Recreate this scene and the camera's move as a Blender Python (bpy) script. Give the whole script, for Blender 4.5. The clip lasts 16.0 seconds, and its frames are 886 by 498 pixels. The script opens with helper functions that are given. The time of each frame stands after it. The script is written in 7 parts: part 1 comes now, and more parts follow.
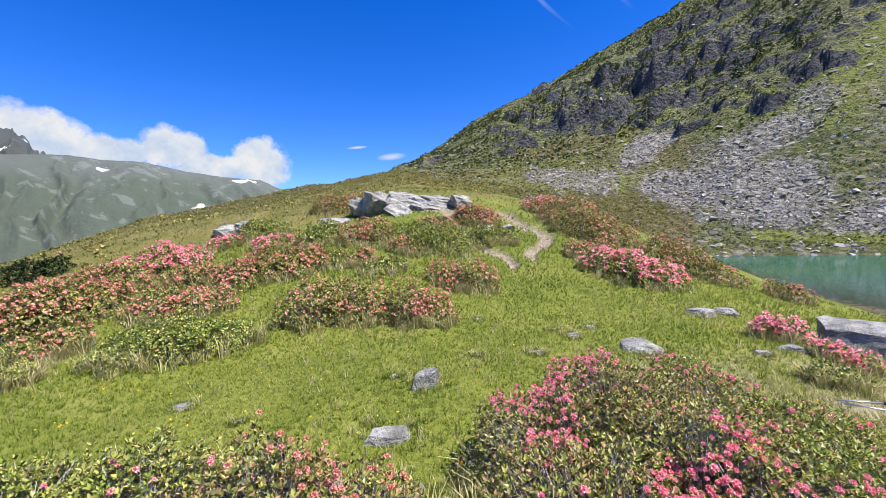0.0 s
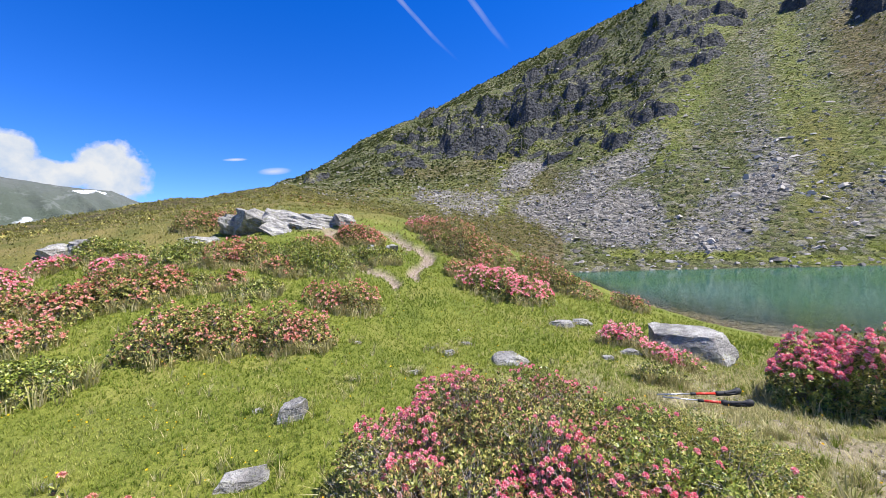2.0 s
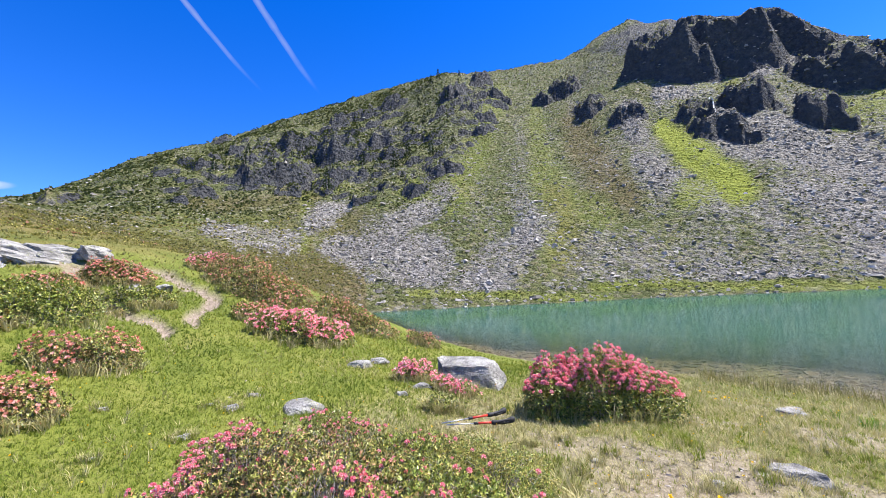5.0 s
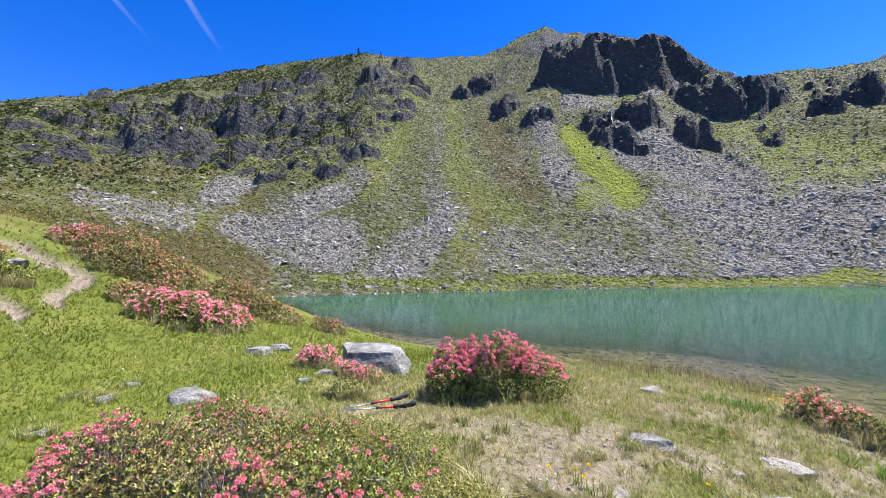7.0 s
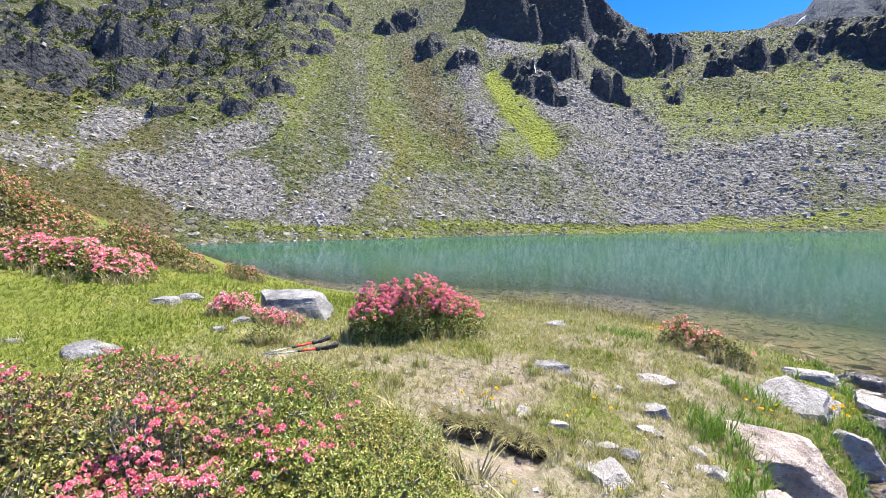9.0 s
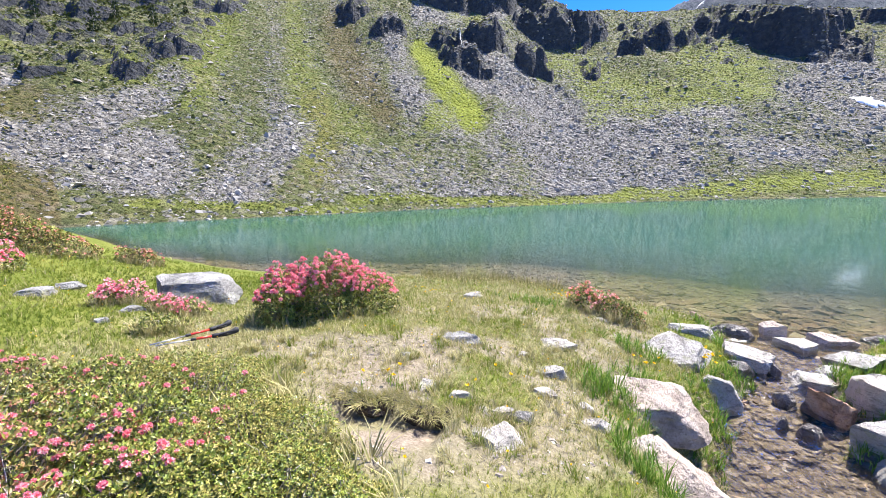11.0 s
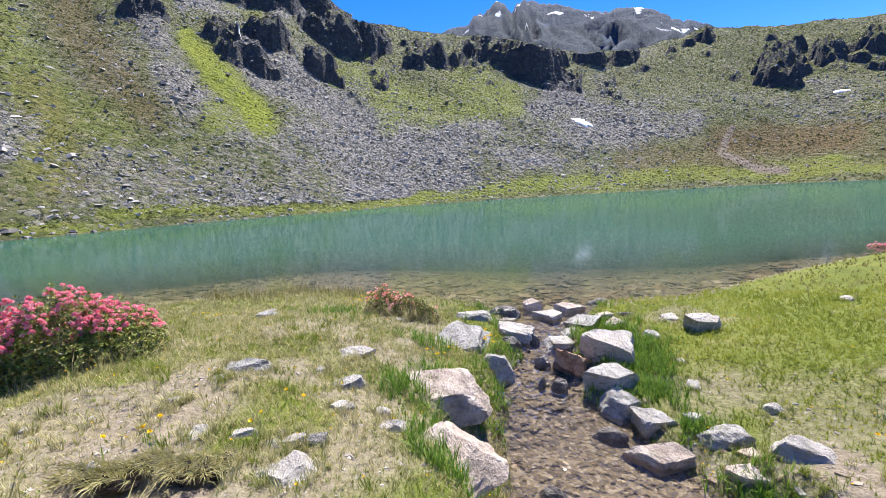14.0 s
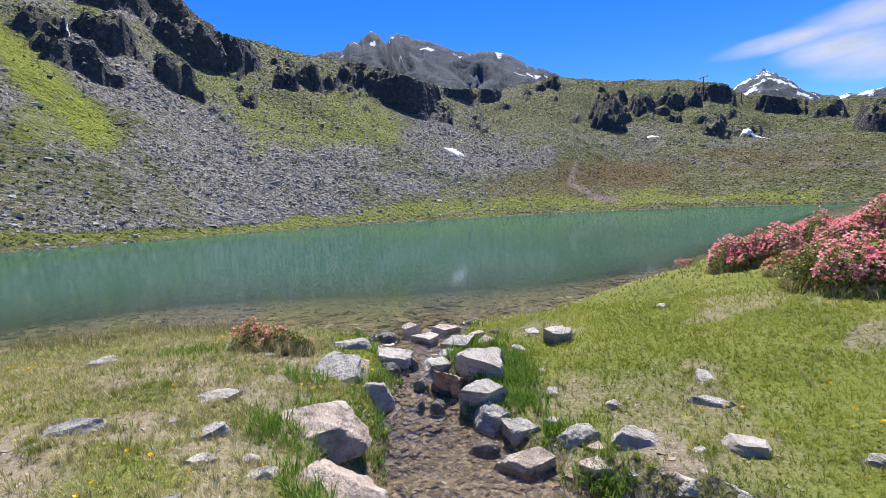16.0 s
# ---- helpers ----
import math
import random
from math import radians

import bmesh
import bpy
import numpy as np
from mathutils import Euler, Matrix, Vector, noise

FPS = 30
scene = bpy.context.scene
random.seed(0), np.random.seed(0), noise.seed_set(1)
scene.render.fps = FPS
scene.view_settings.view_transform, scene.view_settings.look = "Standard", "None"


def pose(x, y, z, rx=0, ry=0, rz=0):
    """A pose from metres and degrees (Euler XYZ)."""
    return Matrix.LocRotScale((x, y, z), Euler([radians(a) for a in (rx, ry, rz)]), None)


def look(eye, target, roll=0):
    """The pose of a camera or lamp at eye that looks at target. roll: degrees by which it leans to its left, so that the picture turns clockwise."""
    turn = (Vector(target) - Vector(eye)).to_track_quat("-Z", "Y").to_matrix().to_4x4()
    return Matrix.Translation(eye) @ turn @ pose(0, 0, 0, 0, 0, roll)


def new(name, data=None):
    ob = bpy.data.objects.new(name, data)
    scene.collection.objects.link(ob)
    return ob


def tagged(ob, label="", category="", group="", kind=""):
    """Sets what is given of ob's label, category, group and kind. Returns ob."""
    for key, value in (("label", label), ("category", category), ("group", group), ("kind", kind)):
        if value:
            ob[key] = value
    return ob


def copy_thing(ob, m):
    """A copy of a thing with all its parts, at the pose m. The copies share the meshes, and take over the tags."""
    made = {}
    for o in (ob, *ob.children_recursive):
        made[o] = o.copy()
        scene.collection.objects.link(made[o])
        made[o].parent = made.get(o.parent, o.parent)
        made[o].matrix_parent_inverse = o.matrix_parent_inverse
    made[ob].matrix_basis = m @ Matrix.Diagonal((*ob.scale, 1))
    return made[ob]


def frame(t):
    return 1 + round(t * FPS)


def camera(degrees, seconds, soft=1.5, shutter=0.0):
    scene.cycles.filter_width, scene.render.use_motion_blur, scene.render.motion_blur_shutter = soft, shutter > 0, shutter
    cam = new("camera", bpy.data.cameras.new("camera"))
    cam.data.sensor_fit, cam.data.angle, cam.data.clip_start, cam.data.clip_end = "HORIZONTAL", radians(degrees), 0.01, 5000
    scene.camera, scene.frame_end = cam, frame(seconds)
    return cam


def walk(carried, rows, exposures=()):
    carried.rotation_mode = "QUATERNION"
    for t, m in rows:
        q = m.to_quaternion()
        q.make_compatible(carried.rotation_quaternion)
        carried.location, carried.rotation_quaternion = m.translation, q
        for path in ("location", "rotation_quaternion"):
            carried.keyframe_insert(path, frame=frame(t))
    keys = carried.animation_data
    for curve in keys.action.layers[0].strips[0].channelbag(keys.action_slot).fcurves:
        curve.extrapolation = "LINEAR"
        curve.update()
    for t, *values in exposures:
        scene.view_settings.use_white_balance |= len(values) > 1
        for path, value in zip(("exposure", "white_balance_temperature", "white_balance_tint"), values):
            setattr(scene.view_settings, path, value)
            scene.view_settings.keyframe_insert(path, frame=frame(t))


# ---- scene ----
# ---------------- camera ----------------
cam = camera(92.8, 16.0, 0.7)
# seconds, eye x y z, heading (clockwise from +y), pitch, roll in degrees
PATH = [
    (0.0, 0.000, 0.000, 1.500, 4.98, -0.91, -2.13),
    (0.5, 0.039, -0.017, 1.517, 8.23, -0.61, -2.31),
    (1.0, 0.072, -0.025, 1.527, 11.26, -0.35, -2.53),
    (1.5, 0.107, -0.029, 1.528, 15.97, 0.29, -2.71),
    (2.0, 0.137, -0.039, 1.518, 19.91, 1.02, -2.53),
    (2.5, 0.149, -0.069, 1.513, 21.87, 1.43, -2.68),
    (3.0, 0.139, -0.079, 1.514, 26.02, 1.99, -3.04),
    (3.5, 0.153, -0.077, 1.522, 31.11, 2.98, -3.25),
    (4.0, 0.153, -0.084, 1.521, 36.01, 4.20, -2.65),
    (4.5, 0.137, -0.100, 1.524, 41.10, 4.97, -2.17),
    (5.0, 0.177, -0.098, 1.511, 46.27, 5.24, -2.89),
    (5.2, 0.174, -0.102, 1.511, 48.00, 5.25, -2.85),
    (7.3, 0.149, -0.150, 1.509, 59.50, 2.25, -0.75),
    (7.5, 0.147, -0.152, 1.509, 60.38, 1.33, -0.65),
    (8.0, 0.149, -0.150, 1.501, 62.46, -0.60, -0.60),
    (8.5, 0.133, -0.173, 1.493, 65.22, -2.26, -0.60),
    (9.0, 0.112, -0.197, 1.487, 68.24, -4.16, -0.65),
    (9.2, 0.120, -0.217, 1.487, 69.40, -4.80, -0.70),
    (11.3, 0.262, -0.433, 1.486, 79.75, -8.05, -1.70),
    (11.5, 0.272, -0.451, 1.486, 81.55, -8.19, -1.92),
    (12.0, 0.295, -0.498, 1.491, 84.83, -8.48, -2.11),
    (12.5, 0.291, -0.552, 1.494, 87.86, -8.66, -3.07),
    (13.0, 0.319, -0.576, 1.490, 92.85, -8.75, -3.43),
    (13.5, 0.331, -0.585, 1.486, 97.99, -8.55, -3.10),
    (14.0, 0.321, -0.590, 1.502, 103.35, -8.08, -2.96),
    (14.5, 0.322, -0.598, 1.506, 108.25, -7.46, -2.72),
    (15.0, 0.303, -0.606, 1.516, 112.42, -6.85, -2.62),
    (15.5, 0.270, -0.610, 1.530, 116.05, -6.23, -2.54),
    (16.0, 0.244, -0.613, 1.541, 119.76, -5.59, -2.46),
]


def aim(x, y, z, heading, pitch, roll):
    h, p = radians(heading), radians(pitch)
    way = Vector((math.sin(h) * math.cos(p), math.cos(h) * math.cos(p), math.sin(p)))
    eye = Vector((x, y, z))
    return look(eye, eye + way, roll)


walk(cam, [(t, aim(*row)) for t, *row in PATH], [(0.0, 0.9), (2.0, 0.92), (3.5, 1.04), (4.5, 1.16), (5.0, 1.14), (7.5, 1.0), (9.0, 1.28), (11.5, 1.43), (12.5, 1.27), (14.5, 1.03), (15.5, 0.85), (16.0, 0.77)])

# ---------------- sky and sun ----------------
SUN_AZ, SUN_EL = 122.0, 60.0
world = bpy.data.worlds.new("world")
scene.world = world
world.use_nodes = True
wn = world.node_tree.nodes
sky = wn.new("ShaderNodeTexSky")
sky.sky_type = "NISHITA"
sky.sun_disc = False
sky.sun_elevation = radians(SUN_EL)
sky.sun_rotation = radians(SUN_AZ)
sky.altitude = 2400
sky.air_density, sky.dust_density, sky.ozone_density = 1.0, 0.3, 2.5
deep = wn.new("ShaderNodeHueSaturation")
deep.inputs["Saturation"].default_value = 1.4
deep.inputs["Hue"].default_value = 0.52
world.node_tree.links.new(sky.outputs[0], deep.inputs["Color"])
world.node_tree.links.new(deep.outputs[0], wn["Background"].inputs[0])
wn["Background"].inputs[1].default_value = 0.14
sun = new("sun", bpy.data.lights.new("sun", "SUN"))
sun.data.energy, sun.data.angle, sun.data.color = 5.0, radians(0.5), (1.0, 0.96, 0.9)
sa, se = radians(SUN_AZ), radians(SUN_EL)
sun.matrix_world = look((0, 0, 0), (-math.sin(sa) * math.cos(se), -math.cos(sa) * math.cos(se), -math.sin(se)))


# ---------------- materials ----------------
def nodes_of(name):
    m = bpy.data.materials.new(name)
    m.use_nodes = True
    t = m.node_tree
    return m, t, t.nodes["Principled BSDF"]


def add(t, kind, ins=None, **props):
    n = t.nodes.new("ShaderNode" + kind)
    for k, v in props.items():
        if k == "noise_dimensions":
            n.noise_dimensions = v
        elif k == "blend":
            n.blend_type = v
        elif k == "op":
            n.operation = v
        elif k == "dt":
            n.data_type = v
        elif k == "attr":
            n.attribute_name = v
        elif k == "clamp":
            n.use_clamp = v
    for k, v in (ins or {}).items():
        if isinstance(v, bpy.types.NodeSocket):
            t.links.new(v, n.inputs[k])
        else:
            n.inputs[k].default_value = v
    return n


def position(t):
    return add(t, "NewGeometry").outputs["Position"]


def noise_of(t, scale, detail=4.0, rough=0.55, vec=None, squash=None):
    v = vec or position(t)
    if squash:
        v = add(t, "VectorMath", {0: v, 1: squash}, op="MULTIPLY").outputs[0]
    return add(t, "TexNoise", {"Vector": v, "Scale": scale, "Detail": detail, "Roughness": rough}).outputs["Fac"]


def ramp(t, fac, stops):
    n = add(t, "ValToRGB", {"Fac": fac})
    e = n.color_ramp.elements
    while len(e) < len(stops):
        e.new(0.5)
    for el, (p, c) in zip(e, stops):
        el.position = p
        el.color = (*c, 1) if len(c) == 3 else c
    return n.outputs["Color"]


def mix(t, fac, a, b, blend="MIX"):
    n = add(t, "MixRGB", {"Fac": fac, "Color1": a if isinstance(a, bpy.types.NodeSocket) else (*a, 1),
                          "Color2": b if isinstance(b, bpy.types.NodeSocket) else (*b, 1)}, blend=blend)
    return n.outputs["Color"]


def math_of(t, op, a, b, clamp=False):
    return add(t, "Math", {0: a, 1: b}, op=op, clamp=clamp).outputs[0]


def band(t, fac, lo, hi):
    return add(t, "MapRange", {"Value": fac, "From Min": lo, "From Max": hi}).outputs["Result"]


def bump(t, height, strength, dist):
    return add(t, "Bump", {"Height": height, "Strength": strength, "Distance": dist}).outputs["Normal"]


def link(t, out, node, key):
    t.links.new(out, node.inputs[key])


def warp_of(t, scale, amount):
    """The position, pushed about by noise, so that cells come out ragged."""
    n = add(t, "TexNoise", {"Vector": position(t), "Scale": scale, "Detail": 3.0}).outputs["Color"]
    n = add(t, "VectorMath", {0: n, 1: (0.5, 0.5, 0.5)}, op="SUBTRACT").outputs[0]
    n = add(t, "VectorMath", {0: n, 1: (amount * 2, amount * 2, amount * 2)}, op="MULTIPLY").outputs[0]
    return add(t, "VectorMath", {0: position(t), 1: n}, op="ADD").outputs[0]


def ground_material():
    m, t, b = nodes_of("alpine ground")
    cover = add(t, "Attribute", attr="cover")
    sep = add(t, "SeparateColor", {"Color": cover.outputs["Color"]})
    rock, scree, lush = sep.outputs[0], sep.outputs[1], sep.outputs[2]
    extra = add(t, "SeparateColor", {"Color": add(t, "Attribute", attr="soil").outputs["Color"]})
    heath, soil, bed = extra.outputs[0], extra.outputs[1], extra.outputs[2]
    far = add(t, "Attribute", attr="far").outputs["Fac"]
    n_fine, n_mid, n_big = noise_of(t, 14.0, 6), noise_of(t, 1.3, 5), noise_of(t, 0.09, 6, 0.6)
    n_rock = noise_of(t, 0.8, 8, 0.72)
    grass_near = ramp(t, n_mid, [(0.3, (0.085, 0.105, 0.013)), (0.5, (0.17, 0.185, 0.024)), (0.7, (0.28, 0.245, 0.07))])
    grass_far = ramp(t, noise_of(t, 0.35, 7, 0.7), [(0.3, (0.06, 0.06, 0.02)), (0.46, (0.125, 0.125, 0.04)),
                                                   (0.6, (0.2, 0.19, 0.07)), (0.72, (0.29, 0.255, 0.14))])
    cell = add(t, "TexVoronoi", {"Vector": warp_of(t, 1.2, 0.45), "Scale": 1.25})
    tuft_rnd = add(t, "SeparateColor", {"Color": cell.outputs["Color"]}).outputs[0]
    clump = ramp(t, tuft_rnd, [(0.0, (0.045, 0.058, 0.017)), (0.3, (0.1, 0.115, 0.04)), (0.6, (0.17, 0.17, 0.065)), (0.8, (0.22, 0.185, 0.1)), (1.0, (0.34, 0.315, 0.25))])
    grass_far = mix(t, 0.72, grass_far, clump)
    grass_near = mix(t, 0.5, grass_near, ramp(t, noise_of(t, 75.0, 4, 0.7, None, (1.0, 1.0, 0.3)), [(0.35, (0.035, 0.048, 0.008)), (0.5, (0.12, 0.145, 0.02)), (0.66, (0.28, 0.27, 0.07))]))
    col = mix(t, far, grass_near, grass_far)
    col = mix(t, math_of(t, "MULTIPLY", band(t, n_big, 0.35, 0.65), 0.45), col, (0.07, 0.1, 0.015))
    col = mix(t, heath, col, ramp(t, n_mid, [(0.35, (0.08, 0.07, 0.02)), (0.55, (0.16, 0.11, 0.045)), (0.7, (0.2, 0.13, 0.06))]))
    col = mix(t, lush, col, ramp(t, n_mid, [(0.3, (0.15, 0.185, 0.016)), (0.7, (0.29, 0.32, 0.03))]))
    stone = ramp(t, n_rock, [(0.3, (0.11, 0.1, 0.085)), (0.5, (0.215, 0.195, 0.165)), (0.7, (0.36, 0.33, 0.28))])
    chip = add(t, "TexVoronoi", {"Vector": warp_of(t, 2.0, 0.2), "Scale": 1.9})
    chip_rnd = add(t, "SeparateColor", {"Color": chip.outputs["Color"]}).outputs[1]
    stone = mix(t, 0.6, stone, ramp(t, chip_rnd, [(0.0, (0.075, 0.07, 0.062)), (0.35, (0.19, 0.175, 0.15)), (0.7, (0.29, 0.27, 0.235)), (1.0, (0.44, 0.41, 0.36))]))
    n_chip = noise_of(t, 1.1, 6, 0.75)
    col = mix(t, band(t, math_of(t, "ADD", scree, math_of(t, "MULTIPLY", math_of(t, "SUBTRACT", n_chip, 0.5), 2.2)), 0.3, 0.75), col, stone)
    crag = ramp(t, n_rock, [(0.32, (0.045, 0.048, 0.054)), (0.52, (0.08, 0.081, 0.083)), (0.7, (0.135, 0.13, 0.122))])
    tilt = add(t, "SeparateXYZ", {0: add(t, "NewGeometry").outputs["Normal"]}).outputs[2]
    steep = math_of(t, "MULTIPLY", band(t, math_of(t, "ADD", tilt, math_of(t, "MULTIPLY", n_chip, 0.3)), 0.82, 0.66), far)
    col = mix(t, math_of(t, "MAXIMUM", band(t, math_of(t, "ADD", rock, math_of(t, "MULTIPLY", math_of(t, "SUBTRACT", n_chip, 0.5), 1.6)), 0.4, 0.75), steep), col, crag)
    dirt = mix(t, 0.5, ramp(t, n_fine, [(0.3, (0.12, 0.09, 0.065)), (0.55, (0.25, 0.195, 0.148)), (0.75, (0.4, 0.33, 0.265))]), ramp(t, noise_of(t, 60.0, 5, 0.75), [(0.35, (0.08, 0.06, 0.042)), (0.5, (0.24, 0.19, 0.14)), (0.66, (0.46, 0.39, 0.31))]))
    col = mix(t, soil, col, dirt)
    grit = add(t, "TexVoronoi", {"Vector": warp_of(t, 9.0, 0.03), "Scale": 22.0})
    mud = mix(t, 0.6, ramp(t, n_mid, [(0.3, (0.1, 0.08, 0.057)), (0.55, (0.19, 0.156, 0.114)), (0.75, (0.3, 0.255, 0.2))]),
              ramp(t, add(t, "SeparateColor", {"Color": grit.outputs["Color"]}).outputs[0], [(0.0, (0.07, 0.057, 0.042)), (0.6, (0.22, 0.178, 0.128)), (1.0, (0.4, 0.345, 0.275))]))
    col = mix(t, bed, col, mud)
    link(t, col, b, "Base Color")
    b.inputs["Roughness"].default_value = 0.92
    b.inputs["Specular IOR Level"].default_value = 0.2
    lumps = math_of(t, "ADD", math_of(t, "MULTIPLY", cell.outputs["Distance"], -1.0), math_of(t, "MULTIPLY", math_of(t, "MULTIPLY", chip.outputs["Distance"], -0.8), scree))
    hgt = math_of(t, "ADD", math_of(t, "MULTIPLY", n_fine, 0.05), math_of(t, "MULTIPLY", math_of(t, "ADD", math_of(t, "MULTIPLY", n_rock, 1.8), lumps), far))
    link(t, bump(t, hgt, 0.9, 1.0), b, "Normal")
    return m


def stone_material(name, dark, mid, light, lichen=0.25, warm=None, rough=0.85):
    m, t, b = nodes_of(name)
    rnd = add(t, "ObjectInfo").outputs["Random"]
    n1, n2, n3 = noise_of(t, 5.0, 7, 0.65), noise_of(t, 38.0, 5, 0.7), noise_of(t, 11.0, 3)
    col = ramp(t, n1, [(0.3, dark), (0.5, mid), (0.68, light)])
    if warm:
        col = mix(t, math_of(t, "MULTIPLY", band(t, rnd, 0.35, 0.9), 0.75), col, mix(t, n1, warm, light))
    col = mix(t, math_of(t, "MULTIPLY", band(t, n2, 0.54, 0.66), 0.42), col, (0.08, 0.076, 0.068))
    vein = noise_of(t, 9.0, 5, 0.7, None, (0.35, 1.0, 2.2))
    col = mix(t, math_of(t, "MULTIPLY", band(t, vein, 0.55, 0.62), 0.55), col, dark)
    col = mix(t, math_of(t, "MULTIPLY", band(t, n3, 0.58, 0.64), lichen), col, (0.3, 0.32, 0.12))
    link(t, col, b, "Base Color")
    b.inputs["Roughness"].default_value = rough
    hgt = math_of(t, "ADD", math_of(t, "ADD", math_of(t, "MULTIPLY", n1, 0.1), math_of(t, "MULTIPLY", n2, 0.03)), math_of(t, "MULTIPLY", vein, 0.06))
    link(t, bump(t, hgt, 0.9, 1.0), b, "Normal")
    return m


def island_material(name, stops, rough=0.6, translucent=0.0, spec=0.3, patch=None):
    """Colour by piece, for leaves, blades, petals and stones that are joined."""
    m, t, b = nodes_of(name)
    rnd = add(t, "NewGeometry").outputs["Random Per Island"]
    if patch:
        rnd = math_of(t, "ADD", math_of(t, "MULTIPLY", rnd, 1 - patch[1]), math_of(t, "MULTIPLY", band(t, noise_of(t, patch[0], 3), 0.3, 0.7), patch[1]))
    col = ramp(t, rnd, stops)
    link(t, col, b, "Base Color")
    b.inputs["Roughness"].default_value = rough
    b.inputs["Specular IOR Level"].default_value = spec
    if translucent:
        tr = add(t, "BsdfTranslucent", {"Color": col})
        ms = add(t, "MixShader", {0: translucent, 1: b.outputs[0], 2: tr.outputs[0]})
        t.links.new(ms.outputs[0], t.nodes["Material Output"].inputs[0])
    return m


def plain_material(name, color, rough=0.5, metal=0.0, wear=0.12):
    m, t, b = nodes_of(name)
    n = noise_of(t, 60.0, 4)
    link(t, mix(t, math_of(t, "MULTIPLY", n, wear * 2), color, tuple(c * 0.55 for c in color)), b, "Base Color")
    b.inputs["Roughness"].default_value = rough
    b.inputs["Metallic"].default_value = metal
    return m


def water_material(name, murk, tint, ripple, rough=0.03, strength=0.25, sheen=1.0):
    m, t, b = nodes_of(name)
    depth = add(t, "Attribute", attr="depth").outputs["Fac"]
    wob = add(t, "VectorMath", {0: position(t), 1: (1.0, 1.0, 1.0)}, op="MULTIPLY").outputs[0]
    n = math_of(t, "ADD", noise_of(t, ripple, 3, 0.5, wob), math_of(t, "MULTIPLY", noise_of(t, ripple * 0.4, 3, 0.5, wob), 0.8))
    nor = bump(t, n, strength, 0.1)
    big = noise_of(t, 0.06, 3)
    body = mix(t, big, murk, tuple(c * 1.25 for c in murk))
    dif = add(t, "BsdfDiffuse", {"Color": body, "Normal": nor})
    tra = add(t, "BsdfTransparent", {"Color": (*tint, 1)})
    under = add(t, "MixShader", {0: depth, 1: tra.outputs[0], 2: dif.outputs[0]})
    gl = add(t, "BsdfGlossy", {"Color": (1, 1, 1, 1), "Roughness": rough, "Normal": nor})
    fr = add(t, "Fresnel", {"IOR": 1.33, "Normal": nor})
    top = add(t, "MixShader", {0: math_of(t, "MULTIPLY", fr.outputs[0], sheen), 1: under.outputs[0], 2: gl.outputs[0]})
    t.links.new(top.outputs[0], t.nodes["Material Output"].inputs[0])
    return m


GROUND = ground_material()
STONE = stone_material("grey gneiss", (0.17, 0.155, 0.13), (0.39, 0.36, 0.312), (0.58, 0.54, 0.475), 0.3, (0.55, 0.46, 0.37))
WARM_STONE = stone_material("warm pinkish gneiss", (0.22, 0.165, 0.125), (0.5, 0.4, 0.315), (0.66, 0.56, 0.47), 0.15, (0.62, 0.45, 0.33))
RUST_STONE = stone_material("rust-stained gneiss", (0.2, 0.1, 0.055), (0.52, 0.32, 0.2), (0.64, 0.47, 0.35), 0.0, (0.58, 0.34, 0.2))
WET_STONE = stone_material("wet brown stone", (0.045, 0.038, 0.03), (0.15, 0.128, 0.105), (0.36, 0.32, 0.275), 0.0, (0.13, 0.085, 0.055), 0.3)
OUTCROP = stone_material("pale outcrop rock", (0.12, 0.115, 0.105), (0.3, 0.285, 0.26), (0.5, 0.48, 0.44), 0.3)
SCREE = island_material("scree stones", [(0.0, (0.13, 0.118, 0.1)), (0.5, (0.27, 0.247, 0.21)), (1.0, (0.42, 0.388, 0.335))], 0.9, 0, 0.2)
LEAF = island_material("alpenrose leaves", [(0.0, (0.035, 0.045, 0.011)), (0.25, (0.12, 0.14, 0.026)), (0.6, (0.28, 0.3, 0.055)), (0.88, (0.44, 0.42, 0.1)), (1.0, (0.46, 0.28, 0.12))], 0.42, 0.12, 0.45)
LEAF_BRIGHT = island_material("bright young leaves", [(0.0, (0.05, 0.075, 0.012)), (0.5, (0.19, 0.245, 0.032)), (1.0, (0.4, 0.42, 0.08))], 0.38, 0.16, 0.5)
LEAF_DRY = island_material("reddish alpenrose leaves", [(0.0, (0.05, 0.055, 0.014)), (0.45, (0.19, 0.2, 0.045)), (0.75, (0.36, 0.25, 0.1)), (1.0, (0.5, 0.24, 0.15))], 0.5, 0.16, 0.35)
PETAL = island_material("pink petals", [(0.0, (0.78, 0.12, 0.19)), (0.4, (0.9, 0.3, 0.37)), (0.75, (0.94, 0.5, 0.54)), (1.0, (0.96, 0.76, 0.75))], 0.5, 0.42, 0.25)
PETAL_FADED = island_material("faded coral petals", [(0.0, (0.6, 0.15, 0.11)), (0.35, (0.72, 0.3, 0.21)), (0.7, (0.78, 0.4, 0.33)), (1.0, (0.85, 0.45, 0.45))], 0.6, 0.35, 0.2)
TWIG = island_material("grey twigs", [(0.0, (0.18, 0.14, 0.11)), (0.6, (0.34, 0.3, 0.26)), (1.0, (0.52, 0.49, 0.45))], 0.85, 0, 0.2)
GRASS = island_material("meadow grass", [(0.0, (0.06, 0.1, 0.01)), (0.4, (0.17, 0.23, 0.027)), (0.78, (0.32, 0.345, 0.06)), (1.0, (0.5, 0.46, 0.18))], 0.6, 0.4, 0.25, (0.8, 0.55))
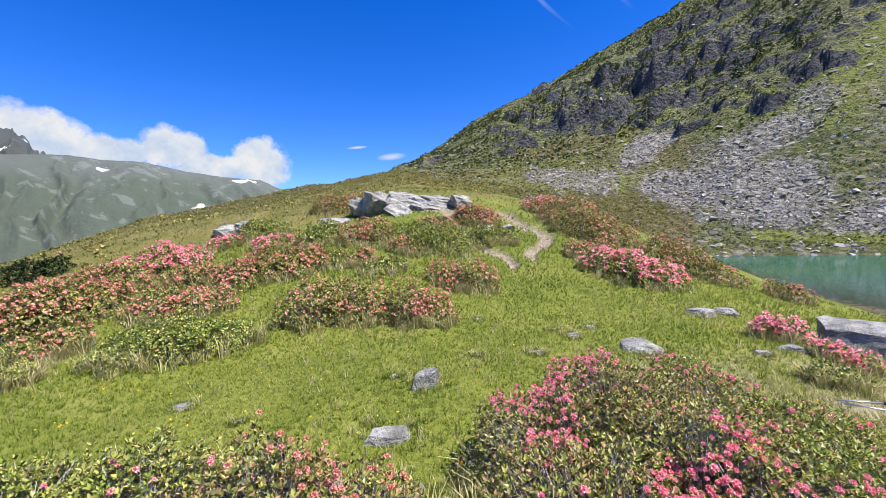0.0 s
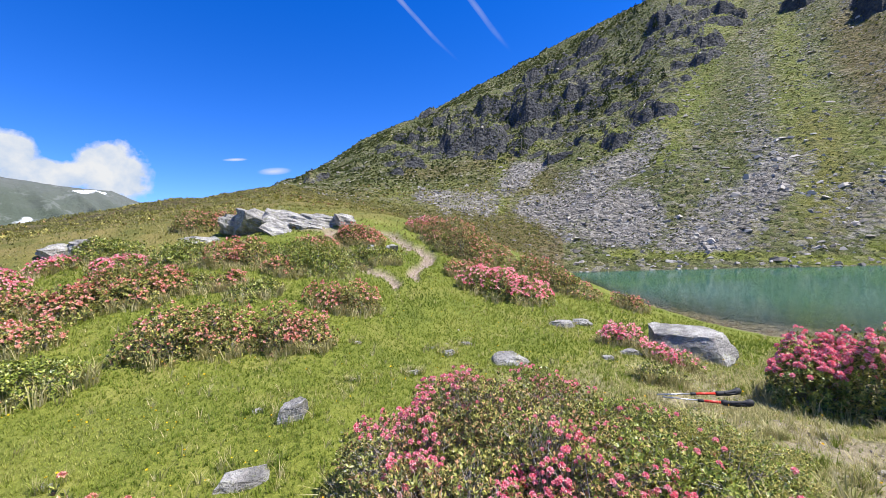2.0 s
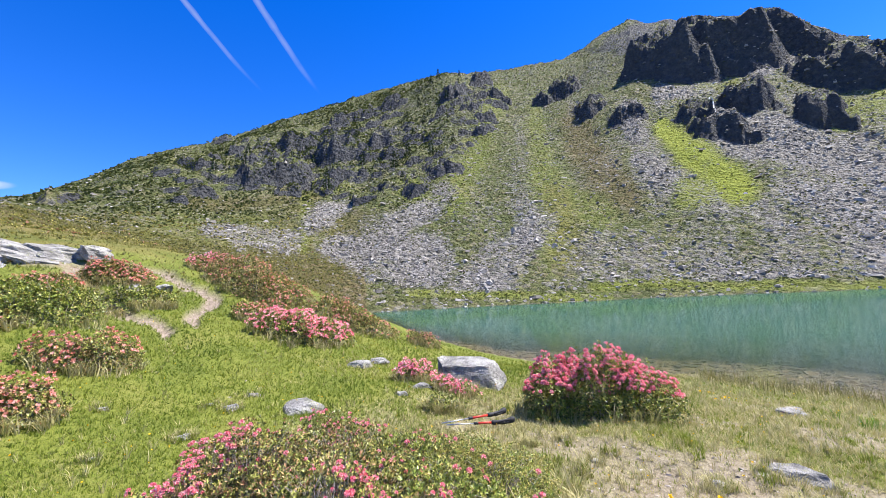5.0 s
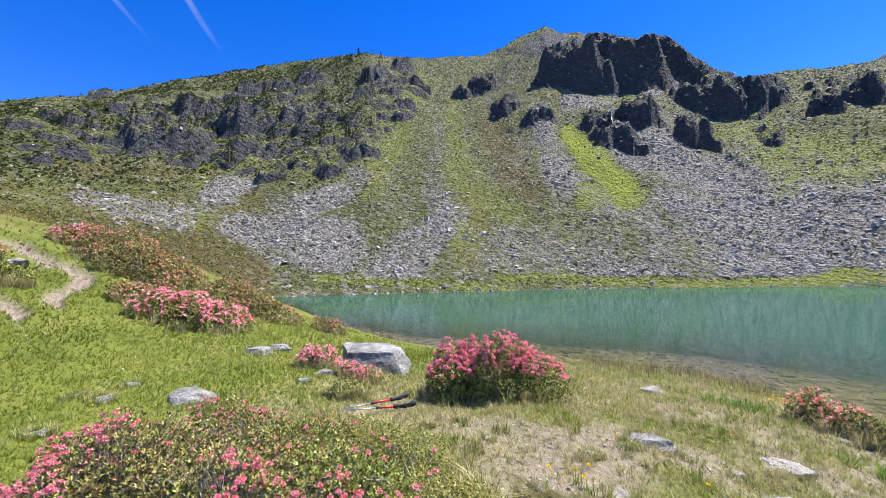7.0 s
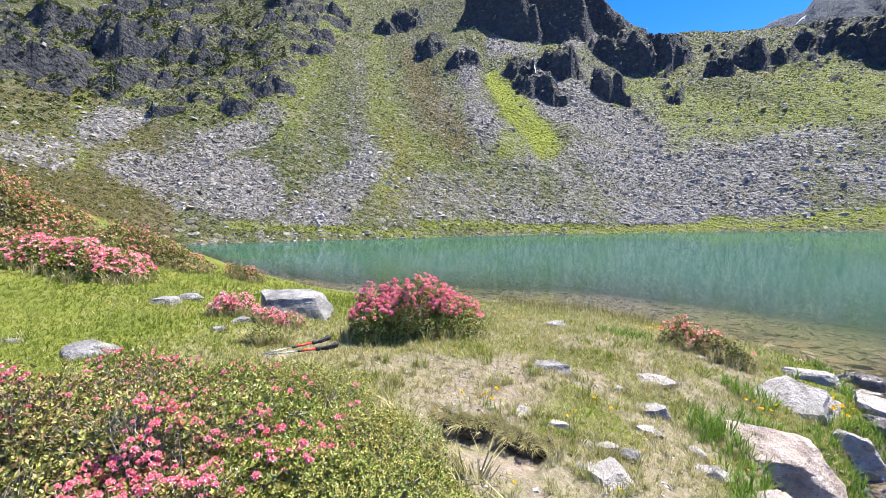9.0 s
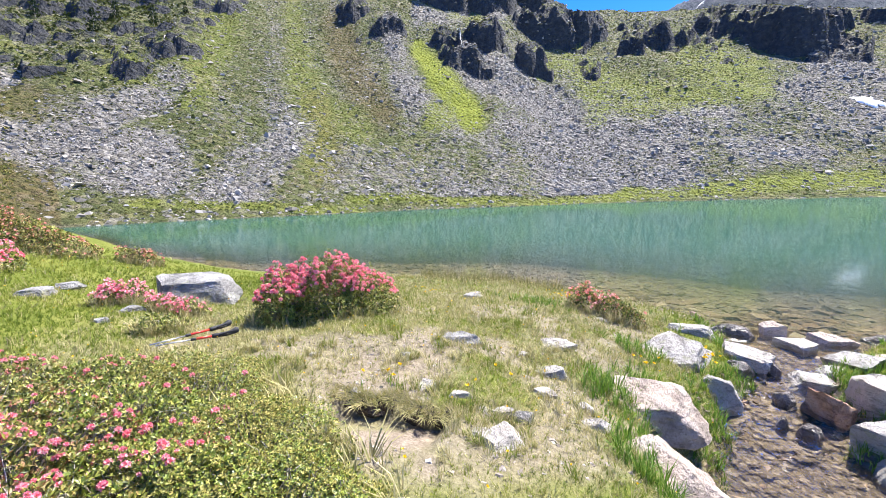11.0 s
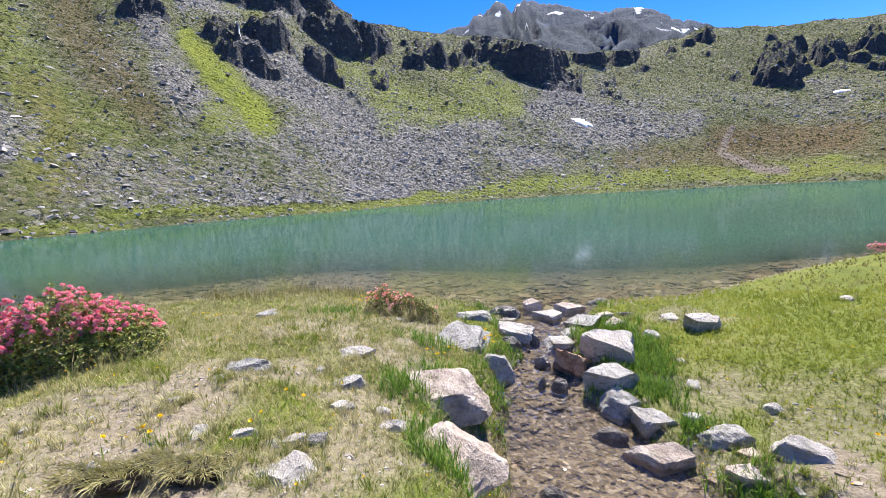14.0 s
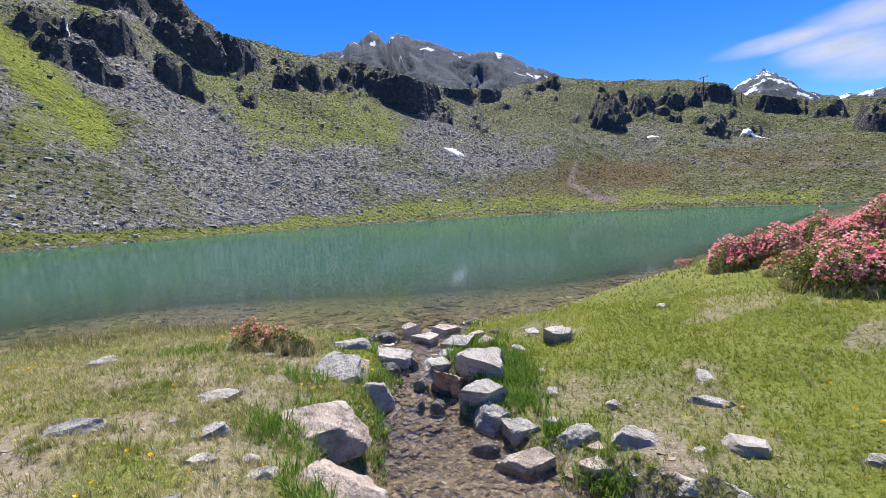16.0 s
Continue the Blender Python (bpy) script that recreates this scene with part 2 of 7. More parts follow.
STRAW = island_material("dry straw grass", [(0.0, (0.2, 0.22, 0.05)), (0.4, (0.4, 0.36, 0.15)), (1.0, (0.66, 0.57, 0.33))], 0.7, 0.3, 0.2, (0.9, 0.3))
LUSH = island_material("lush bank grass", [(0.0, (0.08, 0.17, 0.02)), (0.6, (0.17, 0.29, 0.035)), (1.0, (0.3, 0.4, 0.07))], 0.55, 0.35, 0.3)
BANK_TURF = island_material("yellow-green bank turf", [(0.0, (0.16, 0.2, 0.025)), (0.45, (0.29, 0.33, 0.045)), (0.8, (0.42, 0.42, 0.08)), (1.0, (0.58, 0.52, 0.22))], 0.6, 0.4, 0.25, (0.9, 0.55))
LONG_GRASS = island_material("seeding grass stalks", [(0.0, (0.12, 0.13, 0.03)), (0.6, (0.26, 0.24, 0.08)), (1.0, (0.42, 0.36, 0.17))], 0.7, 0.25, 0.2)
EARTH = stone_material("dark earth", (0.025, 0.018, 0.012), (0.07, 0.05, 0.034), (0.15, 0.11, 0.08), 0.0, None, 0.95)
YELLOW = island_material("yellow petals", [(0.0, (0.8, 0.5, 0.01)), (1.0, (0.85, 0.62, 0.03))], 0.5, 0.2, 0.2)
NEEDLE = island_material("conifer needles", [(0.0, (0.018, 0.03, 0.01)), (0.6, (0.035, 0.055, 0.016)), (1.0, (0.06, 0.085, 0.024))], 0.7, 0.1, 0.2)
SHRUB = island_material("dwarf shrub leaves", [(0.0, (0.09, 0.09, 0.022)), (0.5, (0.3, 0.28, 0.065)), (1.0, (0.56, 0.48, 0.15))], 0.6, 0.3, 0.3)
SLOPE_SHRUB = island_material("slope shrub leaves", [(0.0, (0.05, 0.062, 0.02)), (0.6, (0.12, 0.135, 0.04)), (1.0, (0.24, 0.22, 0.08))], 0.8, 0.3, 0.1)
OLIVE_GRASS = island_material("olive hill grass", [(0.0, (0.15, 0.16, 0.035)), (0.5, (0.26, 0.25, 0.07)), (0.8, (0.35, 0.3, 0.12)), (1.0, (0.46, 0.4, 0.23))], 0.7, 0.35, 0.2, (0.3, 0.4))
WATER = water_material("green lake water", (0.02, 0.08, 0.056), (0.92, 0.88, 0.7), 6.0, 0.09, 0.008, 0.42)
BROOK = water_material("clear brook water", (0.03, 0.027, 0.02), (0.93, 0.9, 0.83), 13.0, 0.02, 0.55, 1.2)


# ---------------- shared building code ----------------
def vnoise(x, y, seed=0):
    x, y = np.asarray(x, float), np.asarray(y, float)
    xi, yi = np.floor(x).astype(np.int64), np.floor(y).astype(np.int64)
    fx, fy = x - xi, y - yi
    fx, fy = fx * fx * (3 - 2 * fx), fy * fy * (3 - 2 * fy)

    def h(i, j):
        k = (i * 374761393 + j * 668265263 + seed * 974634777) & 0xFFFFFFFF
        k = ((k ^ (k >> 13)) * 1274126177) & 0xFFFFFFFF
        return ((k ^ (k >> 16)) & 0xFFFFFF) / float(0xFFFFFF)
    a = h(xi, yi) * (1 - fx) + h(xi + 1, yi) * fx
    b = h(xi, yi + 1) * (1 - fx) + h(xi + 1, yi + 1) * fx
    return a * (1 - fy) + b * fy


def fbm(x, y, scale, octaves=4, seed=0, gain=0.5):
    """Rough noise round zero, about -0.5 to 0.5; scale in metres."""
    s, amp, tot = 0.0, 1.0, 0.0
    for o in range(octaves):
        k = 2.0 ** o / scale
        s = s + amp * (vnoise(np.asarray(x) * k + 13.7 * o, np.asarray(y) * k + 7.1 * o, seed + o) - 0.5)
        tot += amp
        amp *= gain
    return s / tot * 1.4


def smooth(a, b, v):
    u = np.clip((v - a) / (b - a), 0, 1)
    return u * u * (3 - 2 * u)


def mesh_of(name, verts, faces, material, smooth_shade=False):
    """verts (n,3), faces (m,3) or (m,4), or a list of such arrays."""
    me = bpy.data.meshes.new(name)
    verts = np.ascontiguousarray(verts, dtype=np.float32)
    groups = faces if isinstance(faces, list) else [faces]
    groups = [np.asarray(g, dtype=np.int32) for g in groups if len(g)]
    idx = np.concatenate([g.ravel() for g in groups])
    sizes = np.concatenate([np.full(len(g), g.shape[1], dtype=np.int32) for g in groups])
    starts = np.concatenate([[0], np.cumsum(sizes)[:-1]]).astype(np.int32)
    me.vertices.add(len(verts)), me.loops.add(len(idx)), me.polygons.add(len(sizes))
    me.vertices.foreach_set("co", verts.ravel())
    me.loops.foreach_set("vertex_index", idx)
    me.polygons.foreach_set("loop_start", starts)
    me.polygons.foreach_set("use_smooth", np.full(len(sizes), smooth_shade, dtype=bool))
    me.update(calc_edges=True)
    me.materials.append(material)
    return me


def bases_of(normals, rng):
    """Right-handed bases whose third axis is the normal, spun at random."""
    n = normals / np.linalg.norm(normals, axis=1, keepdims=True)
    a = np.where(np.abs(n[:, 2:3]) < 0.9, np.array([[0, 0, 1.0]]), np.array([[1.0, 0, 0]]))
    u = np.cross(a, n)
    u /= np.linalg.norm(u, axis=1, keepdims=True)
    v = np.cross(n, u)
    s = rng.uniform(0, 2 * np.pi, len(n))[:, None]
    return np.stack([u * np.cos(s) + v * np.sin(s), v * np.cos(s) - u * np.sin(s), n], 2)


def scatter(tv, tf, places, normals, sizes, rng, stretch=None):
    """Copies of a small template joined into one array of vertices and faces."""
    B = bases_of(normals, rng)
    k = len(places)
    t = np.repeat(tv[None], k, 0) * (sizes[:, None, None] if np.ndim(sizes) == 1 else sizes[:, None, :])
    v = np.einsum("kij,knj->kni", B, t) + places[:, None, :]
    off = (np.arange(k) * len(tv))[:, None, None]
    return v.reshape(-1, 3), (tf[None] + off).reshape(-1, tf.shape[1])


def part(name, me, parent, label=""):
    ob = new(name, me)
    ob.parent = parent
    if label:
        tagged(ob, label)
    return ob


def thing(name, label, category, group="", place=(0, 0, 0)):
    ob = new(name)
    ob.empty_display_size = 0.1
    ob.location = place
    return tagged(ob, label, category, group)


# ---------------- the lie of the land ----------------
LAKE = -0.6          # level of the lake; the eye is at about 1.5
EYE = 1.5
AZ_N = [33.0, 36.0, 39.4, 41.6, 44.6, 55, 73, 81, 90, 96, 104.7, 115, 128, 135, 139.4, 149, 154, 159.4, 163, 166]
NEAR = [44.0, 33.0, 27.0, 20.5, 16.5, 12.0, 10.0, 9.8, 9.5, 8.9, 8.2, 7.5, 8.2, 8.8, 10.0, 13.2, 21.0, 39.0, 70, 92]
AZ_F = [-180, -60, -41, -30, -15, 0, 10, 20, 30, 38, 62, 74, 88, 97, 117, 121, 134, 143, 154, 162, 166, 180]
FOOT = [40, 40, 40, 45, 50, 60, 52, 46, 44, 44, 45.5, 50, 54, 60, 72, 77, 86, 97, 97, 93, 92, 60]
FOOT_EL = [-8, -5, -1.3, 3.5, 7.1, 9.9, 6.5, 3.0, -0.5, -2.7, -2.65, -2.4, -2.2, -2.0, -1.66, -1.57, -1.4, -1.24, -1.24, -1.3, -1.3, 0]
AZ_C = [-180, -60, -45, -30, -15, -6, -2, 0.5, 7, 9.3, 19, 29, 34.5, 41, 48, 57, 64, 66, 68, 72.5, 77, 80.7, 83.9, 84.8, 87.1, 89, 91.5, 94.6, 96.5, 103, 110, 117.5, 122, 128, 134.5, 144, 152, 158, 166, 180]
CREST_EL = [-6, -8, -8, -5, 0, 6, 8.8, 9.9, 14.1, 15.6, 19.4, 22.9, 24.8, 26.5, 28.2, 27.4, 27.6, 28.2, 29.0, 30.2, 28.9, 27.7, 26.8, 27.2, 26.2, 24.2, 21.9, 20.3, 20.1, 19.4, 18.2, 16.2, 15, 14.6, 15.5, 14.3, 12.3, 9.6, 8.2, 6]
AZ_R = [-180, -30, 0, 20, 35, 50, 72, 85, 95, 110, 125, 145, 166, 180]
CREST_R = [200, 200, 220, 230, 220, 200, 235, 230, 200, 190, 220, 260, 300, 260]


def polar(x, y):
    return np.degrees(np.arctan2(x, y)), np.hypot(x, y)


def lake_near(az):
    r = np.interp(az, AZ_N, NEAR)
    return np.where((az < 33) | (az > 166), 1e9, r)


# heights of the near ground: x, y, z
KNOTS = np.array([
    (0, 0, 0.1), (0, -2, -0.2), (-3, 0, 0.2), (0.1, 3.4, 0.36), (-2.5, 3, 0.25), (-5, 4, 0.35), (3.2, 2.2, 0.2),
    (5.4, 4.6, -0.05), (2, 5, 0.32), (2.6, 8.1, 1.15), (0.6, 9.9, 2.15), (-1.2, 11.6, 2.4), (-5, 8, 1.2), (-9, 9, 1.1),
    (3, 1.3, 0.2), (4.35, 0.28, 0.0), (4.7, -0.6, -0.12), (2.8, -0.15, 0.0), (6, 2, -0.1), (2, -1.6, -0.2),
    (4, 10.5, 2.0), (6.3, 9.0, 1.1), (8.4, 9.5, 0.3), (0, 14, 3.4), (-6, 13, 2.6), (6.5, 12.5, 1.9),
    (3.4, -5.4, -0.4), (4.6, -7, -0.35), (1.5, -4.6, -0.45), (3.2, -8.2, 0.0), (1, -8, 0.15), (2.6, -9.8, 0.45), (1.2, -11, 1.0), (4, -10.8, 0.25), (4, -12.5, 0.4), (2.2, -12.3, 1.1),
    (3.6, -1.7, -0.62), (4.6, -2.0, -0.58), (2.9, -1.5, -0.48), (2.1, -1.9, -0.6), (3.4, -3.9, -0.74), (4.6, -4.3, -0.6), (2.5, -4.2, -0.62)])
_shore_az = np.array([50, 60, 70, 80, 90, 100, 128, 136.0])
_shore_r = np.interp(_shore_az, AZ_N, NEAR)
_shore = np.stack([_shore_r * np.sin(np.radians(_shore_az)), _shore_r * np.cos(np.radians(_shore_az)), np.full(8, LAKE + 0.08)], 1)
_K = np.concatenate([KNOTS, _shore])


def _tps(d2):
    return 0.5 * d2 * np.log(d2 + 1e-9)


_n = len(_K)
_A = np.zeros((_n + 3, _n + 3))
_A[:_n, :_n] = _tps(((_K[:, None, :2] - _K[None, :, :2]) ** 2).sum(2)) + np.eye(_n) * 0.3
_A[:_n, _n], _A[:_n, _n + 1:] = 1, _K[:, :2]
_A[_n:, :_n] = _A[:_n, _n:].T
_W = np.linalg.solve(_A, np.concatenate([_K[:, 2], np.zeros(3)]))


def near_z(x, y):
    shape = np.shape(x)
    p = np.stack([np.ravel(x), np.ravel(y)], 1)
    out = np.empty(len(p))
    for i in range(0, len(p), 20000):
        q = p[i:i + 20000]
        out[i:i + 20000] = _tps(((q[:, None] - _K[None, :, :2]) ** 2).sum(2)) @ _W[:_n] + _W[_n] + q @ _W[_n + 1:]
    return out.reshape(shape)


# the brook runs out of the lake towards the viewer: x, y of its middle, half width, level
BROOK_X = [-9, -5, -2, 0, 1.2, 2.0, 2.85, 3.33, 3.7, 4.18, 4.62, 5.02, 5.5, 6.1, 6.8]
BROOK_Y = [-6.5, -5.2, -4.0, -3.1, -2.7, -2.5, -2.4, -2.42, -2.47, -2.55, -2.8, -3.0, -3.28, -3.6, -4.1]
BROOK_W = [0.9, 0.85, 0.8, 0.8, 0.85, 0.88, 0.85, 0.7, 0.6, 0.52, 0.5, 0.44, 0.42, 0.55, 0.9]
BROOK_Z = [-1.5, -1.3, -1.12, -1.04, -1.0, -0.97, -0.94, -0.91, -0.89, -0.84, -0.79, -0.75, -0.69, -0.62, -0.6]


def brook_offset(x, y):
    """Distance from the brook's middle over its half width, and its level."""
    cy, w, z = (np.interp(x, BROOK_X, v) for v in (BROOK_Y, BROOK_W, BROOK_Z))
    d = np.abs(y - cy + 0.45 * fbm(x, y, 0.9, 3, 95)) / w
    return np.where(x > 7.2, 9.0, d), z


# footpaths over the knoll: x, y of their middle
TRAILS = [[(0.55, 10.6), (1.2, 10.45), (1.12, 9.5), (1.38, 8.65), (1.62, 8.1), (1.85, 7.5)],
          [(1.2, 10.45), (2.5, 10.6), (2.62, 9.6), (3.05, 9.1), (2.85, 8.5), (2.35, 7.95)]]


def trail_at(x, y):
    v = np.zeros_like(x)
    wx, wy = x + 0.35 * fbm(x, y, 0.7, 3, 31), y + 0.35 * fbm(x, y, 0.7, 3, 32)
    for line in TRAILS:
        for (x0, y0), (x1, y1) in zip(line[:-1], line[1:]):
            u = np.clip(((wx - x0) * (x1 - x0) + (wy - y0) * (y1 - y0)) / ((x1 - x0) ** 2 + (y1 - y0) ** 2), 0, 1)
            v = np.maximum(v, smooth(0.18, 0.07, np.hypot(wx - x0 - u * (x1 - x0), wy - y0 - u * (y1 - y0))))
    return v


def land_z(x, y, detail=True):
    x, y = np.asarray(x, float), np.asarray(y, float)
    az, r = polar(x, y)
    sa_, ca_ = np.sin(np.radians(az)), np.cos(np.radians(az))
    rn = lake_near(az)
    foot = np.interp(az, AZ_F, FOOT)
    zfoot = EYE + foot * np.tan(np.radians(np.interp(az, AZ_F, FOOT_EL)))
    zfoot = zfoot + (LAKE - zfoot) * smooth(29, 40, az) * smooth(170, 163, az)
    rc = np.interp(az, AZ_R, CREST_R)
    zc = EYE + rc * np.tan(np.radians(np.interp(az, AZ_C, CREST_EL)))
    rt = np.minimum(rn, 13.0)
    rr = np.minimum(r, rt)
    z = near_z(rr * sa_, rr * ca_)
    # from the near ground on to the shore or the foot of the slopes
    end = np.minimum(rn, foot)
    zend = np.where(rn < foot, LAKE, zfoot)
    u = np.clip((r - rt) / np.maximum(end - rt, 0.01), 0, 1)
    z = np.where(r > rt, z + (zend - z) * u, z)
    # lake bed
    wet = (r > rn) & (r < foot)
    off = r - rn
    dep = np.minimum(np.minimum(off * 0.06 + np.maximum(off - 3.0, 0) * 0.08 + np.maximum(off - 7.0, 0) * 0.25, (foot - r) * 0.35), 3.5)
    z = np.where(wet, LAKE - 0.02 - dep, z)
    # slopes up to the crest
    u = np.clip((r - foot) / (rc - foot), 0, 1)
    power = np.interp(az, [-10, 0, 30, 90, 115, 130, 145, 166], [1, 1.0, 1.12, 1.12, 1.1, 1.25, 1.5, 1.5])
    z = np.where(r > foot, zfoot + (zc - zfoot) * u ** power, z)
    # behind the crest it falls away to a valley floor
    back = zc - (r - rc) * np.interp(az, [-40, -10, 5, 180], [0.25, 0.25, 0.15, 0.1])
    z = np.where(r > rc, np.maximum(back, -160), z)
    if not detail:
        return z
    # relief
    q = np.clip((r - 15) / 40, 0, 1)
    land = np.where(wet, 0.35, 1.0) * np.clip(np.abs(r - rn) / 1.0, 0.25, 1)
    z = z + fbm(x, y, 1.1, 4, 3) * 0.16 * land * (1 - q) * np.clip(r / 2, 0, 1)
    up = np.where(r > foot, np.clip((r - foot) / 12, 0, 1), np.where(az < 30, np.clip((r - 14) / 20, 0, 1), 0))
    z = z + fbm(x, y, 26, 5, 9) * 6.0 * up * np.clip((r - foot) / 40, 0.12, 1) + fbm(x, y, 5, 4, 5) * 1.1 * up
    z = z - 0.1 * trail_at(x, y)
    # a small hollow under the turf's edge
    lip = x - 2.74 + 0.14 * fbm(x * 0, y, 0.35, 3, 96)
    z = z - 0.14 * smooth(0.44, 0.3, np.abs(y - 0.52)) * smooth(0.02, -0.03, lip) * smooth(-0.6, -0.1, lip)
    # the brook's channel
    d, bz = brook_offset(x, y)
    near = (r < 12) & (y < -1.2)
    cut = smooth(np.where(y > np.interp(x, BROOK_X, BROOK_Y), 1.75 + 0.4 * smooth(2.9, 3.3, x) * smooth(4.9, 4.4, x), 1.35), 0.92, d)
    z = np.where(near & (r < rn + 1.5), z + (np.minimum(z, bz - 0.055 + 0.05 * fbm(x, y, 0.3, 3, 8)) - z) * cut, z)
    return z


# rock faces on the slopes: bearing, elevation of the foot, width and height in degrees
CRAGS_RIDGE = [(82.7, 17.0, 3.9, 3.2), (90.1, 17.2, 7.4, 4.5), (88.6, 14.6, 3.9, 4.5), (95.4, 16.4, 5.4, 4.1), (100.9, 15.1, 2.6, 2.5), (103.1, 15.4, 3.6, 2.7), (106.0, 14.9, 3.2, 1.9), (114.8, 12.7, 8.2, 5.9), (109.9, 15.4, 5.0, 3.0), (96.5, 12.8, 2.4, 1.8), (78.5, 16.6, 4.3, 3.5)]
CRAGS_PLATEAU = [(122.4, 13.7, 3.4, 2.7), (126.5, 13.1, 3.8, 2.2), (134.5, 14.1, 1.9, 1.7), (141.3, 8.4, 3.8, 4.9), (144.9, 9.9, 2.4, 3.7), (147.6, 10.0, 3.1, 1.8), (152.2, 10.3, 2.4, 1.9), (152.3, 6.6, 1.8, 1.4), (157.5, 8.4, 3.4, 1.8), (161.7, 7.3, 1.7, 1.1), (165.2, 5.4, 2.0, 1.7), (150.1, 10.1, 1.9, 1.8)]
CRAGS_PEAK = [(76.0, 22.2, 9.0, 7.6), (81.2, 21.1, 12.8, 10.0), (87.1, 22.3, 7.6, 5.6), (67.6, 20.3, 4.7, 2.7), (71.4, 19.0, 4.7, 2.2), (64.0, 23.1, 3.8, 2.9), (61.1, 22.6, 2.8, 2.0), (83.4, 16.8, 4.9, 3.9), (88.8, 14.6, 3.9, 3.7), (90.5, 17.7, 7.5, 3.8), (80.3, 15.4, 5.3, 2.7)]
CRAGS_FLANK = [(24.5, 13.0, 8.4, 4.5), (33.6, 16.7, 6.7, 3.9), (33.8, 14.1, 5.5, 2.8), (40.5, 17.2, 4.1, 2.2), (43.2, 12.2, 3.5, 2.8), (46.3, 14.9, 3.5, 1.8), (28.0, 18.0, 5.3, 2.8), (33.0, 21.1, 2.9, 2.1), (39.9, 19.2, 5.9, 3.0), (18.8, 18.5, 2.2, 1.1), (4.7, 10.8, 1.1, 1.0), (3.2, 10.0, 1.4, 1.0), (49.2, 24.3, 3.6, 3.5), (52.6, 26.1, 3.0, 2.0), (52.0, 21.4, 2.4, 2.1), (48.5, 15.1, 3.0, 6.5), (23.5, 15.8, 4.0, 2.7), (8.9, 11.4, 2.0, 1.0)]


def base_range(a, el):
    """Distance at which the bare slope is seen at an elevation, along a bearing."""
    s = np.arange(float(np.interp(a, AZ_F, FOOT)) + 2, float(np.interp(a, AZ_R, CREST_R)), 1.0)
    z = land_z(s * math.sin(radians(a)), s * math.cos(radians(a)))
    hit = np.nonzero(np.degrees(np.arctan2(z - EYE, s)) >= el)[0]
    return float(s[hit[0]]) if len(hit) else float(s[-1])


def list_crags():
    g = np.random.default_rng(31)
    rows = CRAGS_RIDGE + CRAGS_PLATEAU + CRAGS_PEAK + CRAGS_FLANK
    for k in range(230):
        a = g.uniform(13, 54)
        top = np.interp(a, AZ_C, CREST_EL) - 2.0
        lo = np.interp(a, [13, 20, 25, 44, 48, 54], [10.5, 12.8, 12.2, 12.5, 17, 21])
        el = lo + (top - lo) * g.uniform(0, 1) ** 1.4
        rows = rows + [(a, el, g.uniform(1.0, 4.2), g.uniform(0.4, 1.6))]
    for k in range(40):
        a = g.uniform(88, 158)
        el = np.interp(a, AZ_C, CREST_EL) - g.uniform(1.2, 6.0)
        rows = rows + [(a, el, g.uniform(0.6, 2.4), g.uniform(0.3, 1.0))]
    out = []
    for a, el, wd, hd in rows:
        r0 = base_range(a, el)
        out.append((a, r0, EYE + r0 * math.tan(radians(el)), wd, min(hd, 0.8 * wd) * r0 * radians(1) / math.cos(radians(el)) ** 2))
    return out


CRAGS = list_crags()


def raise_crags(az, r, z):
    """Blocks of rock that stand out of the slope: a steep, cleft face and a shelf behind it."""
    z = z.copy()
    for k, (a, r0, z0, wd, h) in enumerate(CRAGS):
        m = (np.abs(az - a) < wd * 0.85) & (r > r0 - 0.4 * h - 2) & (r < r0 + 4 * h + 6)
        if not m.any():
            continue
        am, rm = az[m], r[m]
        u = (am - a) / (wd * 0.6)
        size = r0 * radians(wd)
        s = am * radians(r0)
        dip = 0.7 if k % 2 else -0.5
        cleft = fbm(s + dip * rm, rm * 0.9 + 9 * k, max(size * 0.4, 4.0), 3, 101, 0.42)
        face = r0 + (min(0.8 * h, 4.5) if h < 12 else 2.6) * cleft + 0.2 * h * u * u
        top = h * np.clip(1.0 - np.abs(u + 0.5 * cleft) ** 4.5, 0, 1) * (0.85 + 0.5 * fbm(s, rm, max(size * 0.3, 2.5), 3, 102 + k))
        t_ = np.clip((rm - face) / (0.24 * h + 0.5), 0, 1)
        q = t_ * (2.0 if h < 8 else 3.0) + 0.6 * cleft
        step = np.clip((np.floor(q) + smooth(0.3, 0.9, q - np.floor(q)) - 0.6 * cleft) / (2.0 if h < 8 else 3.0), 0, 1)
        ledge = np.where(t_ < 1, 0.45 * t_ + 0.55 * step, 1.0)
        wall = z0 - 0.1 * h + top * 1.05 * ledge + np.maximum(rm - face, 0) * 0.35 + fbm(s, rm, max(size * 0.15, 2.0), 4, 107) * 0.4 * h * t_
        z[m] = np.where(t_ > 0, np.maximum(z[m], wall), z[m])
    # nothing stands above the skyline
    lim = np.interp(az, AZ_C, CREST_EL) + 0.15 + 0.5 * fbm(az, r * 0.02, 1.6, 4, 111)
    roof = EYE + r * np.tan(np.radians(np.clip(lim, -10, 40)))
    return np.where((az > 10) & (az < 166) & (r > 60), np.minimum(z, roof), z)


def slope_z(x, y):
    """The ground with its stepped crags, and what covers it."""
    z = land_z(x, y)
    cov = cover_at(x, y, z)
    az, r = polar(x, y)
    z = z + cov[0] * fbm(x, y, 6, 4, 43) * 2.0
    return raise_crags(az, r, z), cov


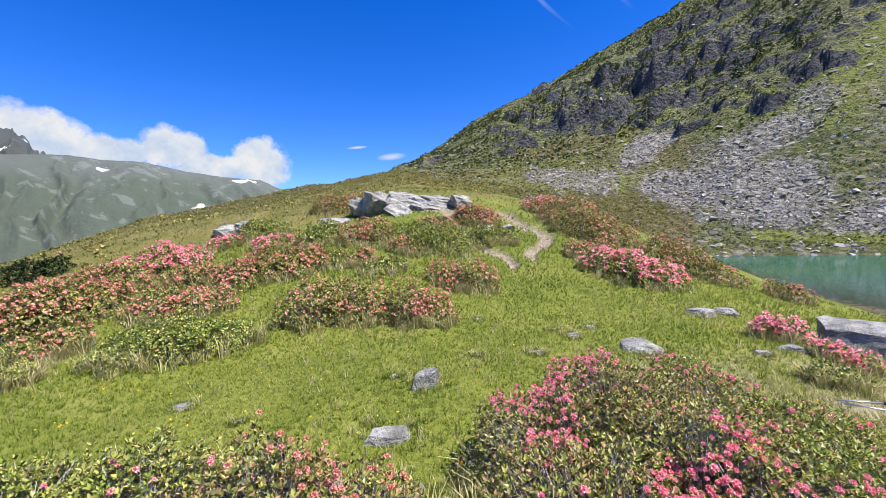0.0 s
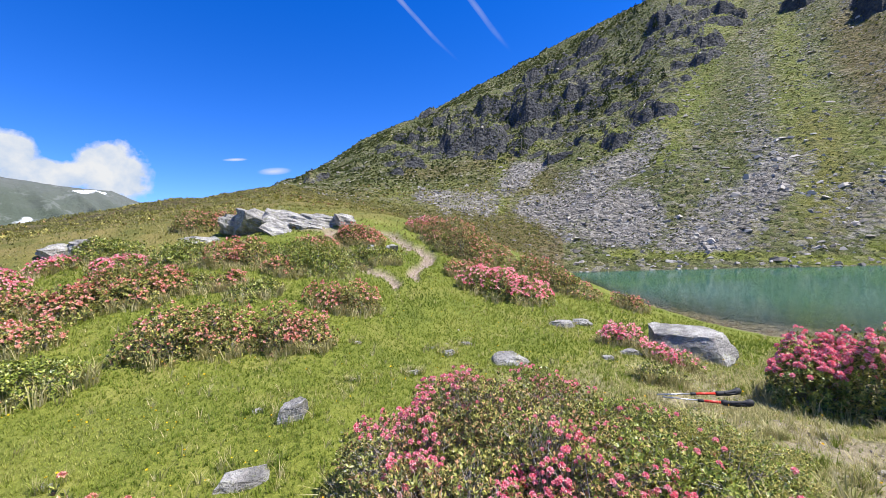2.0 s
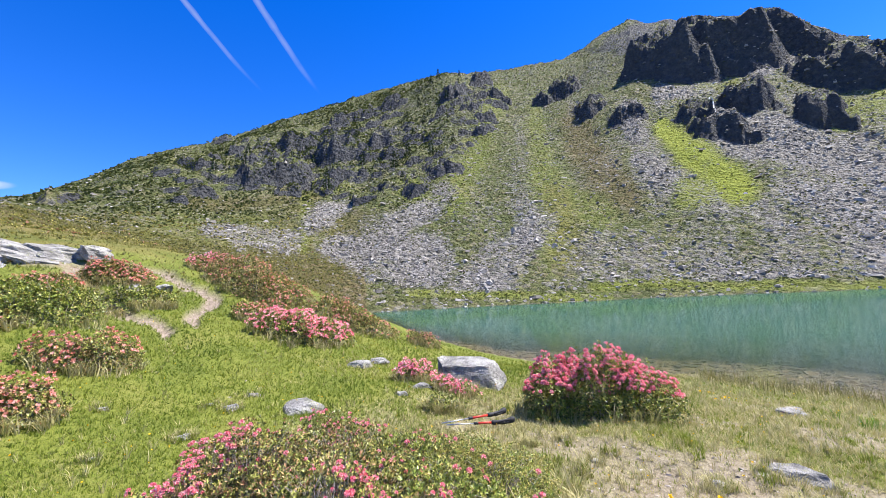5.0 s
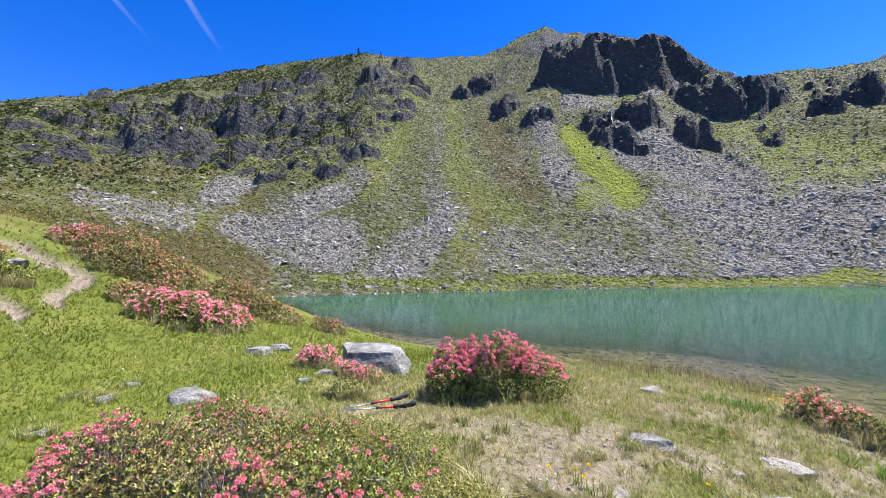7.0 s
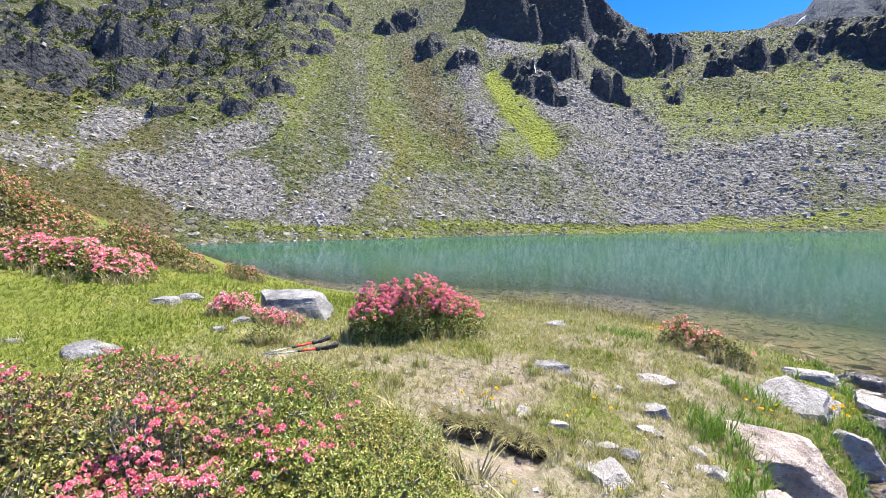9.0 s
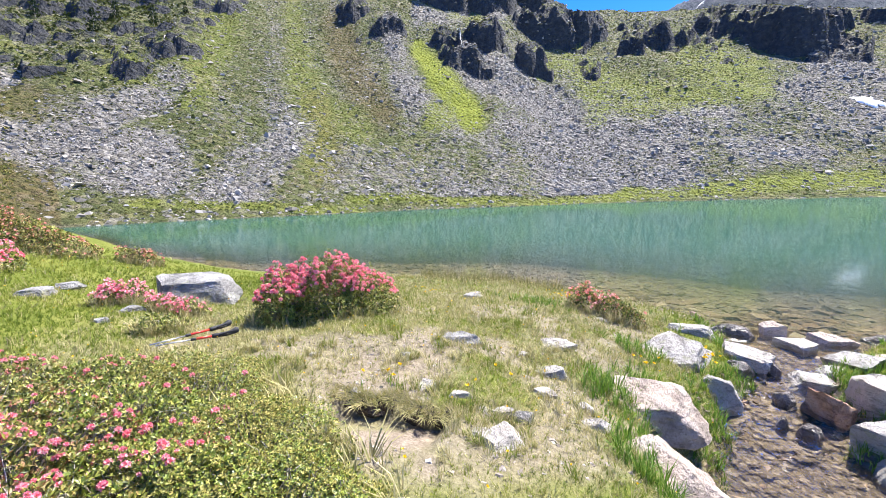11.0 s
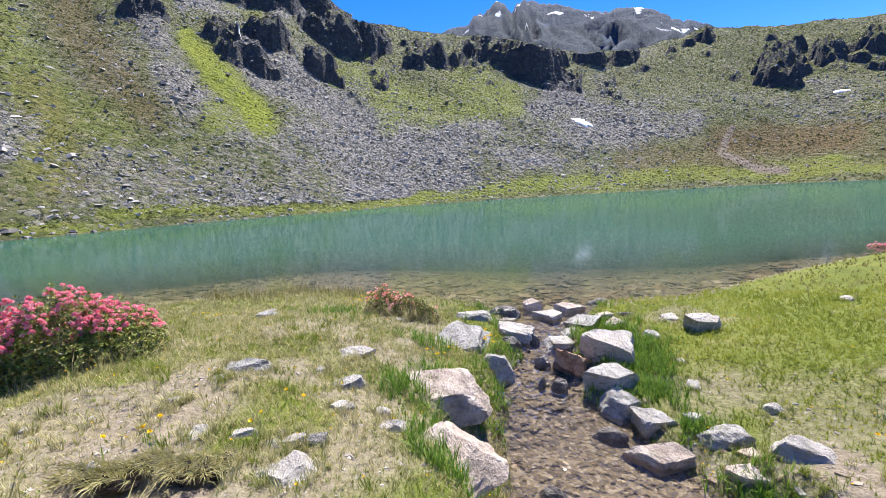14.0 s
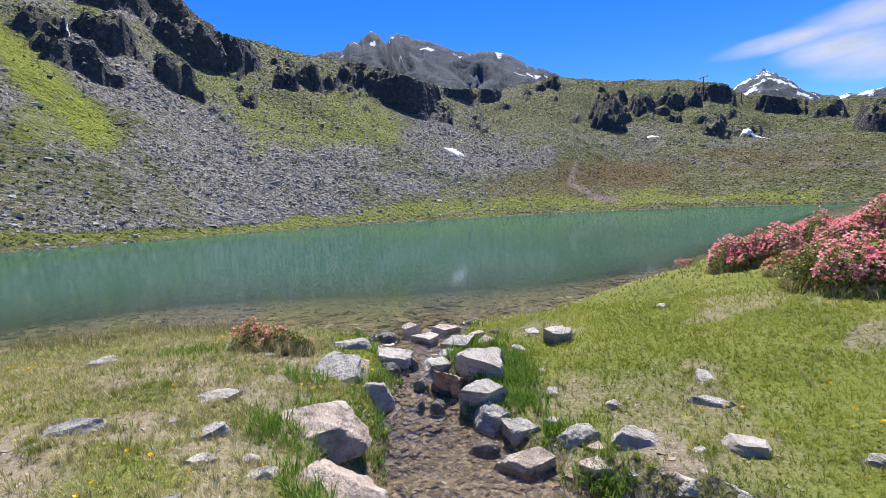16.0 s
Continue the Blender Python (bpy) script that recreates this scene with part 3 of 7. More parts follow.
def worn_bank(x, y):
    """The trodden bank between the bushes and the brook, and the stony right bank; with its patches."""
    left = smooth(1.6, 3.0, x) * smooth(4.6, 2.6, y) * smooth(-2.6, -1.6, y) * smooth(9.5, 6.5, x)
    right = 0.55 * smooth(1.0, 2.0, x) * smooth(-3.2, -3.7, y) * smooth(-5.6, -4.6, y) * smooth(4.6, 3.6, x)
    return np.maximum(left, right), fbm(x, y, 0.6, 3, 91)


def cover_at(x, y, z):
    """What grows or lies where: rock, scree, lush grass, heath, bare soil, stream or lake bed; and how far off."""
    az, r = polar(x, y)
    el = np.degrees(np.arctan2(z - EYE, r))
    wa = fbm(x, y, 9, 4, 21) * 3.0
    we = fbm(x, y, 9, 4, 22) * 3.0

    def blobs(rows, soft=0.35):
        v = np.zeros_like(az)
        for a, e, ha, he, tilt, k in rows:
            c, s = math.cos(radians(tilt)), math.sin(radians(tilt))
            da, de = az + wa - a, el + we - e
            du, dv = (da * c + de * s) / ha, (de * c - da * s) / he
            v = np.maximum(v, k * smooth(1 + soft, 1 - soft, np.hypot(du, dv)))
        return v

    def stripes(rows, warp=0.5):
        v = np.zeros_like(az)
        a_, e_ = az + warp * wa, el + warp * we
        for a0, e0, w0, a1, e1, w1, k in rows:
            u = np.clip(((a_ - a0) * (a1 - a0) + (e_ - e0) * (e1 - e0)) / ((a1 - a0) ** 2 + (e1 - e0) ** 2), 0, 1)
            w = w0 + u * (w1 - w0)
            v = np.maximum(v, k * smooth(1.75, 0.45, np.hypot(a_ - a0 - u * (a1 - a0), e_ - e0 - u * (e1 - e0)) / w))
        return v
    up = r > np.interp(az, AZ_F, FOOT) + 3
    rock = np.where(up, blobs(ROCKS), 0)
    streak = fbm(az * 0.45, r * 0.03, 1.0, 3, 81)
    slope = (0.55 * smooth(42, 54, az) + 0.45 * smooth(70, 84, az)) * smooth(136, 124, az)
    scree = np.where(up, np.clip(np.maximum(stripes(SCREE_STRIPES), 0.38 * slope) + 0.34 * streak * (0.4 + slope), 0, 1), 0)
    lush = np.where(r > np.interp(az, AZ_F, FOOT) - 1, np.maximum(blobs(GREENS, 0.45), stripes(GREEN_STRIPES)), 0)
    scree = np.clip(scree * (0.92 + 1.1 * fbm(x, y, 11, 4, 83)), 0, 1) * (1 - 0.9 * lush)
    heath = np.where(r > 12, np.maximum(blobs(HEATHS, 0.7), stripes(HEATH_STRIPES)), 0)
    soil = np.zeros_like(az)
    for sx, sy, hx, hy, tilt, k in BARE:
        c, s = math.cos(radians(tilt)), math.sin(radians(tilt))
        dx, dy = x + fbm(x, y, 0.6, 3, 31) * 0.6 - sx, y + fbm(x, y, 0.6, 3, 32) * 0.6 - sy
        soil = np.maximum(soil, k * smooth(1.3, 0.6, np.hypot((dx * c + dy * s) / hx, (dy * c - dx * s) / hy)))
    soil = np.maximum(soil, trail_at(x, y))
    soil = np.maximum(soil, np.where(r > 60, stripes(TRACK, 0.05), 0))
    soil = np.maximum(soil, 0.6 * smooth(0.1, 0.26, fbm(x, y, 0.9, 4, 97)) * smooth(-4.2, -4.9, y) * smooth(-9.5, -7.0, y) * smooth(7, 5, x))
    bank, patch = worn_bank(x, y)
    soil = np.maximum(soil, 0.75 * bank * smooth(0.08, -0.1, patch))
    heath = np.maximum(heath, np.where(az < 36, 0.6 * smooth(np.where(az < -8, 8.0, 11.5), np.where(az < -8, 12.0, 17.0), r) * smooth(75, 50, r), 0))
    d, _ = brook_offset(x, y)
    rn = lake_near(az)
    wet = (r > rn - 0.25) & (r < np.interp(az, AZ_F, FOOT))
    bed = np.maximum(np.where((r < 12) & (y < -1.2), smooth(1.5, 1.0, d), 0), wet * 1.0)
    far = smooth(12, 40, r)
    return rock, scree, lush, heath, soil, bed, far


# patches on the slopes: bearing, elevation, half sizes, tilt (degrees), strength
ROCKS = [(28, 15.5, 8, 3.5, 10, 0.35), (38, 17, 8, 5, 20, 0.4), (47, 22, 6, 5, 10, 0.4), (18, 13, 6, 2, 12, 0.25), (54, 26, 4, 2.5, 0, 0.3),
         (77, 26.5, 9, 3.0, -12, 0.8), (66, 25.5, 4, 2.0, 20, 0.4), (61, 22.5, 3, 1.5, -10, 0.4), (88, 21, 5, 2.0, 5, 0.35)]
ROCKS += [(97, 18.5, 4, 2.0, -5, 0.35), (115, 14.6, 4.5, 3.2, 5, 0.5), (139, 10.5, 3, 3.0, 10, 0.35), (147, 11.5, 5, 2.0, 0, 0.35), (153, 10, 3, 1.2, -10, 0.3), (131, 13.5, 2.5, 1.0, 0, 0.35)]
GREENS = [(20, 8, 12, 2, 0, 0.25)]
HEATHS = [(142, 2.5, 9, 1.8, -5, 0.5), (8, 6.5, 12, 2, 0, 0.45), (-15, 5, 12, 2.5, 8, 0.4), (30, 9, 8, 1.5, 0, 0.45), (158, 3.5, 8, 1.5, 0, 0.6)]
# stripes down the slopes: bearing, elevation and half width (degrees) at one end and the other, strength
SCREE_STRIPES = [(17.4, 8.37, 0.88, 20.6, 7.94, 1.11, 1.0), (20.6, 7.66, 1.5, 26.83, 6.86, 1.63, 1.0), (29.21, 9.41, 1.38, 33.43, 11.58, 1.14, 1.0), (32.48, 6.13, 2.03, 37.89, 4.64, 3.23, 1.0), (37.89, 4.64, 3.23, 44.52, 3.69, 3.21, 1.0), (37.93, 7.4, 2.28, 47.1, 12.58, 1.25, 1.0), (57.51, 18.98, 1.06, 57.03, 10.84, 1.79, 0.5), (57.03, 10.84, 1.79, 59.66, 7.87, 2.33, 0.62), (59.66, 7.87, 2.17, 52.78, 1.48, 3.01, 0.95)]
SCREE_STRIPES += [(52.78, 1.48, 2.51, 48.71, -1.11, 2.06, 0.67), (71.58, 20.03, 1.21, 74.46, 11.92, 2.25, 0.84), (74.46, 11.92, 2.25, 79.43, 5.18, 5.69, 0.67), (79.43, 5.18, 5.69, 84.17, 0.72, 5.55, 0.69), (82.26, 15.13, 2.27, 89.93, 11.01, 2.9, 1.0), (88.71, 10.81, 3.12, 95.06, 2.47, 5.2, 1.0), (95.06, 2.47, 5.2, 97.18, -0.14, 3.28, 0.9), (94.52, 5.07, 4.03, 108.91, 4.47, 4.11, 0.99), (75.27, 21.26, 0.85, 88.77, 21.12, 0.85, 1.0)]
SCREE_STRIPES += [(65.35, 3.27, 3.98, 78.69, 0.07, 2.87, 0.56), (101.3, 6.86, 4.42, 106.55, 1.47, 3.54, 1.0), (109.46, 4.58, 3.8, 121.61, 5.45, 3.04, 0.95), (116.77, 8.89, 1.72, 127.39, 6.21, 2.01, 0.55), (95.15, 10.35, 2.64, 97.95, 4.69, 3.67, 0.67), (118.3, 9.5, 2.22, 123.6, 6.4, 3.11, 0.8), (123.6, 6.4, 3.11, 130.2, 6.4, 2.71, 0.8), (121.5, 6.5, 3.67, 133.3, 6.6, 2.11, 0.6), (118.7, 11.7, 1.43, 121.6, 8.7, 2.18, 0.8)]
SCREE_STRIPES += [(126.1, 9.2, 2.15, 146.0, 6.2, 1.87, 0.35), (142.8, 8.2, 1.29, 161.4, 5.0, 1.06, 0.4), (147.8, 4.4, 0.5, 166.1, 2.3, 0.44, 0.35)]
GREEN_STRIPES = [(75.0, 18.6, 0.56, 77.4, 14.6, 1.45, 1.00), (77.4, 14.6, 1.45, 82.1, 9.8, 1.75, 1.00), (59.7, 22.7, 0.82, 61.3, 12.5, 1.85, 0.35), (61.3, 12.5, 1.85, 62.4, 4.3, 2.15, 0.35), (60.3, 19.8, 0.74, 60.8, 12.6, 1.16, 0.30), (60.8, 12.6, 1.16, 67.0, 8.1, 1.82, 0.30), (55.0, 24.5, 1.37, 48.7, 12.8, 1.96, 0.35), (95.8, 12.8, 1.88, 97.5, 9.0, 1.52, 0.55), (107.5, 13.5, 2.14, 113.1, 10.9, 1.48, 0.45)]
GREEN_STRIPES += [(94.1, 15.2, 1.49, 98.1, 11.0, 2.07, 0.50), (98.1, 11.0, 2.07, 109.7, 9.4, 1.78, 0.50), (109.9, 12.5, 2.43, 114.1, 10.0, 1.44, 0.50), (76.8, 9.6, 1.38, 82.0, 9.8, 0.92, 0.60), (88.0, -2.2, 0.3, 100.5, -1.1, 0.6, 0.60), (100.5, -0.9, 0.7, 122.7, -0.1, 0.85, 0.65), (122.7, -0.1, 0.85, 142.8, 0.3, 0.50, 0.60), (142.8, 0.3, 0.50, 161.5, -0.3, 0.35, 0.60), (73.3, -2.8, 0.36, 86.9, -2.3, 0.35, 0.50)]
GREEN_STRIPES += [(65.6, -0.3, 0.56, 92.3, -1.6, 0.36, 0.50), (41.6, -0.8, 0.53, 67.2, -1.9, 0.55, 0.50), (24.1, 14.5, 0.94, 34.1, 13.6, 0.73, 0.30), (40.2, 13.9, 1.05, 47.8, 10.6, 0.61, 0.35), (28.2, 11.8, 0.71, 28.4, 5.9, 0.71, 0.35), (79.5, 21.3, 0.66, 82.7, 20.4, 0.42, 0.40), (90.5, 14.6, 1.36, 94.0, 14.5, 1.25, 0.45)]
HEATH_STRIPES = [(64.8, 20.2, 1.33, 67.4, 13.9, 2.28, 0.60), (67.4, 13.9, 2.28, 70.5, 10.3, 1.64, 0.60), (61.9, 11.7, 1.28, 63.1, 3.5, 1.78, 0.60), (136.8, 3.1, 1.68, 146.6, 3.1, 1.51, 0.95), (127.4, 2.2, 1.34, 136.1, 1.0, 1.28, 0.55), (149.0, 3.9, 0.49, 166.1, 1.8, 0.44, 0.50), (7.1, 8.3, 1.33, 14.8, 6.7, 1.22, 0.40), (15.9, 11.3, 0.74, 29.6, 12.1, 0.71, 0.40)]
TRACK = [(137.7, 5.0, 0.24, 137.2, 3.6, 0.3, 1.0), (137.2, 3.6, 0.3, 136.9, 2.3, 0.3, 1.0), (136.9, 2.3, 0.3, 138.9, 1.3, 0.3, 1.0), (138.9, 1.3, 0.3, 140.3, 0.4, 0.36, 1.0), (140.3, 0.4, 0.36, 142.5, 0.1, 0.32, 1.0)]
# bare ground near by: x, y, half sizes, tilt, strength
BARE = [(3.4, 0.75, 0.9, 0.55, -10, 0.85), (2.3, 0.3, 0.4, 0.5, 0, 0.95), (2.35, -3.75, 0.5, 0.28, 0, 0.9), (2.7, -0.5, 0.8, 0.4, -30, 0.75), (0.75, 10.45, 0.5, 0.3, 0, 0.9), (4.6, -0.7, 0.7, 0.4, 0, 0.35),
        (3.6, -1.5, 0.6, 0.35, -20, 0.5), (2.8, -4.2, 0.6, 0.4, 0, 0.5), (3.7, -4.1, 0.5, 0.3, 0, 0.6)]

# ---------------- ground, one sheet to the horizon ----------------
def build_ground():
    az = np.concatenate([np.arange(-180, -52, 4.0), np.arange(-52, 8, 0.4), np.arange(8, 168, 0.24), np.arange(168, 180, 4.0)])
    rad = np.concatenate([0.25 * 1.022 ** np.arange(0, 238), 44.5 * 1.008 ** np.arange(0, 246), [330, 380, 460, 600, 900, 1500, 2600, 4600]])
    A, R = np.meshgrid(np.radians(az), rad, indexing="ij")
    X, Y = R * np.sin(A), R * np.cos(A)
    Z, (rock, scree, lush, heath, soil, bed, far) = slope_z(X, Y)
    n, m = len(az), len(rad)
    verts = np.stack([X, Y, Z], 2).reshape(-1, 3)
    i, j = np.meshgrid(np.arange(n), np.arange(m - 1), indexing="ij")
    i2 = (i + 1) % n
    quads = np.stack([i * m + j, i * m + j + 1, i2 * m + j + 1, i2 * m + j], 2).reshape(-1, 4)
    centre = len(verts)
    verts = np.concatenate([verts, [[0, 0, Z[:, 0].mean()]]])
    c = np.arange(n)
    tris = np.stack([np.full(n, centre), c * m, ((c + 1) % n) * m], 1)
    me = mesh_of("ground", verts, [quads, tris], GROUND, True)
    soft = np.concatenate([rad[quads[:, 0] % m] < 46, np.ones(n, bool)])
    me.polygons.foreach_set("use_smooth", soft)
    for name, chans in (("cover", (rock, scree, lush)), ("soil", (heath, soil, bed))):
        at = me.attributes.new(name, "FLOAT_COLOR", "POINT")
        buf = np.ones((len(verts), 4), np.float32)
        for q, ch in enumerate(chans):
            buf[:-1, q] = ch.ravel()
        buf[-1, :3] = 0
        at.data.foreach_set("color", buf.ravel())
    at = me.attributes.new("far", "FLOAT", "POINT")
    at.data.foreach_set("value", np.concatenate([far.ravel(), [0]]).astype(np.float32))
    ob = tagged(new("ground", me), "grassy alpine ground with scree slopes and dark crags above a lake", "ground", kind="structure")
    return ob


ground = build_ground()


def build_lake():
    az = np.arange(32.5, 168, 0.75)
    u = np.linspace(0, 1, 60) ** 1.6
    rn = np.interp(az, AZ_N, NEAR) - 0.6
    rf = np.interp(az, AZ_F, FOOT) + 1.0
    A = np.radians(az)[:, None]
    R = rn[:, None] + (rf - rn)[:, None] * u[None]
    X, Y = R * np.sin(A), R * np.cos(A)
    verts = np.stack([X, Y, np.full_like(X, LAKE)], 2).reshape(-1, 3)
    n, m = X.shape
    i, j = np.meshgrid(np.arange(n - 1), np.arange(m - 1), indexing="ij")
    quads = np.stack([i * m + j, i * m + j + 1, (i + 1) * m + j + 1, (i + 1) * m + j], 2).reshape(-1, 4)
    me = mesh_of("lake", verts, quads, WATER, True)
    dep = np.clip(LAKE - land_z(X, Y, False), 0, 9)
    at = me.attributes.new("depth", "FLOAT", "POINT")
    at.data.foreach_set("value", np.clip(1 - np.exp(-dep * 2.0), 0, 0.97).ravel().astype(np.float32))
    return tagged(new("lake_water", me), "calm green mountain lake, clear and stony at the edge", "lake", kind="structure")


lake = build_lake()


def build_brook():
    rows, wide = 620, 61
    xs = np.concatenate([np.linspace(-8.5, 1.0, 60, endpoint=False), np.linspace(1.0, 6.5, rows - 60)])
    cy, w, z = (np.interp(xs, BROOK_X, v) for v in (BROOK_Y, BROOK_W, BROOK_Z))
    cols = np.linspace(-1.75, 1.75, wide)
    X = np.repeat(xs[:, None], wide, 1)
    Y = cy[:, None] + w[:, None] * cols[None]
    quick = np.interp(xs, [2.6, 3.9, 4.3, 5.2, 5.8], [0.01, 0.018, 0.12, 0.12, 0.018])[:, None]
    Z = z[:, None] + quick * fbm(X, Y * 1.4, 0.12, 3, 77, 0.6)
    verts = np.stack([X, Y, Z], 2).reshape(-1, 3)
    i, j = np.meshgrid(np.arange(rows - 1), np.arange(wide - 1), indexing="ij")
    quads = np.stack([i * wide + j, (i + 1) * wide + j, (i + 1) * wide + j + 1, i * wide + j + 1], 2).reshape(-1, 4)
    me = mesh_of("brook", verts, quads, BROOK, True)
    at = me.attributes.new("depth", "FLOAT", "POINT")
    at.data.foreach_set("value", np.repeat(np.interp(xs, [3.0, 4.4, 6.0], [0.03, 0.12, 0.06]), wide).astype(np.float32))
    return tagged(new("brook_water", me), "shallow clear brook running out between stones", "stream", kind="structure")


brook = build_brook()


# ---------------- far ranges, clouds and vapour trails ----------------
def range_material(name, green, rock_a, rock_b, snow, snow_at=0.64, snow_scale=0.006):
    m, t, b = nodes_of(name)
    n1, n2 = noise_of(t, 0.006, 8, 0.6), noise_of(t, 0.03, 8, 0.7)
    hgt = add(t, "Attribute", attr="height").outputs["Fac"]
    col = mix(t, n2, rock_a, rock_b)
    col = mix(t, band(t, math_of(t, "ADD", hgt, math_of(t, "MULTIPLY", n1, 0.6)), 1.5, 1.05), col, green)
    ravine = noise_of(t, 0.03, 5, 0.6, None, (1.0, 1.0, 0.07))
    col = mix(t, math_of(t, "MULTIPLY", band(t, ravine, 0.585, 0.61), 0.22), col, tuple(c * 1.9 for c in rock_b))
    sn = math_of(t, "MULTIPLY", band(t, noise_of(t, snow_scale, 4, 0.5, None, (1, 1, 0.6)), snow_at, snow_at + 0.03), band(t, hgt, 0.6, 0.8))
    col = mix(t, math_of(t, "MULTIPLY", sn, snow), col, (0.85, 0.87, 0.9))
    link(t, col, b, "Base Color")
    b.inputs["Roughness"].default_value = 0.95
    link(t, bump(t, n2, 0.8, 14.0), b, "Normal")
    return m


def far_range(name, label, bearings, elevations, dist, depth, rough, material, seed, foot_el, jag=0.0):
    """A mountain range: a ridge seen along these bearings, with spurs and gullies down to its foot."""
    az = np.arange(bearings[0], bearings[-1] + 0.01, 0.12)
    cols = np.linspace(0, 1, 46)
    A, U = np.meshgrid(np.radians(az), cols, indexing="ij")
    el = np.interp(az, bearings, elevations)
    zc = EYE + dist * np.tan(np.radians(el))
    zf = EYE + (dist - depth) * math.tan(radians(foot_el))
    R = dist - depth * (1 - U)
    X, Y = R * np.sin(A), R * np.cos(A)
    Z = zf + (zc - zf)[:, None] * U ** 1.1
    sc = dist / 9
    spur = 1 - np.abs(2 * vnoise(np.degrees(A) * 0.55 + 3 * fbm(X, Y, sc, 3, seed), U * 1.5, seed) - 1)
    env = np.sin(np.pi * np.clip(U, 0, 1)) ** 0.7
    Z = Z + rough * dist * (spur - 0.5) * 0.5 * env + fbm(X, Y, sc / 2, 6, seed + 3, 0.55) * rough * dist * (0.35 * env + 0.12 * U)
    Z = Z + jag * dist * U ** 3 * (0.5 - np.abs(fbm(np.degrees(A) * 1.0, U, 1.1, 4, seed + 5, 0.6)) * 2)
    X = np.concatenate([X, X[:, -1:] * 1.12], 1)
    Y = np.concatenate([Y, Y[:, -1:] * 1.12], 1)
    Z = np.concatenate([Z, Z[:, -1:] - 0.12 * dist], 1)
    n, m = X.shape
    i, j = np.meshgrid(np.arange(n - 1), np.arange(m - 1), indexing="ij")
    quads = np.stack([i * m + j, i * m + j + 1, (i + 1) * m + j + 1, (i + 1) * m + j], 2).reshape(-1, 4)
    me = mesh_of(name, np.stack([X, Y, Z], 2).reshape(-1, 3), quads, material, True)
    at = me.attributes.new("height", "FLOAT", "POINT")
    hh = np.concatenate([U, U[:, -1:]], 1)
    at.data.foreach_set("value", hh.ravel().astype(np.float32))
    return tagged(new(name, me), label, "mountain", kind="structure")


# the green range's haze is only greyed colour, there is no air between
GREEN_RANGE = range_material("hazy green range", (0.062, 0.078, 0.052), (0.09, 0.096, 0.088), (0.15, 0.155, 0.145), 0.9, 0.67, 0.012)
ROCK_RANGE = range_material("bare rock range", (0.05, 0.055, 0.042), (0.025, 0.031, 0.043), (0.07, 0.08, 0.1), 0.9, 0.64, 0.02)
# blue in the jagged rock's colours stands in for distance haze
JAGGED = range_material("jagged dark rock tinted haze blue", (0.03, 0.045, 0.062), (0.014, 0.024, 0.045), (0.05, 0.08, 0.14), 0.95, 0.64, 0.05)
# the pointed peak is painted paler and bluer, as if seen through haze
PYRAMID = range_material("rock peak paled by haze", (0.05, 0.06, 0.07), (0.035, 0.045, 0.062), (0.11, 0.13, 0.16), 0.95, 0.565, 0.03)
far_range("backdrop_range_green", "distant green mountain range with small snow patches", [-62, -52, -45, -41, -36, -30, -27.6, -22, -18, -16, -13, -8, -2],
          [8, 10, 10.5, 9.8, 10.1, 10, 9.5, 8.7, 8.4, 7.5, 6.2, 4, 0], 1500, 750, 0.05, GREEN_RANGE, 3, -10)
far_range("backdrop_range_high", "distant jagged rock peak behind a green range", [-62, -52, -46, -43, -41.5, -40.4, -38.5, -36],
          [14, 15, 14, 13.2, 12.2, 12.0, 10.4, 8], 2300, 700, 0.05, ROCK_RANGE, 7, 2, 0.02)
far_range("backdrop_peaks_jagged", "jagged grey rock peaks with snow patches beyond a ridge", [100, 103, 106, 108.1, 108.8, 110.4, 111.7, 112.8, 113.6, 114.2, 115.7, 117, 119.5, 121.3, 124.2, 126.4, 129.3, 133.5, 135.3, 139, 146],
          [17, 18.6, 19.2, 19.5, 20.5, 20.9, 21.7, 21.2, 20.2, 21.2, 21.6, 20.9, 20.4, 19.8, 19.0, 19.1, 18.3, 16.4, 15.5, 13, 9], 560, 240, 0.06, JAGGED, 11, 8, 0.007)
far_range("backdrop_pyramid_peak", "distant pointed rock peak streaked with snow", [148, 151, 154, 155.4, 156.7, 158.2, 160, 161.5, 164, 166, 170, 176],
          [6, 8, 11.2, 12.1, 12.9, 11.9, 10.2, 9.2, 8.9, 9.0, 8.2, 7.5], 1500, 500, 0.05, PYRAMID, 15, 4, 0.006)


def cloud_material(name, scale, cover, soft, squash, thick=1.0):
    m, t, b = nodes_of(name)
    t.nodes.remove(b)
    edge = add(t, "Attribute", attr="edge").outputs["Fac"]
    n = noise_of(t, scale, 7, 0.55, add(t, "TexCoord").outputs["Object"], squash)
    a = band(t, math_of(t, "ADD", edge, math_of(t, "MULTIPLY", math_of(t, "SUBTRACT", n, 0.5), cover)), 0.45 - soft, 0.45 + soft)
    shade = ramp(t, noise_of(t, scale * 0.8, 6, 0.6, add(t, "TexCoord").outputs["Object"], squash), [(0.3, (0.55, 0.7, 0.95)), (0.6, (0.95, 0.97, 1.0))])
    em = add(t, "Emission", {"Color": shade, "Strength": 0.47})
    tr = add(t, "BsdfTransparent")
    ms = add(t, "MixShader", {0: math_of(t, "MULTIPLY", a, math_of(t, "MULTIPLY", band(t, edge, 0.06, 0.3), thick)), 1: tr.outputs[0], 2: em.outputs[0]})
    t.links.new(ms.outputs[0], t.nodes["Material Output"].inputs[0])
    return m


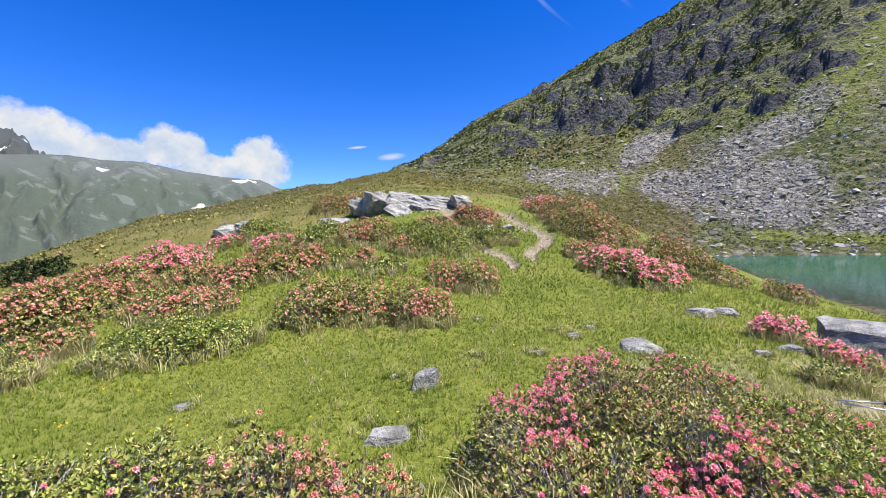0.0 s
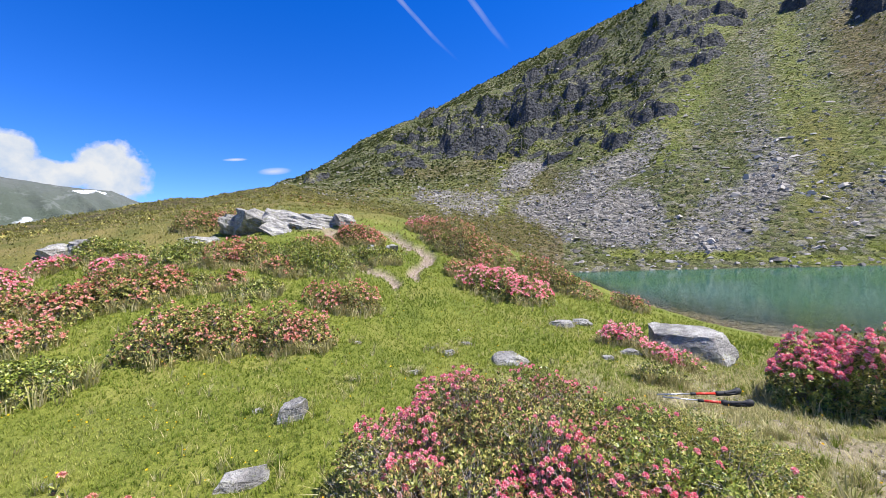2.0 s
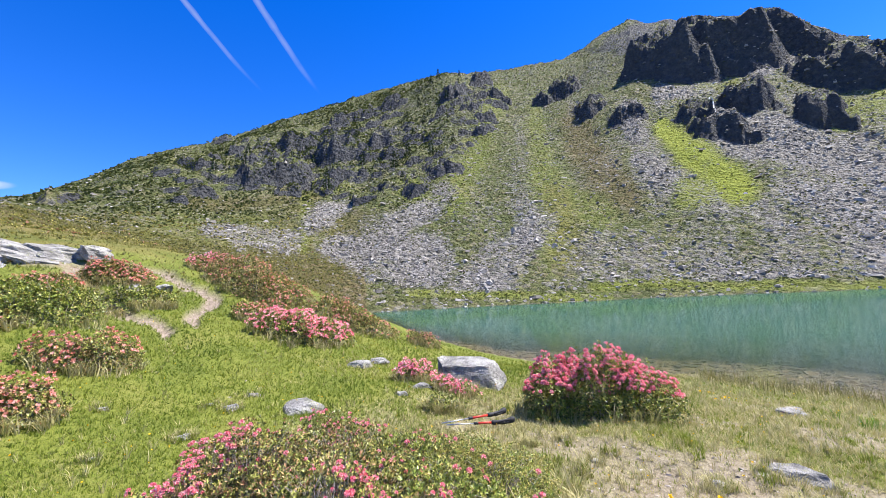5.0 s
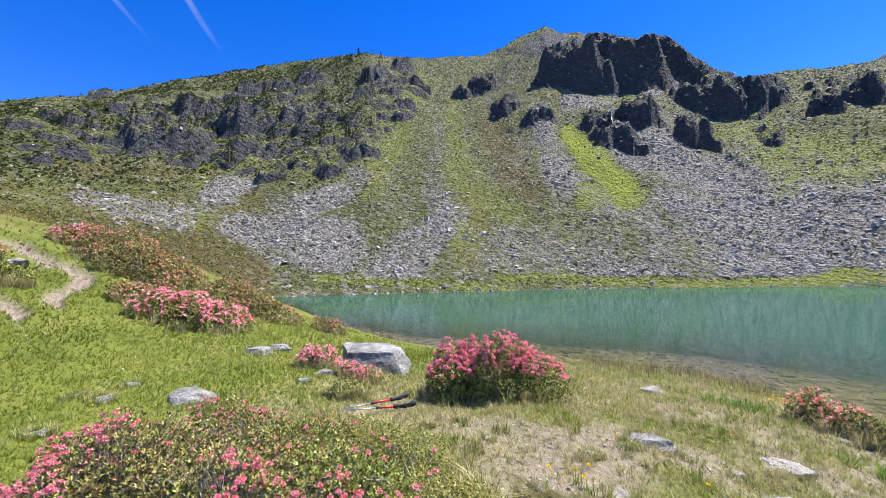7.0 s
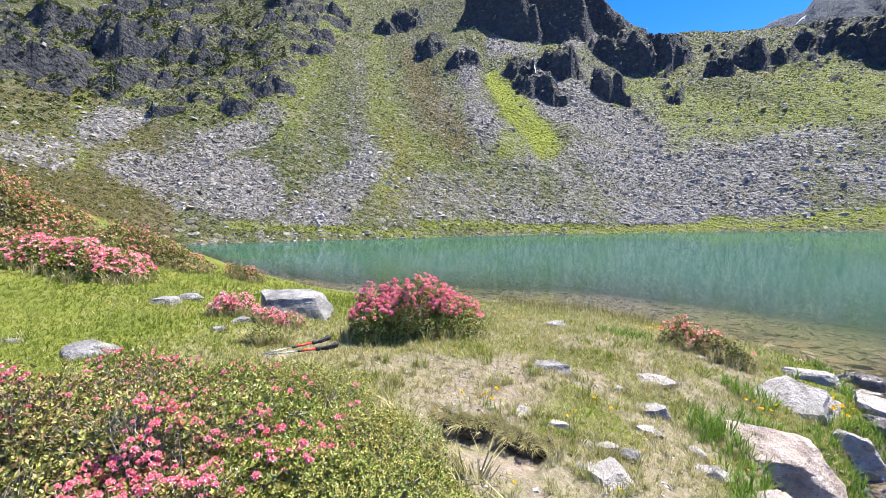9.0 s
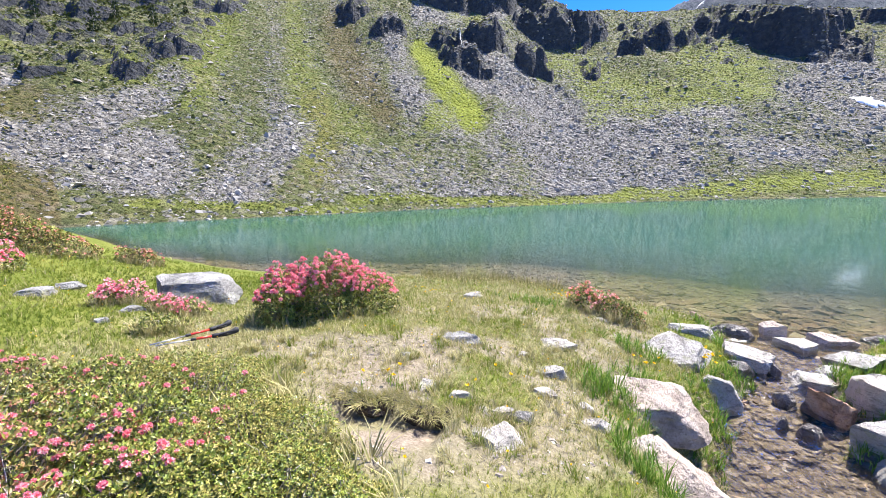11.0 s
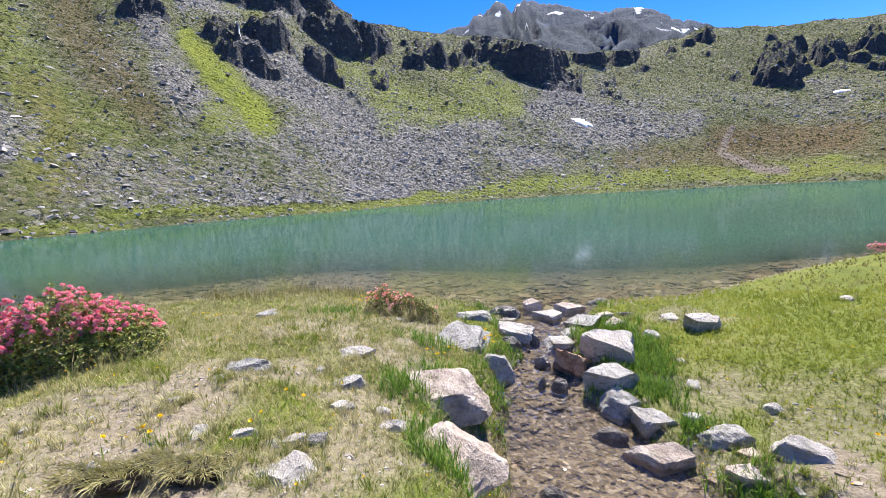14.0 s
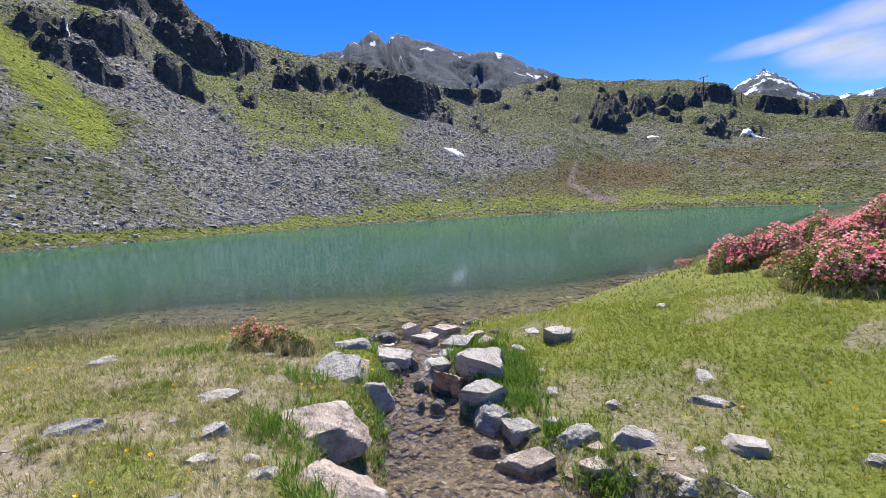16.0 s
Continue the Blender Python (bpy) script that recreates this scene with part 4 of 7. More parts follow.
def cloud(name, label, lobes, material, dist=3600):
    """Far cloud bank as one thin sheet on the sky, thick where its lobes (bearing, elevation, half sizes) lie."""
    lo, hi = min(l[0] - l[2] * 2.0 for l in lobes), max(l[0] + l[2] * 2.0 for l in lobes)
    bo, to = min(l[1] - l[3] * 2.0 for l in lobes), max(l[1] + l[3] * 2.0 for l in lobes)
    A, E = np.meshgrid(np.linspace(lo, hi, 140), np.linspace(bo, to, 70), indexing="ij")
    v = np.zeros_like(A)
    for a, e, ha, he, tilt in lobes:
        c, s = math.cos(radians(tilt)), math.sin(radians(tilt))
        du, dv = ((A - a) * c + (E - e) * s) / ha, ((E - e) * c - (A - a) * s) / he
        v = np.maximum(v, np.clip(1.0 - 0.55 * np.hypot(du, dv), 0, 1))
    ra, re = np.radians(A), np.radians(E)
    P = np.stack([dist * np.sin(ra) * np.cos(re), dist * np.cos(ra) * np.cos(re), dist * np.sin(re)], 2).reshape(-1, 3)
    n, m = A.shape
    i, j = np.meshgrid(np.arange(n - 1), np.arange(m - 1), indexing="ij")
    quads = np.stack([i * m + j, (i + 1) * m + j, (i + 1) * m + j + 1, i * m + j + 1], 2).reshape(-1, 4)
    me = mesh_of(name, P, quads, material, True)
    at = me.attributes.new("edge", "FLOAT", "POINT")
    at.data.foreach_set("value", v.ravel().astype(np.float32))
    ob = tagged(new(name, me), label, "cloud", kind="structure")
    ob.visible_shadow = False
    return ob


CUMULUS = cloud_material("white cumulus", 0.006, 0.9, 0.09, (1, 1, 1))
WISP = cloud_material("thin wisps", 0.0025, 0.9, 0.45, (1, 1, 3), 0.85)
TRAIL = cloud_material("vapour trail", 0.008, 0.4, 0.5, (1, 1, 1), 0.25)
cloud("backdrop_cloud_bank", "white cumulus bank behind the far range", [(-39, 11.8, 5, 2.6, -8), (-33, 11, 4, 1.6, 0), (-27, 11.5, 3.2, 2.4, 0), (-23, 10, 5, 1.4, 0), (-18, 10.6, 3.2, 2.8, 10), (-48, 13, 6, 3, 0)], CUMULUS)
cloud("backdrop_cloud_small", "small wisps of white cloud by a ridge", [(-1.5, 11.6, 1.3, 0.3, 5), (-6, 12.8, 0.9, 0.12, 5)], WISP)
cloud("backdrop_cloud_veil", "bright streaky cloud veil by a pointed peak", [(159.5, 15.2, 5, 0.7, 3), (163.5, 13.6, 4, 1.2, 2), (168, 12.2, 6, 1.8, -4), (166, 15.8, 6, 1.2, 5)], WISP)


def vapour_trail(name, label, a0, e0, a1, e1, w0, w1, dist):
    """A thin sheet on the sky from one bearing and elevation to another, soft at its sides and fading at its end."""
    u, c = np.meshgrid(np.linspace(0, 1, 90), np.linspace(-1, 1, 11), indexing="ij")
    dx, dy = a1 - a0, e1 - e0
    ln = math.hypot(dx, dy)
    w = (w0 + (w1 - w0) * u) * (1 + 0.25 * fbm(u * 30, 0 * u, 2.0, 3, 5))
    bend = 0.25 * fbm(u * 9, 0 * u, 3.0, 3, 6)
    A = a0 + dx * u - dy / ln * (w * c + bend)
    E = e0 + dy * u + dx / ln * (w * c + bend)
    v = (1 - np.abs(c) ** 1.5) * smooth(1.0, 0.45, u) * 0.95
    ra, re = np.radians(A), np.radians(E)
    P = np.stack([dist * np.sin(ra) * np.cos(re), dist * np.cos(ra) * np.cos(re), dist * np.sin(re)], 2).reshape(-1, 3)
    i, j = np.meshgrid(np.arange(89), np.arange(10), indexing="ij")
    quads = np.stack([i * 11 + j, (i + 1) * 11 + j, (i + 1) * 11 + j + 1, i * 11 + j + 1], 2).reshape(-1, 4)
    me = mesh_of(name, P, quads, TRAIL, True)
    at = me.attributes.new("edge", "FLOAT", "POINT")
    at.data.foreach_set("value", v.ravel().astype(np.float32))
    ob = tagged(new(name, me), label, "cloud", kind="structure")
    ob.visible_shadow = False
    return ob


vapour_trail("backdrop_vapour_trail", "long white vapour trail across the blue sky", 6.69, 39.2, 24.93, 23.31, 0.42, 0.3, 3600)
vapour_trail("backdrop_vapour_trail_wide", "broad fading vapour trail across the blue sky", 17.83, 39.66, 31.77, 23.67, 0.55, 0.4, 3700)

# ---------------- small building blocks ----------------
def rosette(leaves=7, width=0.34, seed=1):
    rng = np.random.default_rng(seed)
    v, f = [], []
    for k in range(leaves):
        a = 2 * math.pi * k / leaves + rng.uniform(-0.4, 0.4)
        up = radians(rng.uniform(15, 65))
        d = np.array([math.cos(a) * math.cos(up), math.sin(a) * math.cos(up), math.sin(up)])
        s = np.array([-math.sin(a), math.cos(a), 0]) * width * 0.5
        lift = np.array([0, 0, 0.06])
        n = rng.uniform(0.75, 1.1)
        b = len(v)
        v += [d * 0.08, d * 0.5 * n + s + lift, d * n, d * 0.5 * n - s + lift]
        f += [(b, b + 2, b + 1), (b, b + 3, b + 2)]
    return np.array(v), np.array(f)


def floret_dome(florets=9, petals=5, seed=2):
    """A truss of small open bells on a dome one unit across."""
    rng = np.random.default_rng(seed)
    v, f = [], []
    for k in range(florets):
        u = (k + 0.5) / florets
        th, ph = math.acos(1 - u * 0.95), k * 2.4
        n = Vector((math.sin(th) * math.cos(ph), math.sin(th) * math.sin(ph), math.cos(th)))
        q = n.to_track_quat("Z", "Y").to_matrix()
        base = n * 0.16
        for p in range(petals):
            a = 2 * math.pi * p / petals + rng.uniform(-0.2, 0.2)
            w = 2 * math.pi / petals * 0.55
            ring = [(0.03, a, 0.0), (0.16, a - w, 0.2), (0.27, a, 0.27), (0.16, a + w, 0.2)]
            b = len(v)
            for r_, t_, z_ in ring:
                v.append(base + q @ Vector((r_ * math.cos(t_), r_ * math.sin(t_), z_)))
            f += [(b, b + 1, b + 2), (b, b + 2, b + 3)]
    return np.array([tuple(p) for p in v]), np.array(f)


def blade_tuft(blades, lean, seed, width=0.05, bend=True):
    rng = np.random.default_rng(seed)
    v, f = [], []
    for k in range(blades):
        a = rng.uniform(0, 2 * math.pi)
        o = np.array([math.cos(a), math.sin(a), 0]) * rng.uniform(0.0, 0.25)
        a2 = a + rng.uniform(-0.8, 0.8)
        d = np.array([math.cos(a2), math.sin(a2), 0])
        s = np.array([-d[1], d[0], 0]) * width * rng.uniform(0.7, 1.3)
        h, l = rng.uniform(0.6, 1.15), lean * rng.uniform(0.3, 1.3)
        b = len(v)
        if bend:
            mid = o + d * l * 0.3 + np.array([0, 0, h * 0.62])
            v += [o - s, o + s, mid + s * 0.75, mid - s * 0.75, o + d * l + np.array([0, 0, h])]
            f += [(b, b + 1, b + 2), (b, b + 2, b + 3), (b + 3, b + 2, b + 4)]
        else:
            v += [o - s, o + s, o + d * l + np.array([0, 0, h])]
            f += [(b, b + 1, b + 2)]
    return np.array(v), np.array(f)


def lump_template(seed):
    """A small angular stone with twelve faces."""
    rng = np.random.default_rng(seed)
    v = np.array([(x, y, z) for x in (-1, 1) for y in (-1, 1) for z in (-1, 1)], float) * 0.5
    v *= rng.uniform(0.55, 1.15, (8, 3))
    v[1::2, :2] *= rng.uniform(0.35, 0.8)
    v[1::2, :2] += rng.uniform(-0.15, 0.15, 2)
    v[:, :2] += 0.25 * v[:, 1::-1] * rng.uniform(-1, 1)
    v[:, 2] *= 0.75
    q = [(0, 1, 3, 2), (4, 6, 7, 5), (0, 4, 5, 1), (2, 3, 7, 6), (0, 2, 6, 4), (1, 5, 7, 3)]
    return v, np.array([t for a, b, c, d in q for t in ((a, b, c), (a, c, d))])


def ico(sub):
    bm = bmesh.new()
    bmesh.ops.create_icosphere(bm, subdivisions=sub, radius=1.0)
    v = np.array([p.co[:] for p in bm.verts])
    f = np.array([[q.index for q in p.verts] for p in bm.faces])
    bm.free()
    return v, f


ICO3, ICO4 = ico(3), ico(4)


def rock_shape(seed, cuts=11, low=0.55, fine=False, flat_top=None, planes=()):
    """A broken, angular rock: a ball cut by planes, then roughened. It spans about one unit."""
    rng = np.random.default_rng(seed)
    v, f = ICO4 if fine else ICO3
    v = v.copy()
    for n, d in planes:
        n = np.array(n) / np.linalg.norm(n)
        v -= np.maximum(v @ n - d, 0)[:, None] * n[None]
    for k in range(cuts):
        n = rng.normal(size=3)
        n[2] *= 0.7
        n /= np.linalg.norm(n)
        if flat_top is not None and k == 0:
            n = np.array([math.sin(flat_top[0]), math.sin(flat_top[1]), 1.0])
            n /= np.linalg.norm(n)
            d = 0.5
        else:
            d = rng.uniform(low, 0.8)
        over = np.maximum(v @ n - d, 0)
        v -= over[:, None] * n[None]
    nz = np.array([noise.noise(Vector(p * 2.3) + Vector((seed, 0, 0))) for p in v])
    n2 = np.array([noise.noise(Vector(p * 7.0) + Vector((0, seed, 0))) for p in v])
    v *= (1 + 0.035 * nz + 0.03 * n2)[:, None]
    lo, hi = v.min(0), v.max(0)
    return (v - (lo + hi) / 2) / (hi - lo), f


STONE_SPOTS = []


def broken_rock(seed, form, fine):
    """A rock broken along planes: a block, a slab with a flat top, or a worn round stone. It spans one unit."""
    g = np.random.default_rng(seed)
    v, f = ICO4 if fine else ICO3
    v = v * 1.45 * g.uniform(0.85, 1.15, 3)

    def cut(n, d):
        n = np.array(n, float) / np.linalg.norm(n)
        return v - np.maximum(v @ n - d, 0)[:, None] * n[None]
    sides, low, high = {"block": (4, 0.5, 0.9), "slab": (5, 0.55, 1.0), "round": (5, 0.72, 0.98)}[form]
    turn = g.uniform(0, 6.28)
    for k in range(sides):
        a = turn + 2 * math.pi * (k + g.uniform(-0.45, 0.45)) / sides
        v = cut((math.cos(a), math.sin(a), g.uniform(*{"block": (-0.15, 0.28), "slab": (0.15, 0.6), "round": (-0.2, 0.5)}[form])), g.uniform(low, high))
    for k in range({"block": 3, "slab": 3, "round": 12}[form]):
        a = g.uniform(0, 6.28)
        v = cut((math.cos(a), math.sin(a), g.uniform(0.5, 1.5)), g.uniform(0.72, 0.95) if form != "round" else g.uniform(0.8, 0.98))
    top = (0.1, 0.42) if form == "block" else (0.14, 0.42) if form == "slab" else (0.25, 0.75)
    v = cut((g.normal(0, top[0]), g.normal(0, top[0]), 1.0), top[1])
    off = Vector((seed * 1.7, seed * 0.3, 0))
    rough = np.array([0.13 * noise.noise(Vector(p * 1.5) + off) + 0.075 * noise.noise(Vector(p * 3.7) - off) + 0.032 * noise.noise(Vector(p * 10.0) + off) + 0.014 * noise.noise(Vector(p * 22.0) + off) for p in v])
    v = v * (1 + rough)[:, None]
    if form != "round":
        bed = np.round((v[:, 2] + 0.25 * v[:, 0]) * 5) / 5
        v[:, :2] *= (1 + 0.02 * np.sin(bed * 31 + seed))[:, None]
    lo, hi = v.min(0), v.max(0)
    return (v - (lo + hi) / 2) / (hi - lo), f


def boulder(name, label, x, y, w, d, h, heading, seed, material=STONE, sink=0.22, category="stone", group="", fine=False, tilt=(0, 0), form="block", base=None):
    """base: the level from which its height counts, where that is not the ground's own; the stone then reaches down to the ground."""
    v, f = broken_rock(seed, form, fine)
    ground_z = float(land_z(x, y))
    z = ground_z if base is None else max(base, ground_z - 0.1)
    sink = sink + 2 * max(0.0, z - ground_z) / h
    v = v * np.array([w * 1.04, d * 1.08, h * (2.0 + sink)])
    me = mesh_of(name, v, f, material, False)
    ob = new(name, me)
    ob.matrix_world = pose(x, y, z + h * (1 - (2.0 + sink) / 2), tilt[0], tilt[1], -heading)
    STONE_SPOTS.append((x, y, w, d))
    return tagged(ob, label, category, group)


ROS7, ROS5, ROS4 = rosette(6, 0.36), rosette(5, 0.42, 4), rosette(4, 0.5, 5)
TRUSS, TRUSS_FAR = floret_dome(9, 4), rosette(5, 0.8, 6)
TRUSS_MESH = {}


def truss_mesh(material, k):
    """Shared meshes of single flower heads."""
    key = (material.name, k)
    if key not in TRUSS_MESH:
        v, f = floret_dome(8 + k % 3, 4, 20 + k)
        TRUSS_MESH[key] = mesh_of("flower_head", v, f, material)
    return TRUSS_MESH[key]


def mound_points(mounds, count, rng, deep):
    """Points in the outer shell of a heap of mounds (x, y, rx, ry, h, heading), with outward normals and height share."""
    area = np.array([m[2] * m[3] + 0.6 * m[4] * (m[2] + m[3]) for m in mounds])
    pick = rng.choice(len(mounds), count, p=area / area.sum())
    M = np.array([m[:6] for m in mounds])[pick]
    th = rng.uniform(0, 2 * np.pi, count)
    cz = rng.uniform(0, 1, count) ** 0.85
    sr = np.sqrt(np.maximum(1 - cz ** 2, 0))
    lump = 1 + 0.22 * (vnoise(th * 1.6 + M[:, 0] * 9, cz * 3 + M[:, 1] * 7, 5) - 0.5) * 2 + 0.1 * (vnoise(th * 6, cz * 9, 6) - 0.5) * 2
    shell = (1 - deep * rng.uniform(0, 1, count) ** 2) * lump
    lx, ly, lz = sr * np.cos(th) * M[:, 2] * shell, sr * np.sin(th) * M[:, 3] * shell, cz * M[:, 4] * shell
    hd = np.radians(-M[:, 5])
    X = M[:, 0] + lx * np.cos(hd) - ly * np.sin(hd)
    Y = M[:, 1] + lx * np.sin(hd) + ly * np.cos(hd)
    nx, ny, nz = lx / M[:, 2] ** 2, ly / M[:, 3] ** 2, lz / M[:, 4] ** 2
    N = np.stack([nx * np.cos(hd) - ny * np.sin(hd), nx * np.sin(hd) + ny * np.cos(hd), nz], 1)
    N /= np.linalg.norm(N, axis=1, keepdims=True) + 1e-9
    Z = land_z(X, Y) + lz
    return np.stack([X, Y, Z], 1), N, cz * shell


def stems_mesh(mounds, count, rng, thick):
    """Thin crooked twigs that fan from the ground to the outside of the bush."""
    P, N, _ = mound_points(mounds, count, rng, 0.25)
    k = rng.integers(0, len(mounds), count)
    d2 = np.stack([(P[:, 0] - m[0]) ** 2 + (P[:, 1] - m[1]) ** 2 for m in mounds], 1)
    k = d2.argmin(1)
    C = np.array([m[:2] for m in mounds])[k]
    B = C + (P[:, :2] - C) * rng.uniform(0.25, 0.6, (count, 1))
    base = np.concatenate([B, land_z(B[:, 0], B[:, 1])[:, None] - 0.02], 1)
    verts, faces = [], []
    rings = 4
    for s in range(rings):
        u = s / (rings - 1)
        mid = base * (1 - u) + P * u
        mid = mid + rng.normal(0, 0.02, mid.shape) * (0 < s < rings - 1)
        mid[:, 2] += 0.06 * math.sin(math.pi * u)
        for a in (0, 2.1, 4.2):
            verts.append(mid + thick * (1 - 0.75 * u) * np.array([math.cos(a), math.sin(a), 0]))
    V = np.stack(verts, 1)
    f = []
    for s in range(rings - 1):
        for a in range(3):
            b = (a + 1) % 3
            f.append((s * 3 + a, s * 3 + b, (s + 1) * 3 + b, (s + 1) * 3 + a))
    f = np.array(f)
    off = (np.arange(count) * rings * 3)[:, None, None]
    return V.reshape(-1, 3), (f[None] + off).reshape(-1, 4)


ALL_MOUNDS = []


def bush(label, mounds, leaf=0.05, leaf_mat=LEAF, petals=None, bloom=0.0, truss=0.06, low=0.35, singles=False, cover=1.0, twigs=1.0, template=None, seed=1, category="shrub", name="rhododendron_bush", group="", second=None, clump=0.45):
    rng = np.random.default_rng(seed)
    m0 = mounds[0]
    ALL_MOUNDS.extend(mounds)
    root = thing(name, label, category, group, (m0[0], m0[1], float(land_z(m0[0], m0[1]))))
    inv = Matrix.Translation(-root.location)
    area = sum(3.14 * m[2] * m[3] + 2.6 * m[4] * (m[2] + m[3]) for m in mounds)
    n = int(area * cover * 1.35 / leaf ** 2)
    P, N, _ = mound_points(mounds, n, rng, 0.4)
    N = N + np.array([0, 0, 0.7]) + rng.normal(0, 0.45, N.shape)
    tv, tf = template or (ROS7 if leaf < 0.045 else ROS5)
    size = leaf * rng.uniform(0.7, 1.25, n)
    split = rng.uniform(0, 1, n) + 0.5 * (vnoise(P[:, 0] * 3, P[:, 1] * 3, seed + 3) - 0.5) < (-1.0 if second is None else 0.42)
    for mask, mat_, nm in ((~split, leaf_mat, "foliage"), (split, second, "young_foliage")):
        if mask.sum() < 5:
            continue
        v, f = scatter(tv, tf, P[mask], N[mask], size[mask], rng)
        ob = part(nm, mesh_of(nm, v, f, mat_), root)
        ob.matrix_parent_inverse = inv
        tagged(ob, kind="stuff")
    if twigs:
        v, f = stems_mesh(mounds, int(70 * area * twigs) + 12, rng, 0.004 if leaf < 0.05 else 0.006)
        ob = part("branchwork", mesh_of("branchwork", v, f, TWIG), root)
        ob.matrix_parent_inverse = inv
        tagged(ob, kind="stuff")
    if bloom > 0:
        k = int(area * bloom * 0.9 / truss ** 2)
        P, N, hz = mound_points(mounds, int(k * 1.7 / (1 - clump)), rng, 0.06)
        patch = vnoise(P[:, 0] * 3.2, P[:, 1] * 3.2 + P[:, 2] * 2, seed) + 0.4 * vnoise(P[:, 0] * 9, P[:, 1] * 9, seed + 1) + 0.12 * rng.uniform(-1, 1, len(P))
        keep = np.nonzero((hz > low) & (patch > np.quantile(patch, clump)))[0][:k]
        P, N = P[keep], N[keep] + np.array([0, 0, 0.6])
        size = truss * rng.uniform(0.6, 1.15, len(P))
        P = P + N / np.linalg.norm(N, axis=1, keepdims=True) * leaf * 0.55
        if singles:
            B = bases_of(N, rng)
            if len(P) > 300:
                v, f = scatter(*TRUSS, P[300:], N[300:], size[300:], rng)
                ob = part("bloom", mesh_of("bloom", v, f, petals), root, "pink flower heads")
                ob.matrix_parent_inverse = inv
                tagged(ob, kind="stuff")
            for q in range(min(len(P), 300)):
                ob = new("flower_head", truss_mesh(petals, q % 4))
                ob.parent = root
                ob.matrix_parent_inverse = inv
                mt = Matrix([[*B[q, 0], 0], [*B[q, 1], 0], [*B[q, 2], 0], [0, 0, 0, 1]])
                ob.matrix_basis = Matrix.Translation(P[q]) @ mt @ Matrix.Scale(size[q], 4)
        else:
            v, f = scatter(*TRUSS_FAR, P, N, size, rng)
            ob = part("bloom", mesh_of("bloom", v, f, petals), root, "pink flower heads" if petals is PETAL else "faded coral flower heads")
            ob.matrix_parent_inverse = inv
            tagged(ob, kind="stuff")
    return root


# ---------------- the alpenrose bushes ----------------
BUSH_RICH = "alpenrose bush thick with bright pink flower heads"
BUSH_FADED = "alpenrose bush with faded coral flowers and reddish leaves"
BUSH_GREEN = "low bright green shrub without flowers on a grassy knoll"
BUSH_OLIVE = "olive green alpenrose bush with few flowers and grey twigs"
RICH = [(-4.33, 7.86, 0.86, 0.41, 0.41, -29), (-2.63, 8.77, 0.40, 0.23, 0.28, -17), (-3.70, 8.99, 0.35, 0.20, 0.29, -22), (3.95, 7.11, 0.92, 0.44, 0.45, 29), (-5.04, 7.61, 0.22, 0.13, 0.21, -34), (4.51, 4.74, 0.30, 0.23, 0.40, 42), (4.62, 4.03, 0.31, 0.15, 0.24, 47), (8.32, -14.30, 0.22, 0.15, 0.25, 149), (4.56, -10.42, 0.81, 0.54, 0.74, 156), (4.51, -13.05, 0.87, 0.59, 0.69, 161), (2.96, -11.27, 0.93, 0.54, 0.69, 166), (2.27, -8.82, 0.68, 0.45, 0.76, 166), (3.57, 11.08, 0.39, 0.23, 0.43, 17)]
FADED = [(-4.47, 5.65, 1.04, 0.58, 0.60, -38), (-2.99, 5.80, 0.62, 0.36, 0.40, -27), (-2.14, 7.14, 1.02, 0.48, 0.41, -17), (-0.75, 8.60, 0.54, 0.37, 0.54, -5), (0.02, 8.04, 0.33, 0.23, 0.27, 0), (0.17, 5.15, 0.41, 0.24, 0.59, 2), (0.89, 6.54, 0.52, 0.30, 0.51, 8), (-0.81, 7.50, 0.26, 0.16, 0.32, -6), (3.66, 7.92, 0.56, 0.33, 0.40, 25), (3.71, 10.92, 0.52, 0.36, 0.44, 19), (1.66, 9.66, 0.52, 0.31, 0.38, 10), (-1.32, 11.83, 0.37, 0.22, 0.51, -6), (-3.86, 6.69, 0.21, 0.13, 0.24, -30), (0.71, 9.33, 0.38, 0.22, 0.29, 4), (6.60, 6.79, 0.33, 0.17, 0.32, 43), (3.41, -9.54, 0.49, 0.29, 0.42, 160), (-5.71, 5.14, 0.84, 0.55, 0.77, -48), (-4.93, 7.09, 0.67, 0.39, 0.35, -35), (-3.32, 6.99, 0.45, 0.26, 0.29, -25), (1.55, 9.64, 0.46, 0.27, 0.34, 8)]
GREEN = [(-2.37, 4.55, 0.77, 0.43, 0.37, -28), (-3.59, 4.08, 0.18, 0.13, 0.25, -41), (-1.78, 8.87, 0.47, 0.36, 0.54, -11), (0.45, 8.28, 0.72, 0.55, 0.58, 3), (2.97, -8.69, 0.37, 0.22, 0.54, 161), (3.80, 3.43, 0.25, 0.14, 0.26, 46), (-3.00, 9.45, 0.58, 0.39, 0.46, -18), (-1.48, 7.54, 0.50, 0.33, 0.32, -11), (-0.38, 7.09, 0.38, 0.26, 0.26, -3), (1.65, 8.68, 0.47, 0.32, 0.26, 11), (2.05, 8.65, 0.27, 0.16, 0.37, 12)]
OLIVE = [(-3.72, 4.73, 0.33, 0.22, 0.36, -38), (-0.82, 5.21, 0.69, 0.39, 0.66, -9), (5.40, 7.70, 0.96, 0.55, 0.47, 35), (4.24, 9.25, 1.09, 0.62, 0.54, 25), (-1.91, 12.02, 0.71, 0.55, 0.54, -9), (4.19, 9.93, 0.99, 0.48, 0.57, 22)]


